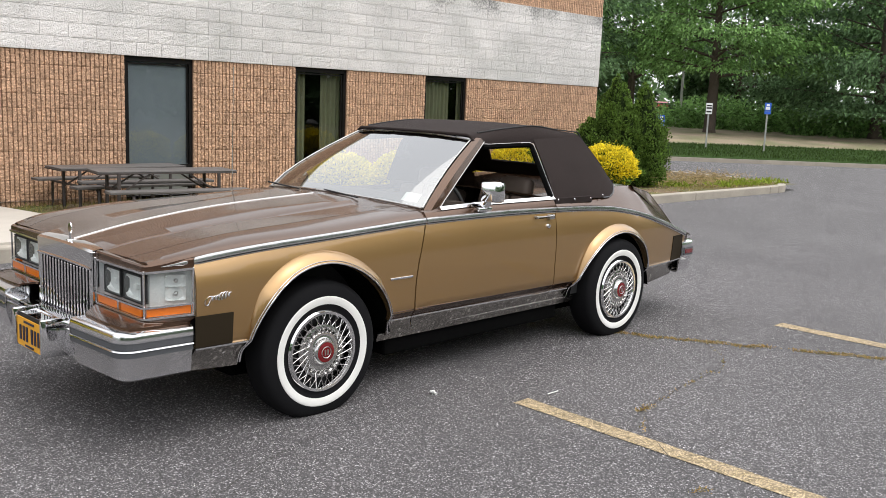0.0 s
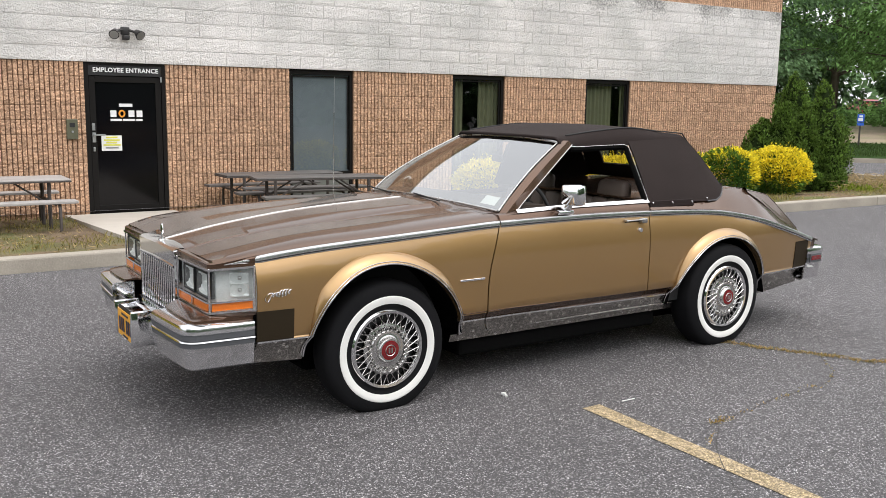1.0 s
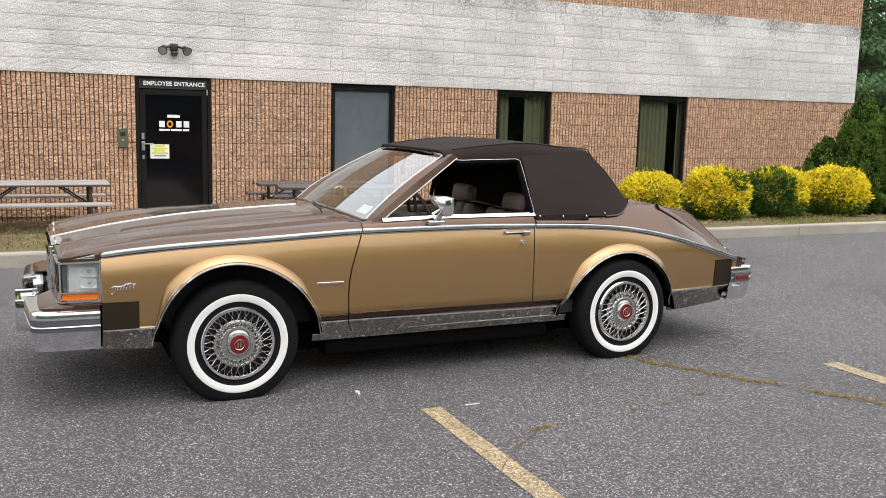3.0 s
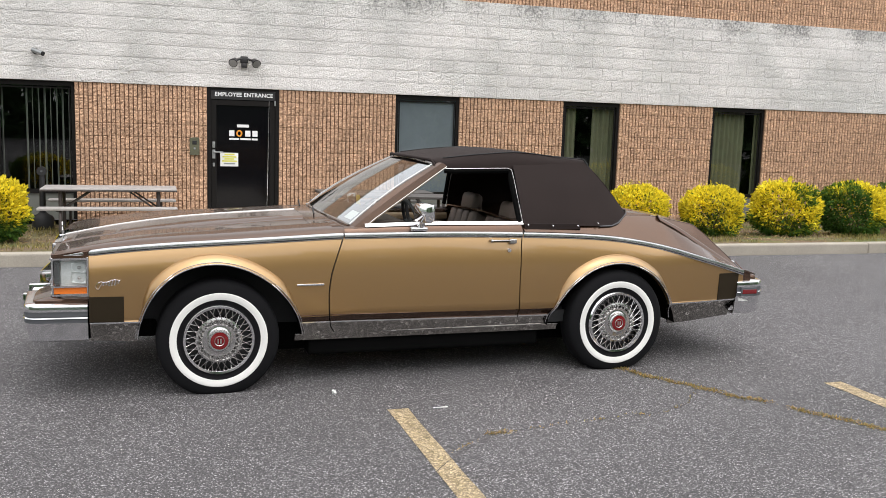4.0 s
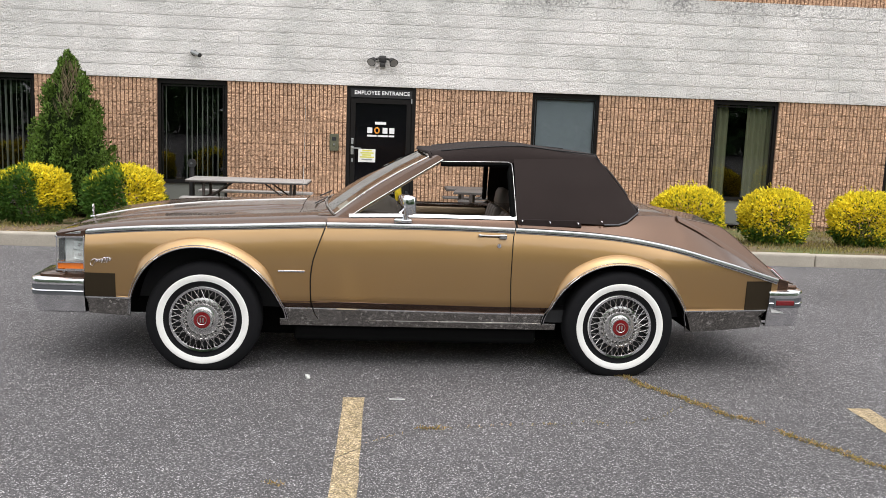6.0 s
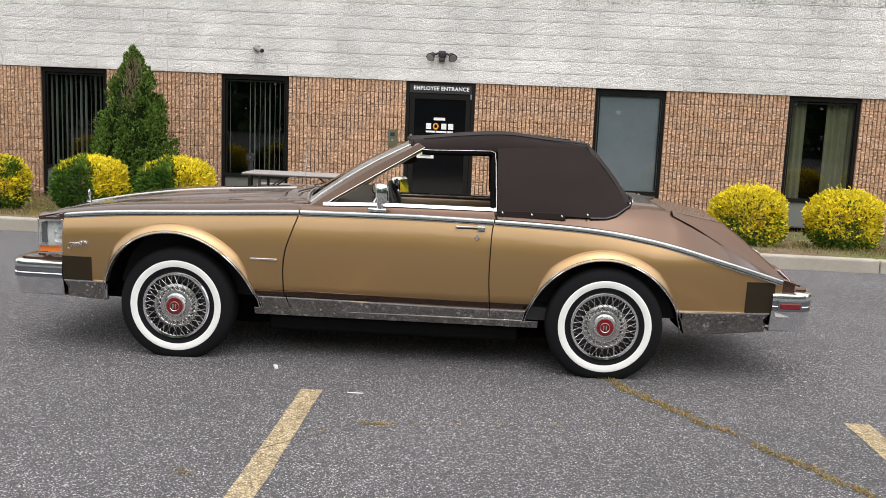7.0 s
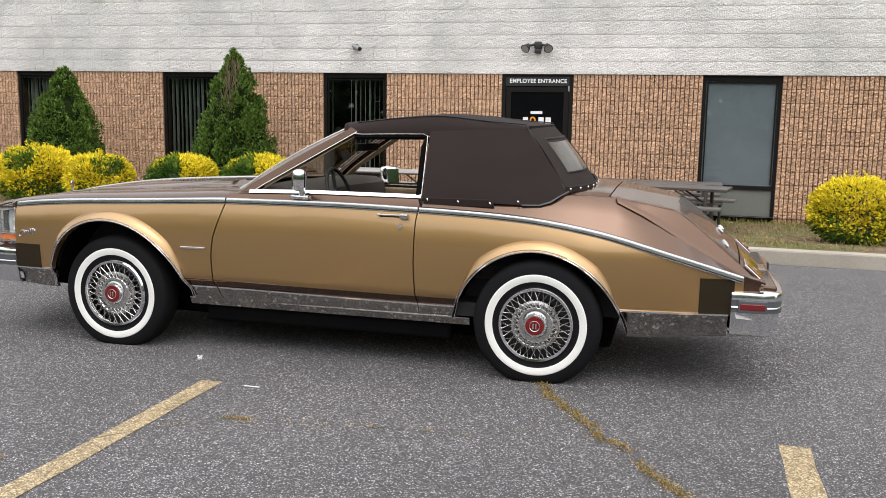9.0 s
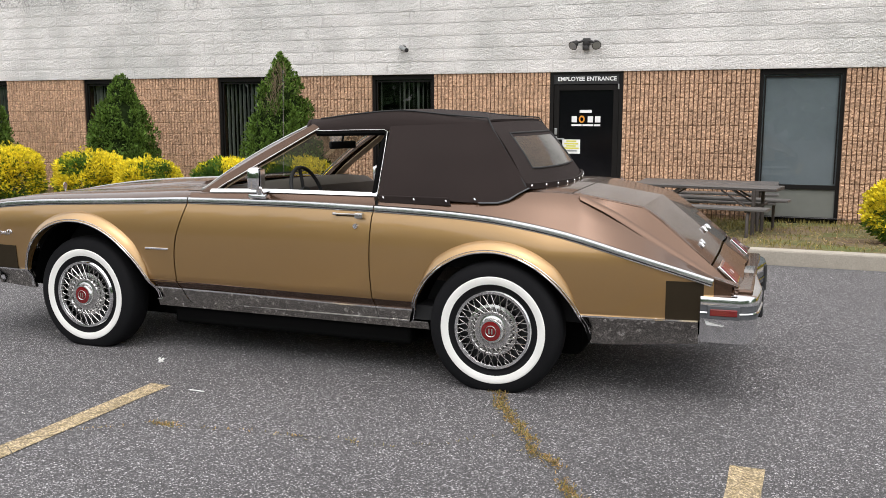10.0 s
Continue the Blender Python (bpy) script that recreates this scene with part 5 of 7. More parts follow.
seat(1.88, -0.38, 0.56)
seat(1.88, 0.38, 0.56)
seat(2.50, 0.0, 1.16)
for s in (-1, 1):
    bm = bmesh.new()
    box(bm, 0.85, 1.97, s * 0.715, s * 0.755, 0.45, 1.000 - 0.021 * (1 + s), 0.012)
    box(bm, 1.25, 1.90, s * 0.62, s * 0.70, 0.86, 0.905, 0.015)
    part("door_trim", bm, LEATHER, car, "tan-brown inner door trim", 50)
    part("door_cap", boxed(0.98, 1.96, s * 0.695, s * 0.752, 0.955 - 0.021 * (1 + s), 1.008 - 0.021 * (1 + s), 0.012), TAN_TRIM, car, "pale tan cap along the inner door top", 50)
bm = bmesh.new()
box(bm, -0.012, 0.012, -0.105, 0.105, -0.024, 0.026, 0.008)
bmesh.ops.transform(bm, matrix=pose(1.368, 0.03, 1.268, 0, 0, -22), verts=bm.verts)
rod(bm, (1.365, 0.03, 1.285), (1.40, 0.02, 1.405), 0.008)
part("cabin_mirror", bm, BLACK, car, "rear-view mirror under the header", 40)
for x in (1.75, 2.05, 2.35):
    bm = bmesh.new()
    pts = [Vector(p) for p in roof_row(x)]
    sweep(bm, [p + Vector((0, -0.02 if p.y > 0 else 0.02 if p.y < 0 else 0, -0.025)) for p in pts], circle(0.010, 6), up=Vector((1, 0, 0)))
    part("roof_bow", bm, BLACK, top)


# body stance: the sides sit a little lower and longer than drawn, most at the tail
stretch = curve((-1.2, 0.0), (-0.5, 0.002), (0.3, 0.016), (2.0, 0.018), (2.75, 0.020), (3.3, 0.027), (4.0, 0.030))
for o in car.children_recursive:
    names = [o.name.split(".")[0], o.parent.name.split(".")[0]]
    if "wheel" in names or o.data is None:
        continue
    m = o.matrix_basis if o.parent == car else o.parent.matrix_basis @ o.matrix_basis
    back = m.inverted()
    for v in o.data.vertices:
        p = m @ v.co
        k = stretch(p.x) * min(1.0, abs(p.y) / 0.55) * max(0.0, min(1.0, (1.04 - p.z) / 0.06))
        far_side = min(1.0, max(0.0, p.y) / 0.7) * min(1.0, max(0.0, (p.x - 0.55) / 0.4)) * min(1.0, max(0.0, (3.0 - p.x) / 0.4))
        low = max(0.0, min(1.0, (1.10 - p.z) / 0.06))
        v.co = back @ Vector((p.x + (p.x - 0.77) * k, p.y + 0.09 * far_side, p.z + (p.z - 1.656) * k - 0.018 * far_side * low))

# ---- windows and door ----
SHADE = material("grey_roller_shade", (0.27, 0.295, 0.34), 0.75, vary=0.12, scale=1.6, fine=4)
BLIND = material("grey_blind_slat", (0.34, 0.35, 0.32), 0.7, vary=0.08)
CURTAIN = material("olive_curtain", (0.21, 0.205, 0.125), 0.85, vary=0.1, scale=4)
DOOR_BLACK = material("black_door_film", (0.003, 0.003, 0.004), 0.12, vary=0.1, spec=0.3)
SIGN_WHITE = material("white_print", (0.75, 0.75, 0.75), 0.6, vary=0.03)
ORANGE = material("orange_print", (0.75, 0.30, 0.03), 0.6, vary=0.03)
PAPER_YELLOW = material("yellow_paper_print", (0.62, 0.60, 0.08), 0.8, vary=0.05)
ALU = material("grey_metal", (0.35, 0.36, 0.36), 0.4, 0.8, vary=0.1)
OLIVE_BOX = material("olive_enamel", (0.09, 0.09, 0.055), 0.45, vary=0.15)
GLAZE = glass("dark_office_glass", (0.62, 0.66, 0.64))


def window(k, style):
    x0 = PERIOD * k
    w = OPEN_W if k != 3 else 1.18
    z0, z1, mid = -0.03, OPEN_TOP, 0.44
    win = tagged(part("window_%d" % (k + 5), (lambda bm: (box(bm, 0.0, 0.05, 0.02, 0.10, z0, z1), box(bm, w - 0.05, w, 0.02, 0.10, z0, z1), box(bm, 0.05, w - 0.05, 0.02, 0.10, z1 - 0.075, z1), box(bm, 0.05, w - 0.05, 0.02, 0.10, mid - 0.03, mid + 0.03), box(bm, 0.05, w - 0.05, 0.02, 0.10, z0, z0 + 0.035), bm)[-1])(bmesh.new()), BRONZE, m=pose(x0, 0, 0)), "tall dark bronze framed office window", "window", "office windows", "structure")
    pm = bmesh.new()
    pm.faces.new([pm.verts.new(p) for p in ((0.05, 0.058, mid + 0.03), (w - 0.05, 0.058, mid + 0.03), (w - 0.05, 0.058, z1 - 0.075), (0.05, 0.058, z1 - 0.075))])
    g = part("pane", pm, GLAZE, win)
    g.visible_shadow = False
    part("spandrel_panel", boxed(0.05, w - 0.05, 0.05, 0.09, z0 + 0.035, mid - 0.03), PANEL_GREY, win, "grey-green metal panel")
    bm = bmesh.new()
    box(bm, 0.065, 0.085, 0.045, 0.055, mid + 0.05, z1 - 0.095)
    box(bm, w - 0.085, w - 0.065, 0.045, 0.055, mid + 0.05, z1 - 0.095)
    box(bm, 0.085, w - 0.085, 0.045, 0.055, z1 - 0.115, z1 - 0.095)
    part("glazing_bead", bm, BRONZE, win)
    if style == "shade":
        part("roller_shade", boxed(0.05, w - 0.05, 0.075, 0.08, mid + 0.03, z1 - 0.075), SHADE, win, "plain grey shade behind the glass")
    if style == "blinds":
        n = 12
        for i in range(n):
            u = i / (n - 1)
            if k == -1 and 0.02 < u < 0.28:
                continue
            x = 0.10 + (w - 0.2) * u
            part("blind_slat", boxed(-0.042, 0.042, -0.002, 0.002, 0, z1 - mid - 0.14), BLIND, win, "", None, pose(x, 0.17, mid + 0.03, 0, 0, 102 + random.uniform(-13, 13)))
    if style in ("curtains", "curtains_wide"):
        for a, b in (((0.05, 0.30), (0.58, 1.0)) if style == "curtains" else ((0.05, 0.72), (0.90, 1.0))):
            bm = bmesh.new()
            n = 60
            rows = []
            for i in range(n + 1):
                x = w * (a + (b - a) * i / n)
                rows.append([(x, 0.16 + 0.018 * math.sin(x * 62) + 0.008 * math.sin(x * 23 + 1), z) for z in (mid + 0.02, 1.2, z1 - 0.06)])
            grid_faces(bm, rows, flip=True)
            shell(part("curtain", bm, CURTAIN, win, "hanging olive curtain", 80), 0.004)
    return win


for k, style in ((-4, "blinds"), (-3, "blinds"), (-2, "blinds"), (-1, "blinds"), (1, "shade"), (2, "curtains"), (3, "curtains_wide")):
    window(k, style)


def lettering(text, size, mat, parent, at, name="lettering"):
    """Raised words in the built-in font, facing -y, centred on the point."""
    cu = bpy.data.curves.new(name, "FONT")
    cu.body, cu.size, cu.extrude, cu.align_x, cu.align_y = text, size, 0.0015, "CENTER", "CENTER"
    cu.offset, cu.space_character = 0.0022, 1.06
    tmp = bpy.data.objects.new(name, cu)
    scene.collection.objects.link(tmp)
    me = bpy.data.meshes.new_from_object(tmp.evaluated_get(bpy.context.evaluated_depsgraph_get()))
    bpy.data.objects.remove(tmp)
    me.materials.clear()
    me.materials.append(mat)
    ob = new(name, me)
    ob.parent = parent
    ob.matrix_basis = pose(*at, 90, 0, 0)
    return ob


bm = bmesh.new()
box(bm, 0.0, 0.055, -0.015, 0.12, BASE, OPEN_TOP)
box(bm, OPEN_W - 0.055, OPEN_W, -0.015, 0.12, BASE, OPEN_TOP)
box(bm, 0.055, OPEN_W - 0.055, -0.015, 0.12, OPEN_TOP - 0.04, OPEN_TOP)
entrance = tagged(part("door_1", bm, BRONZE), "black glazed entrance door in a dark bronze frame", "door", kind="structure")
part("sign_panel", boxed(0.058, OPEN_W - 0.058, -0.01, 0.05, 1.94, OPEN_TOP - 0.043, 0.003), BLACK, entrance, "black sign panel over the door")
words = lettering("EMPLOYEE ENTRANCE", 0.087, SIGN_WHITE, entrance, (0.58, -0.0135, 2.018))
bm = bmesh.new()
for a, b, c, d in ((0.06, 0.145, -0.06, 1.93), (OPEN_W - 0.145, OPEN_W - 0.06, -0.06, 1.93)):
    box(bm, a, b, 0.0, 0.05, c, d, 0.004)
box(bm, 0.145, OPEN_W - 0.145, 0.0, 0.05, 1.845, 1.93, 0.004)
box(bm, 0.145, OPEN_W - 0.145, 0.0, 0.05, -0.06, 0.075, 0.004)
leaf = part("door_leaf", bm, BRONZE, entrance, "dark bronze door leaf")
part("door_glass", boxed(0.145, OPEN_W - 0.145, 0.018, 0.03, 0.075, 1.845), DOOR_BLACK, leaf, "black glossy door glass")
bm = bmesh.new()
box(bm, 0.075, 0.125, -0.03, 0.0, 0.99, 1.13, 0.006)
box(bm, 0.078, 0.122, -0.02, 0.0, 1.16, 1.26, 0.006)
box(bm, 0.10, 0.25, -0.07, -0.05, 1.085, 1.105, 0.005)
box(bm, 0.09, 0.11, -0.06, -0.02, 1.08, 1.11, 0.004)
box(bm, 0.085, 0.115, -0.015, 0.0, 0.86, 0.92, 0.004)
part("lever_handle", bm, ALU, leaf, "grey lever handle with keypad lock")
part("door_hinge", boxed(OPEN_W - 0.075, OPEN_W - 0.052, -0.03, -0.016, 1.86, 1.94, 0.004), ALU, entrance)
part("name_bar", boxed(0.47, 0.66, 0.012, 0.017, 1.50, 1.545), SIGN_WHITE, leaf, "small white label")
for i, x in enumerate((0.345, 0.465, 0.60, 0.715)):
    if i == 1:
        bm = bmesh.new()
        sweep(bm, [(x + 0.042 + 0.036 * math.cos(a), 0.014, 1.40 + 0.044 * math.sin(a)) for a in np.linspace(0, 2 * math.pi, 20)[:-1]], circle(0.013, 6), closed=True, up=Vector((0, 1, 0)))
        part("emblem_ring", bm, ORANGE, leaf, "orange ring emblem")
    else:
        bm = bmesh.new()
        box(bm, x, x + 0.085, 0.011, 0.017, 1.352, 1.448, 0.004)
        part("emblem_mark", bm, SIGN_WHITE, leaf, "white emblem mark")
for a, b in ((0.345, 0.505), (0.52, 0.69), (0.705, 0.80)):
    part("name_bar", boxed(a, b, 0.012, 0.017, 1.295, 1.325), SIGN_WHITE, leaf)
notice = part("notice", boxed(0.205, 0.49, 0.010, 0.014, 0.865, 1.085), WHITE_STICKER, leaf, "white paper notice with yellow print")
for z, a, b, mt in ((1.06, 0.27, 0.43, PAPER_YELLOW), (1.02, 0.24, 0.46, PAPER_YELLOW), (0.985, 0.27, 0.42, PAPER_YELLOW), (0.95, 0.23, 0.47, PAPER_YELLOW), (0.91, 0.26, 0.44, ALU)):
    part("print_bar", boxed(a, b, 0.006, 0.0095, z - 0.011, z + 0.011), mt, notice)
bm = bmesh.new()
box(bm, -0.275, -0.125, -0.085, -0.02, 1.04, 1.32, 0.006)
icom = thing("intercom", (0, 0, 0), "olive metal intercom box on the tan wall", "intercom")
part("case", bm, OLIVE_BOX, icom)
part("speaker_grille", boxed(-0.235, -0.165, -0.09, -0.084, 1.21, 1.27, 0.002), BLACK, icom)
part("call_button", boxed(-0.215, -0.185, -0.093, -0.084, 1.13, 1.16, 0.004), ALU, icom)

# flood lamps and camera on the white wall
GREY_BRONZE = material("weathered_bronze_lamp", (0.028, 0.026, 0.026), 0.5, 0.2, vary=0.2)
flood = thing("flood_light", (0.575, -0.06, 2.575), "twin dark bronze flood lamps over the entrance door", "flood light")
bm = boxed(-0.06, 0.06, -0.05, 0.02, -0.055, 0.055, 0.015)
part("junction_box", bm, GREY_BRONZE, flood, smooth=40)
for s in (-1, 1):
    bm = bmesh.new()
    rod(bm, (s * 0.04, -0.04, 0.015), (s * 0.125, -0.06, -0.010), 0.018, 8)
    part("arm", bm, GREY_BRONZE, flood, smooth=40)
    m = look((s * 0.165, -0.10, -0.035), (s * 0.60, -1.2, -0.75))
    bm = bmesh.new()
    bmesh.ops.create_cone(bm, cap_ends=True, segments=20, radius1=0.072, radius2=0.035, depth=0.12)
    hd = part("lamp_head", bm, GREY_BRONZE, flood, "", 40, m)
    bm = bmesh.new()
    bmesh.ops.create_cone(bm, cap_ends=True, segments=20, radius1=0.060, radius2=0.060, depth=0.006, matrix=Matrix.Translation((0, 0, -0.062)))
    part("lamp_glass", bm, ALU, hd, "", 40)
bm = boxed(-0.045, 0.045, -0.10, 0.0, -0.13, -0.06, 0.012)
part("sensor", bm, GREY_BRONZE, flood, smooth=40)
cam_box = thing("security_camera", (-2.50, -0.05, 2.56), "small grey bullet security camera on the wall", "camera")
bm = bmesh.new()
rod(bm, (0, 0, 0), (0.0, -0.05, -0.01), 0.045, 14)
part("mount", bm, GREY_BRONZE, cam_box, smooth=40)
bm = bmesh.new()
rod(bm, (-0.03, -0.05, 0.01), (0.11, -0.15, -0.045), 0.036, 14)
part("body", bm, ALU, cam_box, smooth=40)
bm = bmesh.new()
rod(bm, (0.108, -0.149, -0.044), (0.125, -0.161, -0.051), 0.033, 14)
part("lens_hood", bm, BLACK, cam_box, smooth=40)

# ---- picnic tables ----
TABLE_TOP = material("grey_table_top", (0.36, 0.34, 0.33), 0.55, vary=0.15, scale=4)
TABLE_DARK = material("dark_brown_edge", (0.05, 0.04, 0.036), 0.6, vary=0.15)


TABLE_BROWN = material("faded_brown_table", (0.105, 0.097, 0.093), 0.5, vary=0.15, scale=4)


def picnic_table(at, rz, label, dark=False):
    t = thing("picnic_table", at, label, "picnic table", "picnic tables", rz=rz)
    mt = TABLE_BROWN if dark else TABLE_TOP
    L, H = 0.915, 0.625 if dark else 0.655
    W = 0.27 if dark else 0.36
    top_ = part("tabletop", boxed(-L, L, -W, W, H - 0.022, H, 0.008), mt, t, "flat laminate tabletop")
    part("edge_band", boxed(-L - 0.004, L + 0.004, -W - 0.004, W + 0.004, H - 0.040, H - 0.023, 0.004), TABLE_DARK, top_)
    for s in (-1, 1):
        part("bench", boxed(-L, L, s * 0.66 - 0.125, s * 0.66 + 0.125, 0.385, 0.42, 0.008), mt, t, "long bench seat")
    for sx in (-0.66, 0.66):
        for s in (-1, 1):
            bm = bmesh.new()
            rod(bm, (sx, s * 0.27, H - 0.04), (sx, s * 0.27, 0.0), 0.024, 8)
            part("leg", bm, TABLE_DARK, t, smooth=40)
            bm = bmesh.new()
            sweep(bm, [(sx + 0.04, s * 0.62, 0.385), (sx + 0.04, s * 0.72, 0.37), (sx + 0.04, s * 0.765, 0.32), (sx + 0.04, s * 0.77, 0.0)], circle(0.020, 8), up=Vector((1, 0, 0)))
            part("bench_leg", bm, TABLE_DARK, t, smooth=50)
            bm = bmesh.new()
            rod(bm, (sx - (0.40 if sx > 0 else -0.40), s * 0.24, H - 0.045), (sx, s * 0.27, 0.33), 0.012, 6)
            part("brace", bm, TABLE_DARK, t, smooth=40)
        bm = bmesh.new()
        rod(bm, (sx, -0.70, 0.375), (sx, 0.70, 0.375), 0.018, 8)
        part("cross_tube", bm, TABLE_DARK, t, smooth=40)
    return t


picnic_table((-1.42, -1.15, bed_z(-1.15) - 0.005), 0.0, "grey-topped folding picnic table beside the entrance wall")
picnic_table((2.62, -2.15, bed_z(-2.15) - 0.012), -9.0, "faded brown folding picnic table on bare soil", True)
picnic_table((2.55, -0.95, bed_z(-0.95) - 0.012), 0.0, "faded brown folding picnic table close to the wall", True)

# ---- planting ----
def leaf_cloud(rng, pts, nrm, length, width, droop=0.0, flat=None):
    """Pointed leaves at the points, turned about the given directions. Four corners each, folded along the middle."""
    n = len(pts)
    d = nrm + rng.normal(0, 0.55, (n, 3))
    d /= np.linalg.norm(d, axis=1, keepdims=True)
    r = rng.normal(0, 1 if flat is None else flat, (n, 3))
    if flat is not None:
        r[:, 2] += 1.0
    side = np.cross(d, r)
    side /= np.linalg.norm(side, axis=1, keepdims=True)
    L = (length * rng.uniform(0.65, 1.25, n))[:, None]
    W = (width * rng.uniform(0.7, 1.2, n))[:, None]
    up = np.cross(side, d)
    tip = d * L
    tip[:, 2] -= droop * L[:, 0]
    v = np.stack([pts, pts + d * L * 0.5 + side * W * 0.5 + up * W * 0.12, pts + tip, pts + d * L * 0.5 - side * W * 0.5 + up * W * 0.12], axis=1).reshape(-1, 3)
    return v, np.arange(4 * n).reshape(-1, 4)


def leaf_material(name, color, rough=0.5, vary=0.35, island=0.35, other=None):
    m = material(name, color, rough, spec=0.15, vary=vary, scale=2.5, fine=14, island=island, other=other, mix_scale=5)
    n, l = m.node_tree.nodes, m.node_tree.links
    b = n["Principled BSDF"]
    tr, mix = n.new("ShaderNodeBsdfTranslucent"), n.new("ShaderNodeMixShader")
    mix.inputs[0].default_value = 0.4
    l.new(b.inputs["Base Color"].links[0].from_socket, tr.inputs["Color"])
    l.new(b.outputs[0], mix.inputs[1])
    l.new(tr.outputs[0], mix.inputs[2])
    l.new(mix.outputs[0], n["Material Output"].inputs["Surface"])
    return m


YELLOW_LEAF = leaf_material("yellow_leaf", (0.79, 0.665, 0.045), island=0.35)
GREEN_LEAF = leaf_material("green_leaf", (0.068, 0.145, 0.026), island=0.45)
LIME_LEAF = leaf_material("lime_leaf", (0.20, 0.26, 0.03), island=0.4)
CONIFER_LEAF = leaf_material("conifer_spray", (0.108, 0.180, 0.034), island=0.8)
# green taken almost to black: the shade inside an evergreen, as colour
INNER_SHADE = material("inner_foliage_shade", (0.016, 0.026, 0.008), 0.95, spec=0.05, vary=0.5, scale=12, fine=60, bump=0.03, bump_scale=40)
CONIFER_DRY = leaf_material("dry_conifer_twig", (0.22, 0.17, 0.11), island=0.3)
TREE_LEAF = leaf_material("tree_leaf", (0.18, 0.315, 0.10), island=0.55)
TREE_LEAF_DARK = leaf_material("dark_tree_leaf", (0.122, 0.205, 0.095), island=0.6)
BARK = material("bark", (0.075, 0.058, 0.045), 0.95, vary=0.4, scale=4, fine=40, bump=0.02, bump_scale=18)
GRASS = leaf_material("thin_grass", (0.25, 0.215, 0.075), island=0.5)
STRAW = leaf_material("dry_straw", (0.36, 0.27, 0.14), island=0.4)
# the lawn's green is lowered to hold the shade under the trees
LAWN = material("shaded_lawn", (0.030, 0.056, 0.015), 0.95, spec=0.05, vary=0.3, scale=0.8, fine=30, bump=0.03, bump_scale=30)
MULCH = material("brown_mulch", (0.29, 0.23, 0.165), 0.95, vary=0.35, scale=1.2, fine=20, bump=0.03, bump_scale=14, other=(0.17, 0.165, 0.085), mix_scale=0.6)


def shrub(at, label, seed, green_side=0.0, patch=0.0, rz=0.0, scale=1.0):
    """A rounded clipped shrub: yellow outside, green low down and inside."""
    rng = np.random.default_rng(seed)
    t = thing("shrub", at, label, "shrub", "variegated shrubs", rz=rz)
    t.scale = (scale, scale, scale)
    n = 9500
    u = rng.normal(0, 1, (n, 3))
    u /= np.linalg.norm(u, axis=1, keepdims=True)
    lump = np.array([1 + 0.16 * noise.noise((a * 2.2 + seed, b * 2.2, c * 2.2)) + 0.10 * noise.noise((a * 6 + seed, b * 6, c * 6)) for a, b, c in u])
    rad = rng.uniform(0.72, 1.03, n) ** 0.6 * lump
    rad = rad / (0.35 + 0.65 * np.linalg.norm(np.stack([np.hypot(u[:, 0], u[:, 1]), u[:, 2]]), ord=4, axis=0))
    lump = lump / (0.35 + 0.65 * np.linalg.norm(np.stack([np.hypot(u[:, 0], u[:, 1]), u[:, 2]]), ord=4, axis=0))
    p = u * rad[:, None] * np.array((0.52, 0.49, 0.43)) + np.array((0, 0, 0.46))
    p[:, 2] = np.where(p[:, 2] < 0.04, 0.04 + rng.uniform(0, 0.1, n), p[:, 2])
    outward = u + np.array((0, 0, 0.45))
    outer = rad / lump > 0.86
    tone = p[:, 2] * 1.15 + 0.30 * np.array([noise.noise((a * 3.1, b * 3.1, c * 3.1 + seed)) for a, b, c in p]) + rng.normal(0, 0.10, n)
    thr = 0.36 + green_side * (0.75 * (p[:, 0] < -0.06)) + patch * (np.linalg.norm(p - np.array((0.1, -0.3, 0.75)), axis=1) < 0.26)
    yellow = outer & (tone > thr)
    lime = ~yellow & outer & (tone > thr - 0.26) & (rng.random(n) < 0.7)
    for nm, sel, mt in (("yellow_leaves", yellow, YELLOW_LEAF), ("lime_leaves", lime, LIME_LEAF), ("green_leaves", ~yellow & ~lime, GREEN_LEAF)):
        v, f = leaf_cloud(rng, p[sel], outward[sel], 0.066, 0.034)
        ob = new(nm, raw(nm, v, f, mt))
        ob.parent = t
    k = 34
    sa, sr = rng.uniform(0, 2 * math.pi, k), 0.40 * np.sqrt(rng.random(k))
    foot = np.stack([sr * np.cos(sa), sr * np.sin(sa), 0.90 - 0.75 * sr ** 1.6], axis=1)
    i = np.repeat(np.arange(k), 9)
    rise = np.tile(np.linspace(-0.05, 1, 9), k) * rng.uniform(0.04, 0.15, k)[i]
    shoot = foot[i] + np.stack([sr[i] * np.cos(sa[i]) * 0.3 * rise, sr[i] * np.sin(sa[i]) * 0.3 * rise, rise], axis=1)
    keep = (green_side == 0) | (shoot[:, 0] > -0.02)
    v, f = leaf_cloud(rng, shoot[keep], np.tile((0, 0, 0.7), (keep.sum(), 1)) + rng.normal(0, 0.6, (keep.sum(), 3)), 0.055, 0.026)
    ob = tagged(new("shoot_growth", raw("shoot_growth", v, f, YELLOW_LEAF)), kind="stuff")
    ob.parent = t
    bm = bmesh.new()
    for i in range(9):
        a = i * 2.4
        rod(bm, (0.05 * math.cos(a), 0.05 * math.sin(a), -0.02), (0.34 * math.cos(a), 0.32 * math.sin(a), 0.45), 0.012, 5, 0.004)
    part("stems", bm, BARK, t)
    return t


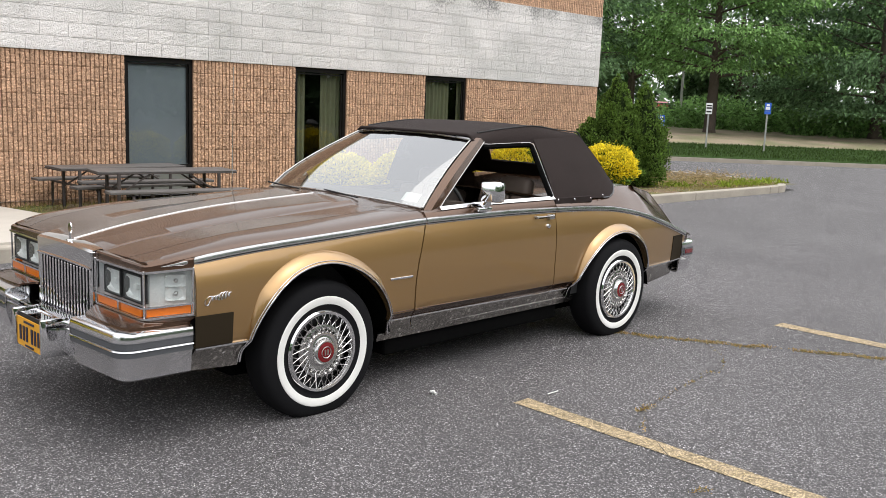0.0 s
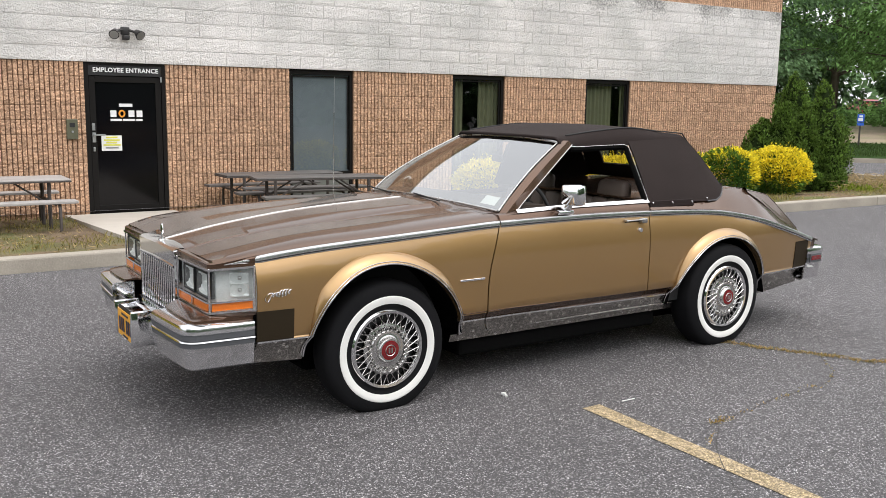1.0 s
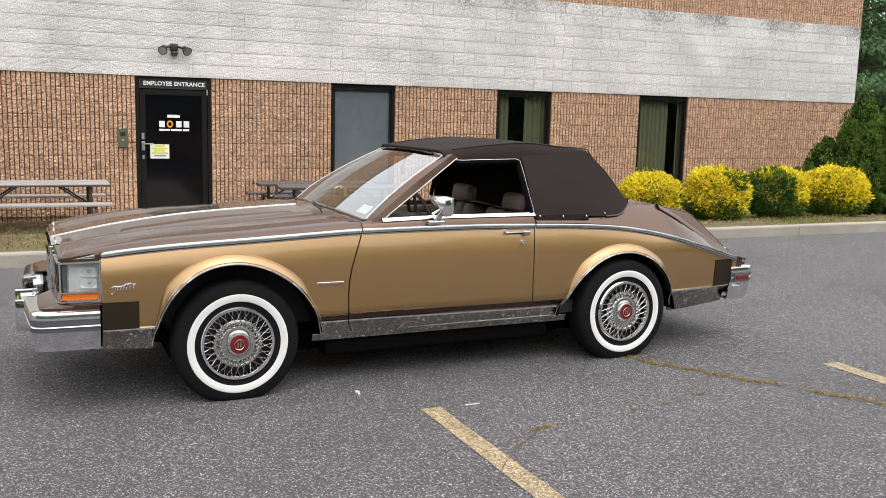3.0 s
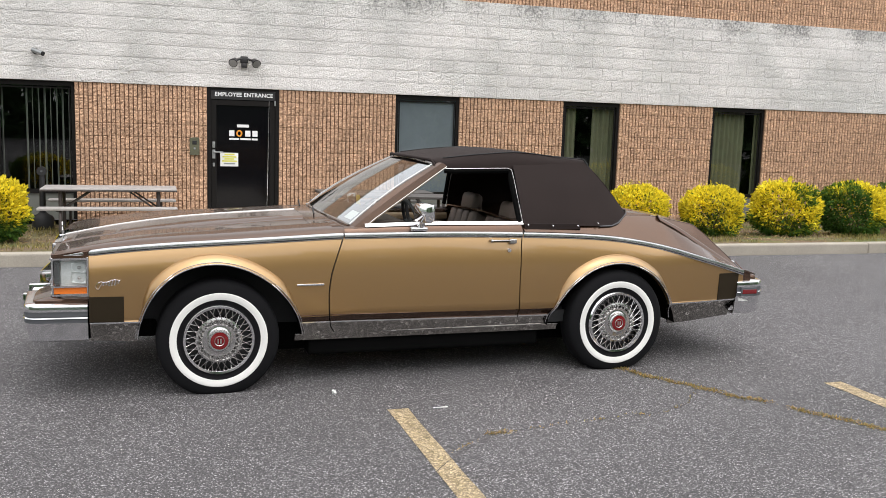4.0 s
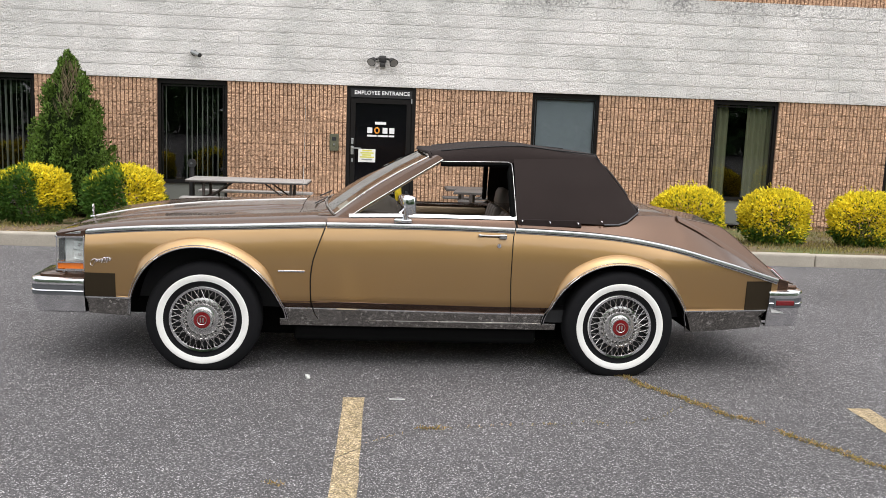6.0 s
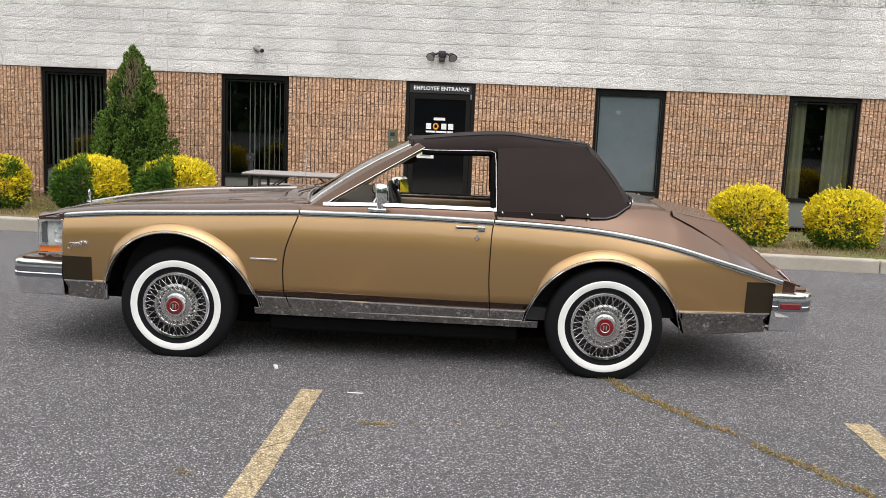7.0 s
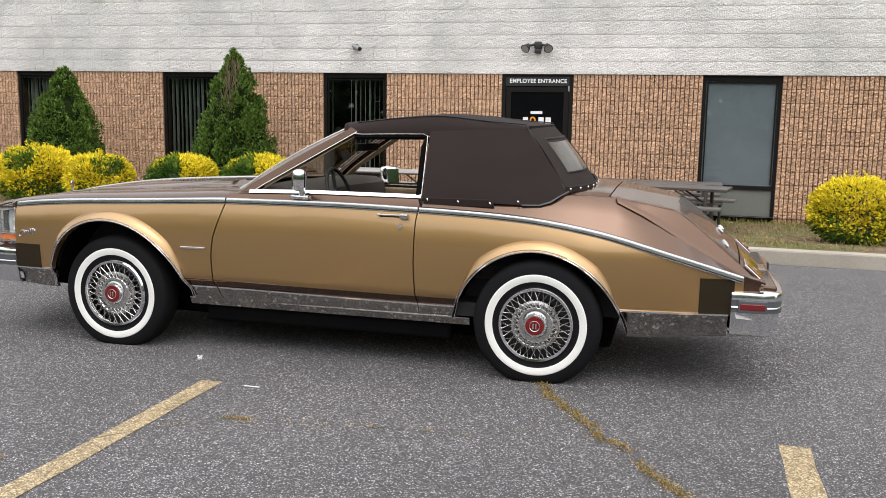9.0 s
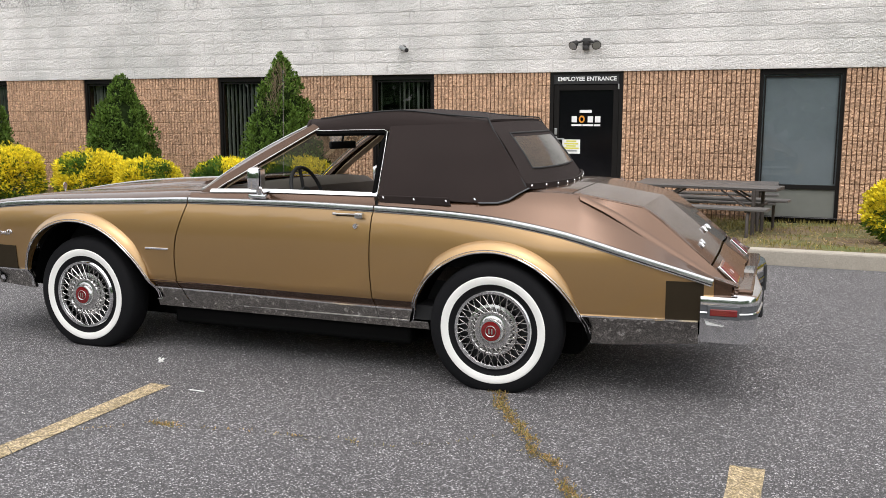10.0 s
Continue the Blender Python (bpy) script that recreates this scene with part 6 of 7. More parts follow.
Y = -2.95
s_plain = shrub((4.93, Y, bed_z(Y)), "rounded bright yellow variegated shrub in the planting bed", 11)
s_green = shrub((10.15, Y, bed_z(Y)), "rounded shrub half dark green and half yellow", 12, green_side=1.0)
s_patch = shrub((8.85, Y, bed_z(Y)), "rounded yellow shrub with a dark green patch on top", 13, patch=0.6)
for ob, x, rz, k in ((s_plain, 6.16, 40, 0.92), (s_plain, 7.48, 15, 0.92), (s_plain, 11.52, 100, 1.02), (s_green, -2.82, 24, 0.97), (s_green, -4.04, 34, 0.93), (s_patch, -5.46, 40, 0.90), (s_patch, -6.58, -15, 1.0), (s_plain, -8.3, 60, 1.05), (s_patch, -9.7, 30, 1.0), (s_plain, -11.1, 200, 1.0)):
    q = copy_thing(ob, pose(x, Y, bed_z(Y), 0, 0, rz))
    q.scale = (k, k, k * 0.92)


for ob, k in ((s_plain, 0.90), (s_green, 1.0), (s_patch, 1.0)):
    ob.scale = (k, k, k * 0.94)


def conifer(at, label, seed, height=2.45, radius=0.63, n=27000, dry=True, full=True):
    """A pointed evergreen with upright sprays on an uneven cone."""
    rng = np.random.default_rng(seed)
    t = thing("conifer", at, label, "conifer", "evergreens")
    form = (0.90, 1.02, 1.05, 0.92, 0.58, 0.27, 0.15, 0.02) if full else (0.88, 1.0, 1.0, 0.86, 0.54, 0.26, 0.12, 0.02)
    # upright plumes of sprays all over an uneven cone
    k = int(430 * height * radius / 1.25)
    ph = (1 - rng.random(k) ** 0.62) * 0.95
    pa = np.arange(k) * 2.399 + rng.uniform(-0.5, 0.5, k)
    prof = np.interp(ph, (0, 0.06, 0.2, 0.45, 0.7, 0.86, 0.93, 1.0), form)
    lump = np.array([1 + 0.30 * noise.noise((math.cos(x) * 1.6 + seed, math.sin(x) * 1.6, y * 5)) + 0.10 * noise.noise((math.cos(x) * 4 + seed, math.sin(x) * 4, y * 12)) for x, y in zip(pa, ph)])
    pr = prof * radius * lump * rng.uniform(0.76, 1.04, k)
    size = (0.030 + 0.062 * prof) * rng.uniform(0.6, 1.45, k)
    base = np.stack([pr * np.cos(pa), pr * np.sin(pa), ph * height], axis=1)
    tilt = 0.32 - 0.50 * ph
    lean = np.stack([np.cos(pa) * tilt, np.sin(pa) * tilt, np.ones(k)], axis=1)
    i = rng.integers(0, k, n)
    u = rng.random(n) ** 0.8
    girth = np.interp(u, (0, 0.3, 0.6, 1.0), (0.55, 1.0, 0.75, 0.08)) * size[i]
    w = rng.normal(0, 1, (n, 3))
    w[:, 2] *= 0.3
    w /= np.linalg.norm(w, axis=1, keepdims=True)
    p = base[i] + lean[i] * (u * size[i] * 2.6)[:, None] + w * (girth * rng.uniform(0.55, 1.0, n))[:, None]
    p[:, 2] = np.maximum(p[:, 2], 0.03)
    out = w * 0.7 + lean[i] * 0.9
    v, f = leaf_cloud(rng, p, out, 0.062, 0.026)
    ob = new("sprays", raw("sprays", v, f, CONIFER_LEAF))
    ob.parent = t
    if dry:
        k = 150
        p = np.stack([rng.uniform(-0.02, 0.20, k), -0.20 - rng.uniform(0, 0.12, k), height * rng.uniform(0.58, 0.88, k)], axis=1)
        p[:, 1] *= (1.04 - p[:, 2] / height) * 3.7
        v, f = leaf_cloud(rng, p, np.tile((0, -0.1, 1.6), (k, 1)), 0.24, 0.011)
        ob = tagged(new("dry_growth", raw("dry_growth", v, f, CONIFER_DRY)), kind="stuff")
        ob.parent = t
    # inner shell, near-black so that its colour gives the shade between sprays
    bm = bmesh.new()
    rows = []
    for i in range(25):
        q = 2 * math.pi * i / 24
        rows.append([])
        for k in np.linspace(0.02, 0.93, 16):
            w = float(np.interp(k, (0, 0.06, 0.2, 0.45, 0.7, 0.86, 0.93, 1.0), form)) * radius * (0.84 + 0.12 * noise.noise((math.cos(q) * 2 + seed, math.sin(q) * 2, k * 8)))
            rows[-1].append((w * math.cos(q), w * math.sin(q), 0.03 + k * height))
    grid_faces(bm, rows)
    part("inner_growth", bm, INNER_SHADE, t, "near-black inner shell standing in for shade among the foliage", 60)
    bm = bmesh.new()
    rod(bm, (0, 0, -0.03), (0, 0, height * 0.85), 0.06, 8, 0.015)
    part("trunk", bm, BARK, t, smooth=50)
    return t


conifer((-4.10, -1.30, bed_z(-1.3)), "tall pointed evergreen with bare dry twigs near the tip", 21, 2.50, 0.54)
c2 = conifer((-7.20, -1.45, bed_z(-1.45)), "tall pointed evergreen against the tan wall", 22, 2.22, 0.50, dry=False)
copy_thing(c2, pose(-10.5, -1.40, bed_z(-1.4), 0, 0, 120))
for x, y, h, r, sd in ((12.45, -1.80, 1.42, 0.42, 31), (13.38, -1.78, 2.43, 0.50, 32), (12.85, -2.0, 1.80, 0.44, 33), (13.12, -2.66, 2.14, 0.46, 34), (12.62, -2.62, 1.66, 0.34, 35)):
    conifer((x, y, bed_z(y)), "dense green evergreen in a clump at the building corner", sd, h, r * 1.05, 16000, False, False)


def scatter(name, label, cat, rng, p, mat, length, width, up=1.5):
    v, f = leaf_cloud(rng, p, np.tile((0, 0, up), (len(p), 1)), length, width, 0.15)
    return tagged(new(name, raw(name, v, f, mat)), label, cat, kind="stuff")


rng = np.random.default_rng(5)
n = 46000
gx_, gy_ = rng.uniform(-14, 16.4, n), rng.uniform(-4.45, -0.08, n)
dens = np.array([noise.noise((x * 0.55, y * 0.8, 7)) for x, y in zip(gx_, gy_)]) + 0.25 * (gy_ > -1.6) + 0.16 * (gy_ < -3.4) - 0.02
keep = (dens > rng.uniform(-0.15, 0.45, n)) & ~((gx_ > -0.38) & (gx_ < 1.23))
P = np.stack([gx_, gy_, np.array([bed_z(y) for y in gy_]) + 0.005], axis=1)
# coarse weeds on the rounded end of the bed
wx, wy = rng.uniform(13.0, 16.45, 2600), rng.uniform(-4.45, -2.2, 2600)
thick = np.array([noise.noise((x * 1.4, y * 1.4, 3)) for x, y in zip(wx, wy)]) > rng.uniform(-0.25, 0.5, 2600)
W = np.stack([wx, wy, np.array([bed_z(y) for y in wy]) + 0.02], axis=1)[thick]
scatter("weeds", "coarse green weeds on the rounded end of the bed", "weeds", rng, W, LIME_LEAF, 0.16, 0.035, 0.9)
scatter("grass", "thin patchy grass in the planting bed", "grass", rng, P[keep], GRASS, 0.085, 0.010)
sel = ~keep & (rng.random(n) < 0.42) & ~((gx_ > -0.38) & (gx_ < 1.23))
v, f = leaf_cloud(rng, P[sel] + np.array((0, 0, 0.008)), np.stack([rng.normal(0, 1, sel.sum()), rng.normal(0, 1, sel.sum()), np.full(sel.sum(), 0.12)], axis=1), 0.075, 0.012)
tagged(new("leaf_litter", raw("leaf_litter", v, f, STRAW)), "dry straw and leaf litter on the soil", "leaf litter", kind="stuff")
# cut twigs near the bed's rounded end
n = 1500
P = np.stack([rng.normal(14.6, 0.8, n), rng.normal(-3.1, 0.55, n), rng.uniform(0.08, 0.30, n)], axis=1)
v, f = leaf_cloud(rng, P, np.stack([rng.normal(0, 1, n), rng.normal(0, 1, n), rng.normal(0, 0.4, n)], axis=1), 0.20, 0.014)
tagged(new("dry_brush", raw("dry_brush", v, f, STRAW)), "heap of dry cut twigs in the bed", "brush", kind="stuff")

# weeds in the asphalt cracks
def crack_line(pts, width, n, seed, mats, jitter=0.05):
    rg = np.random.default_rng(seed)
    pts = np.array(pts, float)
    seg = np.linalg.norm(np.diff(pts, axis=0), axis=1)
    t_ = np.concatenate([[0], np.cumsum(seg)]) / seg.sum()
    u = rg.random(n)
    x, y = np.interp(u, t_, pts[:, 0]), np.interp(u, t_, pts[:, 1])
    wob = np.array([noise.noise((a * 14, seed, 0)) for a in u]) * jitter
    p = np.stack([x + wob + rg.normal(0, width, n), y + wob + rg.normal(0, width, n), np.full(n, 0.003)], axis=1)
    dn = np.array([noise.noise((a * 9, seed + 3, 0)) for a in u])
    for nm, lab, cond, mt in mats:
        k = cond(dn, rg.random(n))
        vv, ff = leaf_cloud(rg, p[k], np.tile((0, 0, 0.7), (k.sum(), 1)) + rg.normal(0, 0.5, (k.sum(), 3)) * np.array((1, 1, 0.2)), 0.019, 0.005)
        tagged(new(nm, raw(nm, vv, ff, mt)), lab, "weeds", kind="stuff")


DRY_MOSS = leaf_material("dry_moss", (0.42, 0.27, 0.10), island=0.5)
weed_mats = [("crack_weeds", "yellow-brown dry weeds in an asphalt crack", lambda d, r: (d > -0.55) & (r < 0.5), DRY_MOSS), ("crack_moss", "green moss and weeds in an asphalt crack", lambda d, r: (d > -0.2) & (r >= 0.5), GRASS)]
main_crack = [(2.30, -9.60), (2.38, -9.74), (2.52, -10.02), (2.70, -10.32), (2.88, -10.52), (2.98, -10.76), (3.06, -10.88), (3.22, -11.10), (3.5, -11.6)]
crack_line(main_crack, 0.018, 2600, 3, weed_mats, 0.05)
crack_line([(2.60, -10.16), (2.35, -10.45), (2.12, -10.57), (1.6, -10.62), (1.0, -10.70), (0.62, -10.95)], 0.008, 130, 4, weed_mats, 0.05)
crack_line([(0.94, -10.69), (1.05, -10.72)], 0.015, 30, 6, weed_mats, 0.02)
CRACK = material("crack_dirt", (0.05, 0.047, 0.043), 0.95, vary=0.3)
GRIT = material("light_grit", (0.55, 0.53, 0.49), 0.8, vary=0.2, island=0.35)


def crack_strip(pts, w, seed, name="asphalt_crack", h=0.0025):
    bm = bmesh.new()
    rows = []
    for a, b in zip(pts, pts[1:]):
        for k in np.linspace(0, 1, 10)[:-1]:
            x, y = a[0] + (b[0] - a[0]) * k, a[1] + (b[1] - a[1]) * k
            d = 0.035 * noise.noise((x * 7, y * 7, seed))
            ww = w * (0.35 + 0.9 * abs(noise.noise((x * 5, y * 5, seed + 5))))
            rows.append([(x + d, y - ww + d, h), (x + d, y + ww + d, h)])
    grid_faces(bm, rows)
    return tagged(part(name, bm, CRACK), "thin dark crack in the asphalt", "crack", "asphalt cracks", "structure")


crack_strip(main_crack, 0.006, 1)
crack_strip([(2.60, -10.16), (2.35, -10.45), (2.12, -10.57), (1.6, -10.62), (1.0, -10.70), (0.66, -10.98), (0.50, -11.17), (0.28, -11.47)], 0.004, 2, h=0.0055)
crack_strip([(0.50, -11.20), (0.66, -11.28), (0.93, -11.26), (1.4, -11.32), (2.0, -11.2)], 0.0035, 7, h=0.0055)
crack_line([(0.22, -11.46), (0.30, -11.49)], 0.012, 50, 9, weed_mats, 0.01)
crack_line([(0.93, -10.72), (1.07, -10.70)], 0.014, 90, 10, weed_mats, 0.01)
crack_strip([(-3.2, -10.9), (-2.4, -10.55), (-1.6, -10.30), (-0.9, -9.98), (-0.3, -9.80), (0.3, -9.70)], 0.0035, 3)
crack_strip([(2.95, -10.35), (3.25, -10.5), (3.5, -10.85), (4.2, -11.1)], 0.0025, 4)
crack_strip([(4.3, -6.3), (6.0, -6.5), (8.5, -6.6), (12, -7.4)], 0.005, 5)
crack_strip([(-6.5, -7.6), (-4.2, -7.2), (-2.3, -7.4), (-0.5, -6.9)], 0.004, 6)
rg = np.random.default_rng(8)
n = 12500
P = np.stack([rg.uniform(-4.5, 6.0, n), rg.uniform(-14.2, -8.6, n), np.full(n, 0.0012)], axis=1)
# a scuffed pale patch
P[:330, 0], P[:330, 1] = rg.normal(-1.19, 0.085, 330), rg.normal(-11.23, 0.034, 330)
d = np.stack([rg.normal(0, 1, n), rg.normal(0, 1, n), np.zeros(n)], axis=1)
d /= np.linalg.norm(d, axis=1, keepdims=True)
sz = rg.uniform(0.0012, 0.0036, n)[:, None]
e = np.stack([-d[:, 1], d[:, 0], d[:, 2]], axis=1)
lift = np.array((0, 0, 1.0))
v = np.stack([P - d * sz, P - e * sz * 0.8, P + d * sz, P + e * sz * 0.7, P + lift * sz * 0.7], axis=1).reshape(-1, 3)
k = np.arange(n)[:, None] * 5
f = np.concatenate([k + np.array((0, 1, 4)), k + np.array((1, 2, 4)), k + np.array((2, 3, 4)), k + np.array((3, 0, 4))])
tagged(new("grit", raw("grit", v, f, GRIT)), "pale aggregate chips on the asphalt", "grit", kind="stuff")
tagged(part("litter_stick", boxed(0.775, 0.868, -10.212, -10.206, 0.002, 0.007, 0.001), WHITE_STICKER), "thin white plastic stick lying on the asphalt", "litter")
bm = bmesh.new()
for i in range(4):
    a = i * 1.7
    bmesh.ops.create_cone(bm, cap_ends=True, segments=5, radius1=0.009, radius2=0.002, depth=0.028, matrix=Matrix.Translation((0.259 + 0.008 * math.cos(a), -9.80 + 0.008 * math.sin(a), 0.010)) @ Matrix.Rotation(a, 4, "X"))
tagged(part("litter_scrap", bm, WHITE_STICKER), "crumpled white paper scrap on the asphalt", "litter")

# ---- far side of the road ----
bm = bmesh.new()
near = [(14.0, 26.0), (19.0, 9.0), (23.0, 3.2), (28.8, -2.05), (38.0, -10.5), (60.0, -28.0)]
rows = []
for x, y in near:
    rows.append([(x, y, 0.0), (x + 0.02, y + 0.02, 0.14), (x + 0.15, y + 0.13, 0.15), (x + 4.0, y + 3.4, 0.20), (x + 9.5, y + 7.9, 0.25)])
grid_faces(bm, rows, flip=True)
tagged(part("lawn", bm, LAWN, smooth=60), "mown lawn strip beyond the road, coloured dark for the shade", "lawn", kind="structure")
bm = bmesh.new()
sweep(bm, [(x - 0.05, y - 0.04, 0.06) for x, y in near], [(-0.06, -0.1), (0.06, -0.1), (0.06, 0.07), (-0.06, 0.07)])
tagged(part("kerb_far", bm, CONCRETE), "concrete kerb along the far lawn", "kerb", kind="structure")
bm = bmesh.new()
rows = [[(x + a, y + b, z + 0.12 * noise.noise((x * 0.3, y * 0.3, a))) for a, b, z in ((7.4, 6.2, 0.22), (10, 8.4, 0.44), (16, 13.5, 0.72), (24, 20, 0.85), (70, 60, 0.9))] for x, y in near]
grid_faces(bm, rows, flip=True)
tagged(part("mulch_bank", bm, MULCH, smooth=60), "brown mulched bank under the trees", "bank", kind="structure")


# grass blades over the lawn
rg = np.random.default_rng(47)
n = 20000
u = rg.uniform(0.30, 0.86, n) * (len(near) - 1)
k = u.astype(int)
A, B = np.array(near)[k], np.array(near)[k + 1]
base = A + (B - A) * (u - k)[:, None]
w = rg.uniform(0.03, 1.0, n)[:, None]
P = np.concatenate([base + w * np.array((7.5, 6.3)), 0.14 + 0.08 * w], axis=1)
# blades darkened in colour too, to match the shaded lawn
LAWN_BLADE = leaf_material("shaded_lawn_blade", (0.050, 0.085, 0.022), island=0.5)
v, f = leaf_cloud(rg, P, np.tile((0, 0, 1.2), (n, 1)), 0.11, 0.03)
tagged(new("lawn_grass", raw("lawn_grass", v, f, LAWN_BLADE)), "short lawn grass, its green darkened for the shade", "grass", kind="stuff")


def tree(at, label, seed, height, crown_r, crown_z, n, mat, leaf=0.26, trunk=0.32, rz=0.0):
    """Tapered trunk with limbs, and layered boughs of many small leaves with gaps between them."""
    rg = np.random.default_rng(seed)
    t = thing("tree", at, label, "tree", "trees beyond the road", rz=rz)
    bm = bmesh.new()
    rod(bm, (0, 0, -0.3), (0, 0, 0.4), trunk * 1.5, 10, trunk * 1.05)
    rod(bm, (0, 0, 0.4), (0.1, 0, crown_z * 0.8), trunk * 1.05, 10, trunk * 0.8)
    rod(bm, (0.1, 0, crown_z * 0.8), (0.0, 0.1, height * 0.92), trunk * 0.8, 10, 0.05)
    P, D, k = [], [], 84
    per = n // k
    for i in range(k):
        h = (i + rg.uniform(0, 1)) / k
        a = i * 2.399 + rg.uniform(-0.5, 0.5)
        reach = crown_r * float(np.interp(h, (0, 0.15, 0.45, 0.75, 1), (0.86, 1.0, 0.95, 0.68, 0.22))) * rg.uniform(0.72, 1.12)
        z0 = crown_z + (height - crown_z) * h * 0.92
        tip = Vector((math.cos(a) * reach, math.sin(a) * reach, z0 + reach * rg.uniform(-0.30, 0.12)))
        root = Vector((0, 0, max(z0 - reach * 0.25, crown_z * 0.7)))
        if i % 2 == 0:
            rod(bm, root, root.lerp(tip, 0.85), 0.075 * (1.15 - h), 6, 0.015)
        # a bough: a drooping fan of sprays, thicker towards its tip
        u = rg.uniform(0.18, 1.0, per) ** 0.7
        w = rg.normal(0, 1, per) * (0.10 + 0.22 * u * (1.15 - u)) * reach
        ax = np.array(tip - root)
        c = np.array(root) + ax * u[:, None]
        lat = np.array((-math.sin(a), math.cos(a), 0.0))
        c += lat * w[:, None]
        clump = np.array([noise.noise((x * 0.9, y * 0.9, seed + i)) for x, y in zip(u * reach, w)])
        c[:, 2] += rg.normal(0, 0.16, per) + clump * 0.55 - 0.10 * (w ** 2) / max(reach, 1) - 0.5 * u ** 3
        keep = rg.random(per) < 0.58 + clump * 1.5
        P.append(c[keep])
        D.append((np.array((math.cos(a), math.sin(a), -0.25)) + lat * np.sign(w)[:, None] * 0.7)[keep])
    part("trunk", bm, BARK, t, "dark branching trunk", 50)
    v, f = leaf_cloud(rg, np.concatenate(P), np.concatenate(D), leaf, leaf * 0.62, 0.35, 0.55)
    ob = new("crown", raw("crown", v, f, mat))
    ob.parent = t
    return t


tree((40.6, 11.2, 0.35), "broad light green deciduous tree with a dark trunk", 41, 13.0, 5.8, 4.3, 52000, TREE_LEAF, 0.21, 0.30)
tree((47.2, 5.2, 0.6), "large dark green maple with low hanging boughs", 42, 14, 7.2, 1.9, 80000, TREE_LEAF_DARK, 0.22, 0.30)
tree((34.5, 17.5, 0.4), "dark green tree behind the building corner", 43, 13, 5.4, 3.0, 44000, TREE_LEAF_DARK, 0.22)
f1 = tree((52.0, 24.0, 0.6), "green tree in the wood beyond the bank", 44, 14, 6.0, 4.2, 12000, TREE_LEAF, 0.40)
f2 = tree((60.0, 20.0, 0.6), "dark green tree in the wood beyond the bank", 45, 15, 7.0, 3.6, 15000, TREE_LEAF_DARK, 0.42)
for ob, x, y, rz, k in ((f2, 47, 33, 210, 1.1), (f1, 64, 9, 30, 1.1), (f2, 72, -2, 110, 1.2), (f2, 40, 40, 10, 1.1), (f1, 56, 44, 300, 1.3), (f2, 78, 12, 190, 1.3), (f1, 33, 27, 80, 1.0), (f2, 56, -9, 160, 0.9), (f2, 58, 1, 60, 1.0)):
    q = copy_thing(ob, pose(x, y, 0.6, 0, 0, rz))
    q.scale = (k, k, k)
f3 = tree((53.0, 27.5, 0.6), "low dark understory tree beyond the bank", 47, 6.2, 4.2, 0.9, 9000, TREE_LEAF_DARK, 0.40, 0.14)
for x, y, rz, k in ((58.5, 22.0, 70, 0.8), (47.5, 31.0, 200, 1.0), (64.0, 17.0, 140, 0.8)):
    q = copy_thing(f3, pose(x, y, 0.6, 0, 0, rz))
    q.scale = (k, k, k)
# undergrowth along the top of the bank
rg = np.random.default_rng(46)
P, D = [], []
for i in range(150):
    d, u = rg.uniform(53, 63), rg.uniform(0, 1)
    a = radians(8.5 + 32 * u)
    if u > 0.72 and rg.random() < 0.5:
        continue
    c = np.array((-3.2 + d * math.cos(a), -13.3 + d * math.sin(a), 0.6))
    r = rg.uniform(0.6, 1.4) * (0.7 if u > 0.72 else 1.0)
    q = rg.normal(0, 1, (330, 3))
    q /= np.linalg.norm(q, axis=1, keepdims=True)
    P.append(c + q * r * np.array((1.2, 1.2, 0.95)) * rg.uniform(0.6, 1.0, (330, 1)) + np.array((0, 0, r * 0.6)))
    D.append(q + np.array((0, 0, 0.2)))
v, f = leaf_cloud(rg, np.concatenate(P), np.concatenate(D), 0.26, 0.16, 0.3, 0.7)
tagged(new("undergrowth", raw("undergrowth", v, f, TREE_LEAF)), "green undergrowth along the bank", "undergrowth", kind="stuff")

# signs and a pole on the lawn
GALV = material("galvanised_post", (0.38, 0.38, 0.37), 0.5, 0.6, vary=0.15)
SIGN_BLUE = material("blue_sign", (0.03, 0.12, 0.55), 0.5, vary=0.05)


def road_sign(at, label, h, plate, two=False, post=None):
    t = thing("road_sign", at, label, "sign", "parking signs", rz=-42)
    bm = bmesh.new()
    box(bm, -0.03, 0.03, -0.02, 0.02, -0.2, h, 0.006)
    part("post", bm, post or GALV, t)
    b = part("sign_plate", boxed(-0.125, 0.125, -0.032, -0.022, h - (0.30 if two else 0.42), h, 0.004), plate, t)
    mk = SIGN_WHITE if plate is SIGN_BLUE else BLACK
    for a, c, z0, z1 in ((-0.06, 0.06, h - 0.12, h - 0.05), (-0.09, 0.07, h - 0.26, h - 0.15)) if plate is SIGN_BLUE else ((-0.1, 0.1, h - 0.12, h - 0.07), (-0.11, 0.11, h - 0.22, h - 0.16), (-0.1, 0.1, h - 0.36, h - 0.30)):
        part("print_bar", boxed(a, c, -0.036, -0.0325, z0, z1), mk, b)
    if two:
        part("lower_plate", boxed(-0.125, 0.125, -0.032, -0.022, h - 0.43, h - 0.32, 0.004), plate, t)
    return t


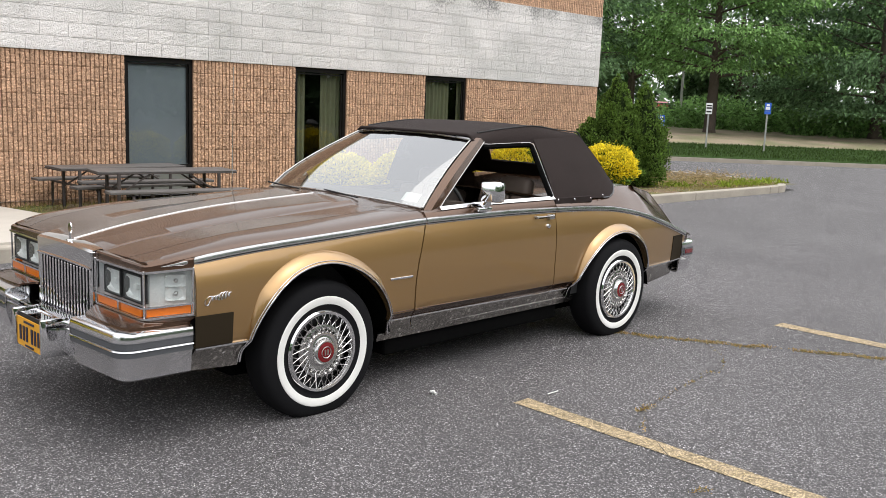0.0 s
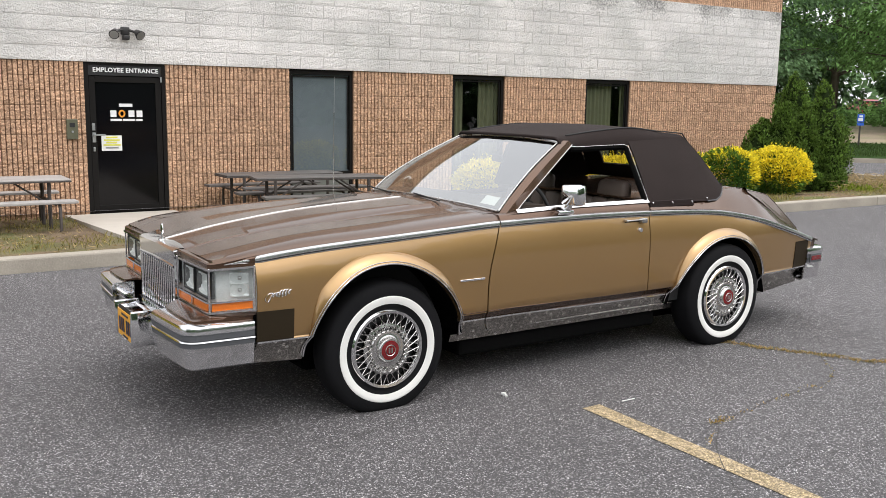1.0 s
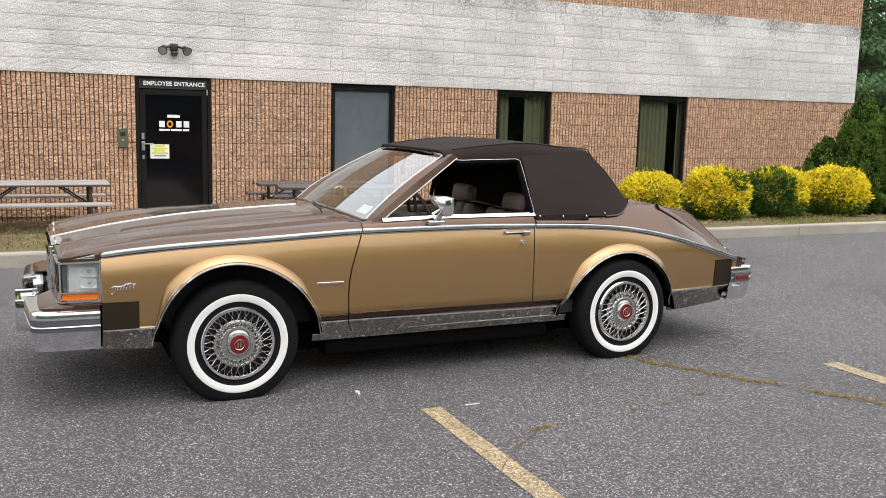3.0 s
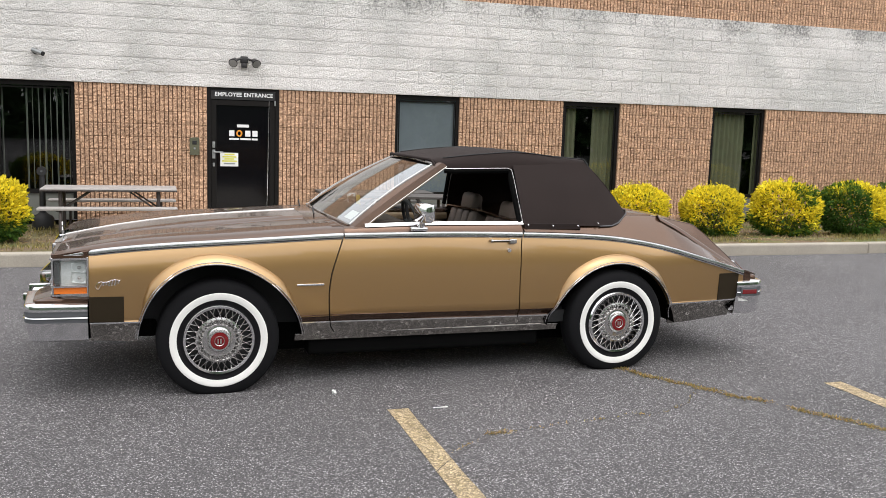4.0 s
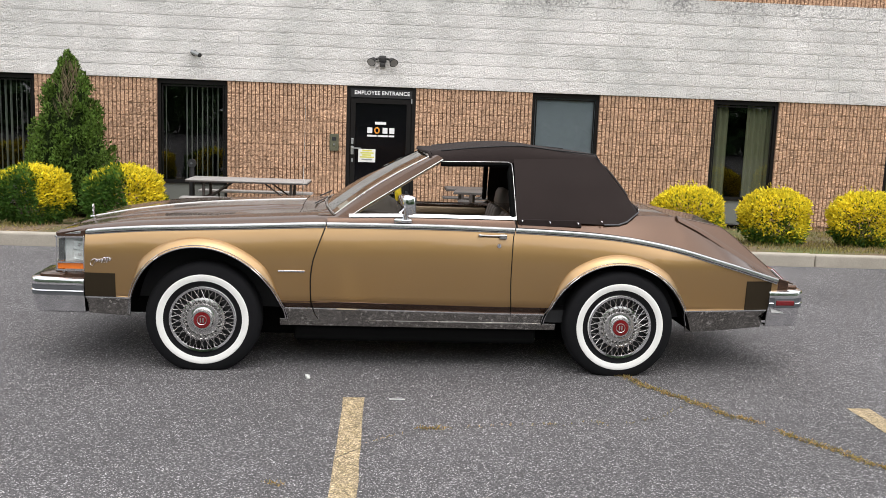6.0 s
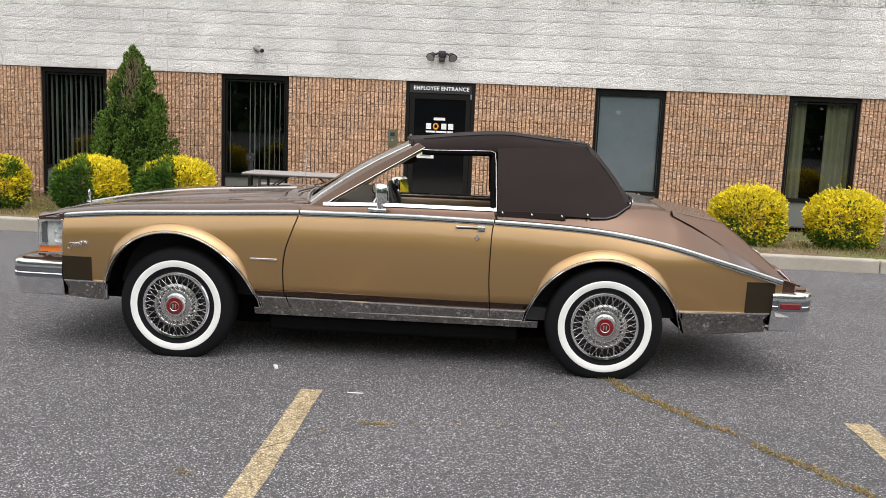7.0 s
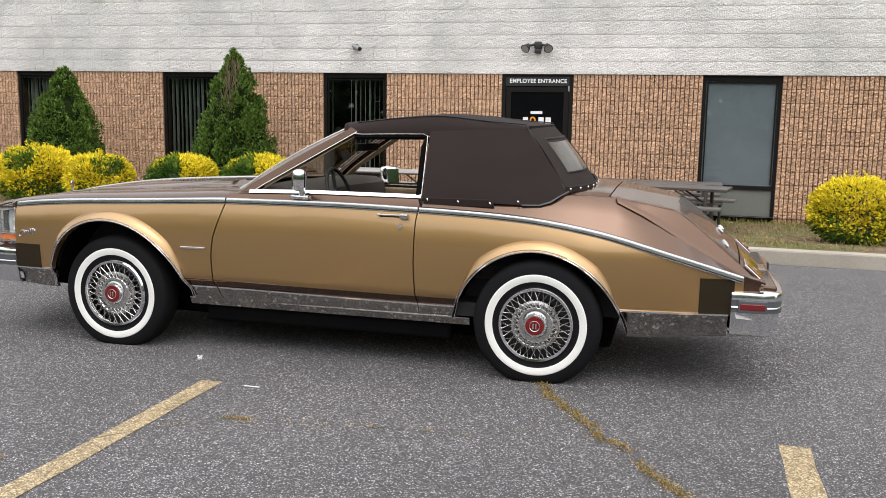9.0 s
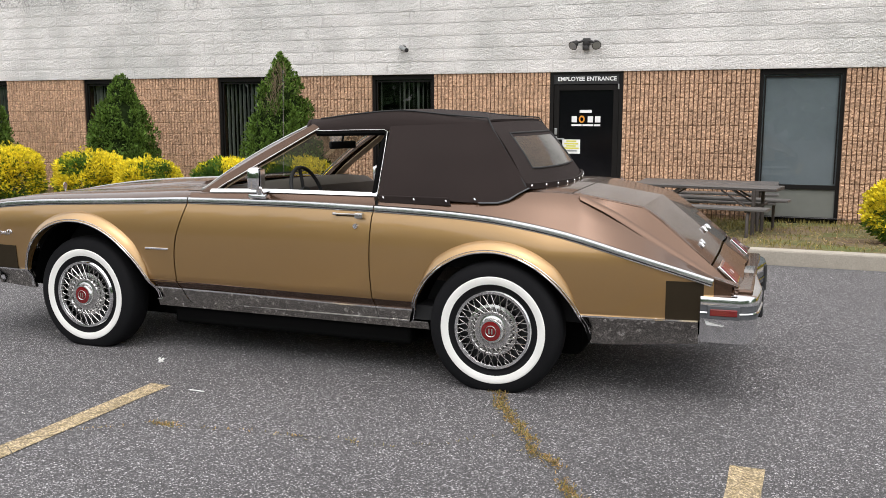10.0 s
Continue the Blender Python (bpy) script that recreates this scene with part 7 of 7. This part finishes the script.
road_sign((29.05, 6.9, 0.02), "blue parking sign on a dark post in the lawn", 1.42, SIGN_BLUE, True, TABLE_DARK)
road_sign((29.4, 5.02, 0.0), "white parking sign with dark print on a metal post", 1.98, SIGN_WHITE)
road_sign((30.1, 2.95, 0.02), "blue parking sign on a metal post in the lawn", 2.05, SIGN_BLUE, True)
pole = thing("utility_pole", (47.0, 16.85, 0.5), "slim grey utility pole beyond the lawn", "pole")
bm = bmesh.new()
rod(bm, (0, 0, -0.2), (0, 0, 9.0), 0.085, 12, 0.07)
part("shaft", bm, GALV, pole, smooth=50)
part("cabinet", boxed(-0.35, 0.0, -0.2, 0.2, 0.0, 0.7, 0.02), GALV, pole)

# parked cars far behind the bank
FAR_PAINTS = [material("white_car_paint", (0.7, 0.7, 0.7), 0.3, coat=0.5, vary=0.03), material("red_car_paint", (0.35, 0.02, 0.02), 0.3, coat=0.5, vary=0.03), material("silver_car_paint", (0.4, 0.41, 0.43), 0.3, 0.4, coat=0.5, vary=0.03)]


def far_car(at, rz, mt, label):
    t = thing("parked_car", at, label, "car", "cars parked beyond the trees", rz=rz)
    sect = [(-2.2, 0.55, 0.62), (-2.0, 0.8, 0.8), (-1.0, 0.85, 0.95), (-0.4, 0.66, 1.40), (0.9, 0.66, 1.42), (1.6, 0.82, 1.0), (2.1, 0.8, 0.92), (2.25, 0.6, 0.6)]
    bm = bmesh.new()
    grid_faces(bm, [[(x, -0.88, 0.3), (x, -0.9, 0.6), (x, -min(w, 0.88), min(z, 0.9)), (x, -w * 0.9, z), (x, w * 0.9, z), (x, min(w, 0.88), min(z, 0.9)), (x, 0.9, 0.6), (x, 0.88, 0.3)] for x, w, z in sect], flip=True)
    part("body", bm, mt, t, smooth=40)
    part("side_glass", boxed(-0.75, 1.35, -0.80, 0.80, 0.98, 1.30, 0.1), BLACK, t)
    for x in (-1.35, 1.35):
        for s in (-1, 1):
            bm = bmesh.new()
            rod(bm, (x, s * 0.72, 0.32), (x, s * 0.90, 0.32), 0.32, 18)
            part("wheel", bm, RUBBER, t, smooth=40)
    return t


for i, (x, y) in enumerate(((71.7, 26.9), (70.2, 29.6), (68.6, 32.1))):
    far_car((x, y, 1.0), 60, FAR_PAINTS[(0, 2, 1)[i]], ("white", "silver", "red")[i] + " car parked far beyond the trees")

# a distant tree belt all round closes the view; a nearer one blocks light
def woods(name, label, seed, n, r0, r1, height, a0, a1, cx, cy, leaf):
    rg = np.random.default_rng(seed)
    a = rg.uniform(radians(a0), radians(a1), n)
    r = rg.uniform(r0, r1, n)
    prof = np.array([height * (1 + 0.28 * noise.noise((math.cos(x) * 7, math.sin(x) * 7, 3)) + 0.2 * noise.noise((math.cos(x) * 23, math.sin(x) * 23, 9))) for x in a])
    P = np.stack([cx + r * np.cos(a), cy + r * np.sin(a), rg.uniform(0, 1, n) * prof], axis=1)
    v, f = leaf_cloud(rg, P, np.tile((0, 0, 0.2), (n, 1)), leaf, leaf * 0.7, 0.2)
    tagged(new(name, raw(name, v, f, TREE_LEAF_DARK)), label, "woods", kind="stuff")


woods("far_woods", "distant belt of dark green woods", 77, 28000, 88, 108, 9.3, 0, 360, 0, -5, 1.3)
# added out of view, to keep low sky light from under the car
woods("near_woods", "unseen tree belt added behind the camera to block low sky light", 78, 12000, 30, 36, 9.0, 185, 350, 0, -14, 1.2)


# slender ash urn beside the picnic table
urn = thing("ash_urn", (-2.37, -0.88, bed_z(-0.88)), "black freestanding ash urn with a slim neck and round head", "ash urn")
bm = bmesh.new()
lathe(bm, [(0.0, 0.0), (0.135, 0.0), (0.15, 0.03), (0.15, 0.17), (0.135, 0.205), (0.08, 0.235), (0.05, 0.26), (0.0, 0.262)], 24)
for v in bm.verts:
    v.co = (v.co.x, v.co.z, v.co.y)
part("base", bm, BLACK, urn, "round weighted base", 40)
bm = bmesh.new()
rod(bm, (0, 0, 0.255), (0, 0, 0.80), 0.045, 14, 0.036)
part("neck", bm, BLACK, urn, "slim tapered neck", 40)
bm = bmesh.new()
rod(bm, (0, -0.04, 0.86), (0, 0.04, 0.86), 0.066, 18)
head = part("head", bm, BLACK, urn, "round head with an opening", 40)
bm = bmesh.new()
rod(bm, (0, -0.046, 0.86), (0, -0.039, 0.86), 0.016, 12)
part("opening", bm, GREY_RUBBER, head)

# ---- building ----
OPENINGS = [(k, PERIOD * k, PERIOD * k + (OPEN_W if k != 3 else 1.18)) for k in (-4, -3, -2, -1, 0, 1, 2, 3)]
BAND_TOP = OPEN_TOP + 8 * 0.2035
WALL_TOP = 5.6

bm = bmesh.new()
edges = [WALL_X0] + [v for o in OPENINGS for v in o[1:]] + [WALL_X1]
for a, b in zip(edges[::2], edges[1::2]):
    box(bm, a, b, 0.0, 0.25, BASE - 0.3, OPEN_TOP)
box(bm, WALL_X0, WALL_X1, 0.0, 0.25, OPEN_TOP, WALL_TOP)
wall = tagged(part("wall_south", bm, GROOVE_SHADE), "commercial building wall of tan ribbed and white split-face block", "building wall", kind="structure")
bm = boxed(WALL_X1 - 0.25, WALL_X1 - 0.002, 0.252, 16, BASE - 0.3, WALL_TOP)
box(bm, WALL_X0, WALL_X1 - 0.252, 15.75, 16, BASE - 0.3, WALL_TOP)
box(bm, WALL_X0, WALL_X0 + 0.25, 0.252, 15.75, BASE - 0.3, WALL_TOP)
tagged(part("wall_rest", bm, TAN_BLOCK), "plain tan block side and rear walls", "building wall", kind="structure")
tagged(part("roof", boxed(WALL_X0 - 0.05, WALL_X1 + 0.05, -0.08, 16.05, WALL_TOP + 0.003, WALL_TOP + 0.12, 0.01), CONCRETE), "flat roof with coping", "roof", kind="structure")
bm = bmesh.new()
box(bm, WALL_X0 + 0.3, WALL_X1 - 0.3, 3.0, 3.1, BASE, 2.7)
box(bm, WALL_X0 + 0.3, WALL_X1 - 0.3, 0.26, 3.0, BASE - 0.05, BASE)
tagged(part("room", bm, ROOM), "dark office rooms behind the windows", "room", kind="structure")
tagged(part("ceiling", boxed(WALL_X0 + 0.3, WALL_X1 - 0.3, 0.26, 3.0, 2.70, 2.8), ROOM), "office ceiling, near-black for the unlit interior", "ceiling", kind="structure")


def rib_mesh(n, pitch, seed):
    """Blocks with n broken vertical ribs, from x = 0, bottom at z = 0."""
    rnd = random.Random(seed)
    vs_, fs = [], []
    for i in range(n):
        x0, x1 = i * pitch + 0.007, (i + 1) * pitch - 0.007
        zs = [0.0022] + [0.010 + 0.0229 * j + rnd.uniform(0, 0.014) for j in range(8)] + [0.2015]
        k = len(vs_)
        for z in zs:
            d0, d1 = rnd.uniform(0.018, 0.032), rnd.uniform(0.018, 0.032)
            if z in (zs[0], zs[-1]):
                d0, d1 = d0 - 0.005, d1 - 0.005
            vs_ += [(x0 - 0.003, 0.001, z), (x0 + rnd.uniform(0, 0.004), -d0, z), (x1 - rnd.uniform(0, 0.004), -d1, z), (x1 + 0.003, 0.001, z)]
        for r in range(9):
            for c in range(3):
                a = k + r * 4 + c
                fs.append((a, a + 1, a + 5, a + 4))
        fs += [(k + 3, k + 2, k + 1, k), (k + 36, k + 37, k + 38, k + 39)]
    return vs_, fs


def split_mesh(w, seed):
    """A rough split-face block w wide, bottom at z = 0."""
    rnd = random.Random(seed)
    nx, nz = 8, 5
    vs_, fs = [], []
    for r in range(nz + 1):
        for c in range(nx + 1):
            rim = r in (0, nz) or c in (0, nx)
            x, z = 0.003 + (w - 0.006) * c / nx, 0.005 + 0.1935 * r / nz
            if not rim:
                x, z = x + rnd.uniform(-0.014, 0.014), z + rnd.uniform(-0.011, 0.011)
            vs_.append((x, -(0.0465 if rim else rnd.uniform(0.0445, 0.0525)), z))
    for r in range(nz):
        for c in range(nx):
            a = r * (nx + 1) + c
            fs.append((a, a + 1, a + nx + 2, a + nx + 1))
    k = len(vs_)
    vs_ += [(0.002, 0.001, 0.002), (w - 0.002, 0.001, 0.002), (w - 0.002, 0.001, 0.2015), (0.002, 0.001, 0.2015)]
    tl = nz * (nx + 1)
    for c in range(nx):
        fs.append((c + 1, c, k, k + 1) if c == 0 else (c + 1, c, k + 1, k + 1))
    fs = [f for f in fs if len(set(f)) == 4]
    fs += [(0, nx, k + 1, k), (nx, tl + nx, k + 2, k + 1), (tl + nx, tl, k + 3, k + 2), (tl, 0, k, k + 3)]
    return vs_, fs


block_data = {}


def block_mesh(kind, size, v):
    key = (kind, round(size, 4), v)
    if key not in block_data:
        if kind == "rib":
            vs_, fs = rib_mesh(int(round(size / RIB)), RIB, v)
        else:
            vs_, fs = split_mesh(size, v + 50)
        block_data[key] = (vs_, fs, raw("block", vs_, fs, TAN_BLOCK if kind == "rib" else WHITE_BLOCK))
    return block_data[key]


rest = {"rib": ([], []), "split": ([], [])}
made = {"rib": 0, "split": 0}


def lay(kind, name, x, z, size, near):
    vs_, fs, me = block_mesh(kind, size, random.randrange(7))
    if near and made[kind] < 300:
        made[kind] += 1
        ob = new(name, me)
        ob.parent = wall
        ob.matrix_basis = pose(x, random.uniform(-0.003, 0.0), z)
    else:
        V, F = rest[kind]
        k = len(V)
        V += [(a + x, b, c + z) for a, b, c in vs_]
        F += [tuple(i + k for i in f) for f in fs]


RIB = (PERIOD - OPEN_W) / 30
for a, b in zip(edges[::2], edges[1::2]):
    n = int(round((b - a) / RIB))
    for c in range(11):
        z = OPEN_TOP - (c + 1) * 0.2035
        i, step = 0, (3 if c % 2 else 6)
        while i < n:
            w = min(step, n - i)
            lay("rib", "ribbed_block", a + i * RIB, z, w * RIB, -3.2 < a < 6.5 and c < 9)
            i, step = i + w, 6
for c in range(8):
    x = WALL_X0 + (0.2 if c % 2 else 0.0)
    while x < WALL_X1 - 0.15:
        w = min(0.4065, WALL_X1 - x)
        lay("split", "split_face_block", x, OPEN_TOP + c * 0.2035, w, -5.2 < x < 9.8)
        x += w
    if c % 2:
        lay("split", "split_face_block", WALL_X0, OPEN_TOP + c * 0.2035, 0.2, False)
n = int(round((WALL_X1 - WALL_X0) / RIB))
for c in range(9):
    i, step = 0, (3 if c % 2 else 6)
    while i < n:
        w = min(step, n - i)
        lay("rib", "ribbed_block", WALL_X0 + i * RIB, BAND_TOP + c * 0.2035, w * RIB, False)
        i, step = i + w, 6
for kind, name in (("rib", "ribbed_blocks"), ("split", "split_face_blocks")):
    V, F = rest[kind]
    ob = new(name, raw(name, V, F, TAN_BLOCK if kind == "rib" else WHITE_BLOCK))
    ob.parent = wall
    tagged(ob, kind="stuff")
ob = part("joint_backing", boxed(WALL_X0, WALL_X1, -0.038, -0.002, OPEN_TOP + 0.001, BAND_TOP), WHITE_JOINT, wall)
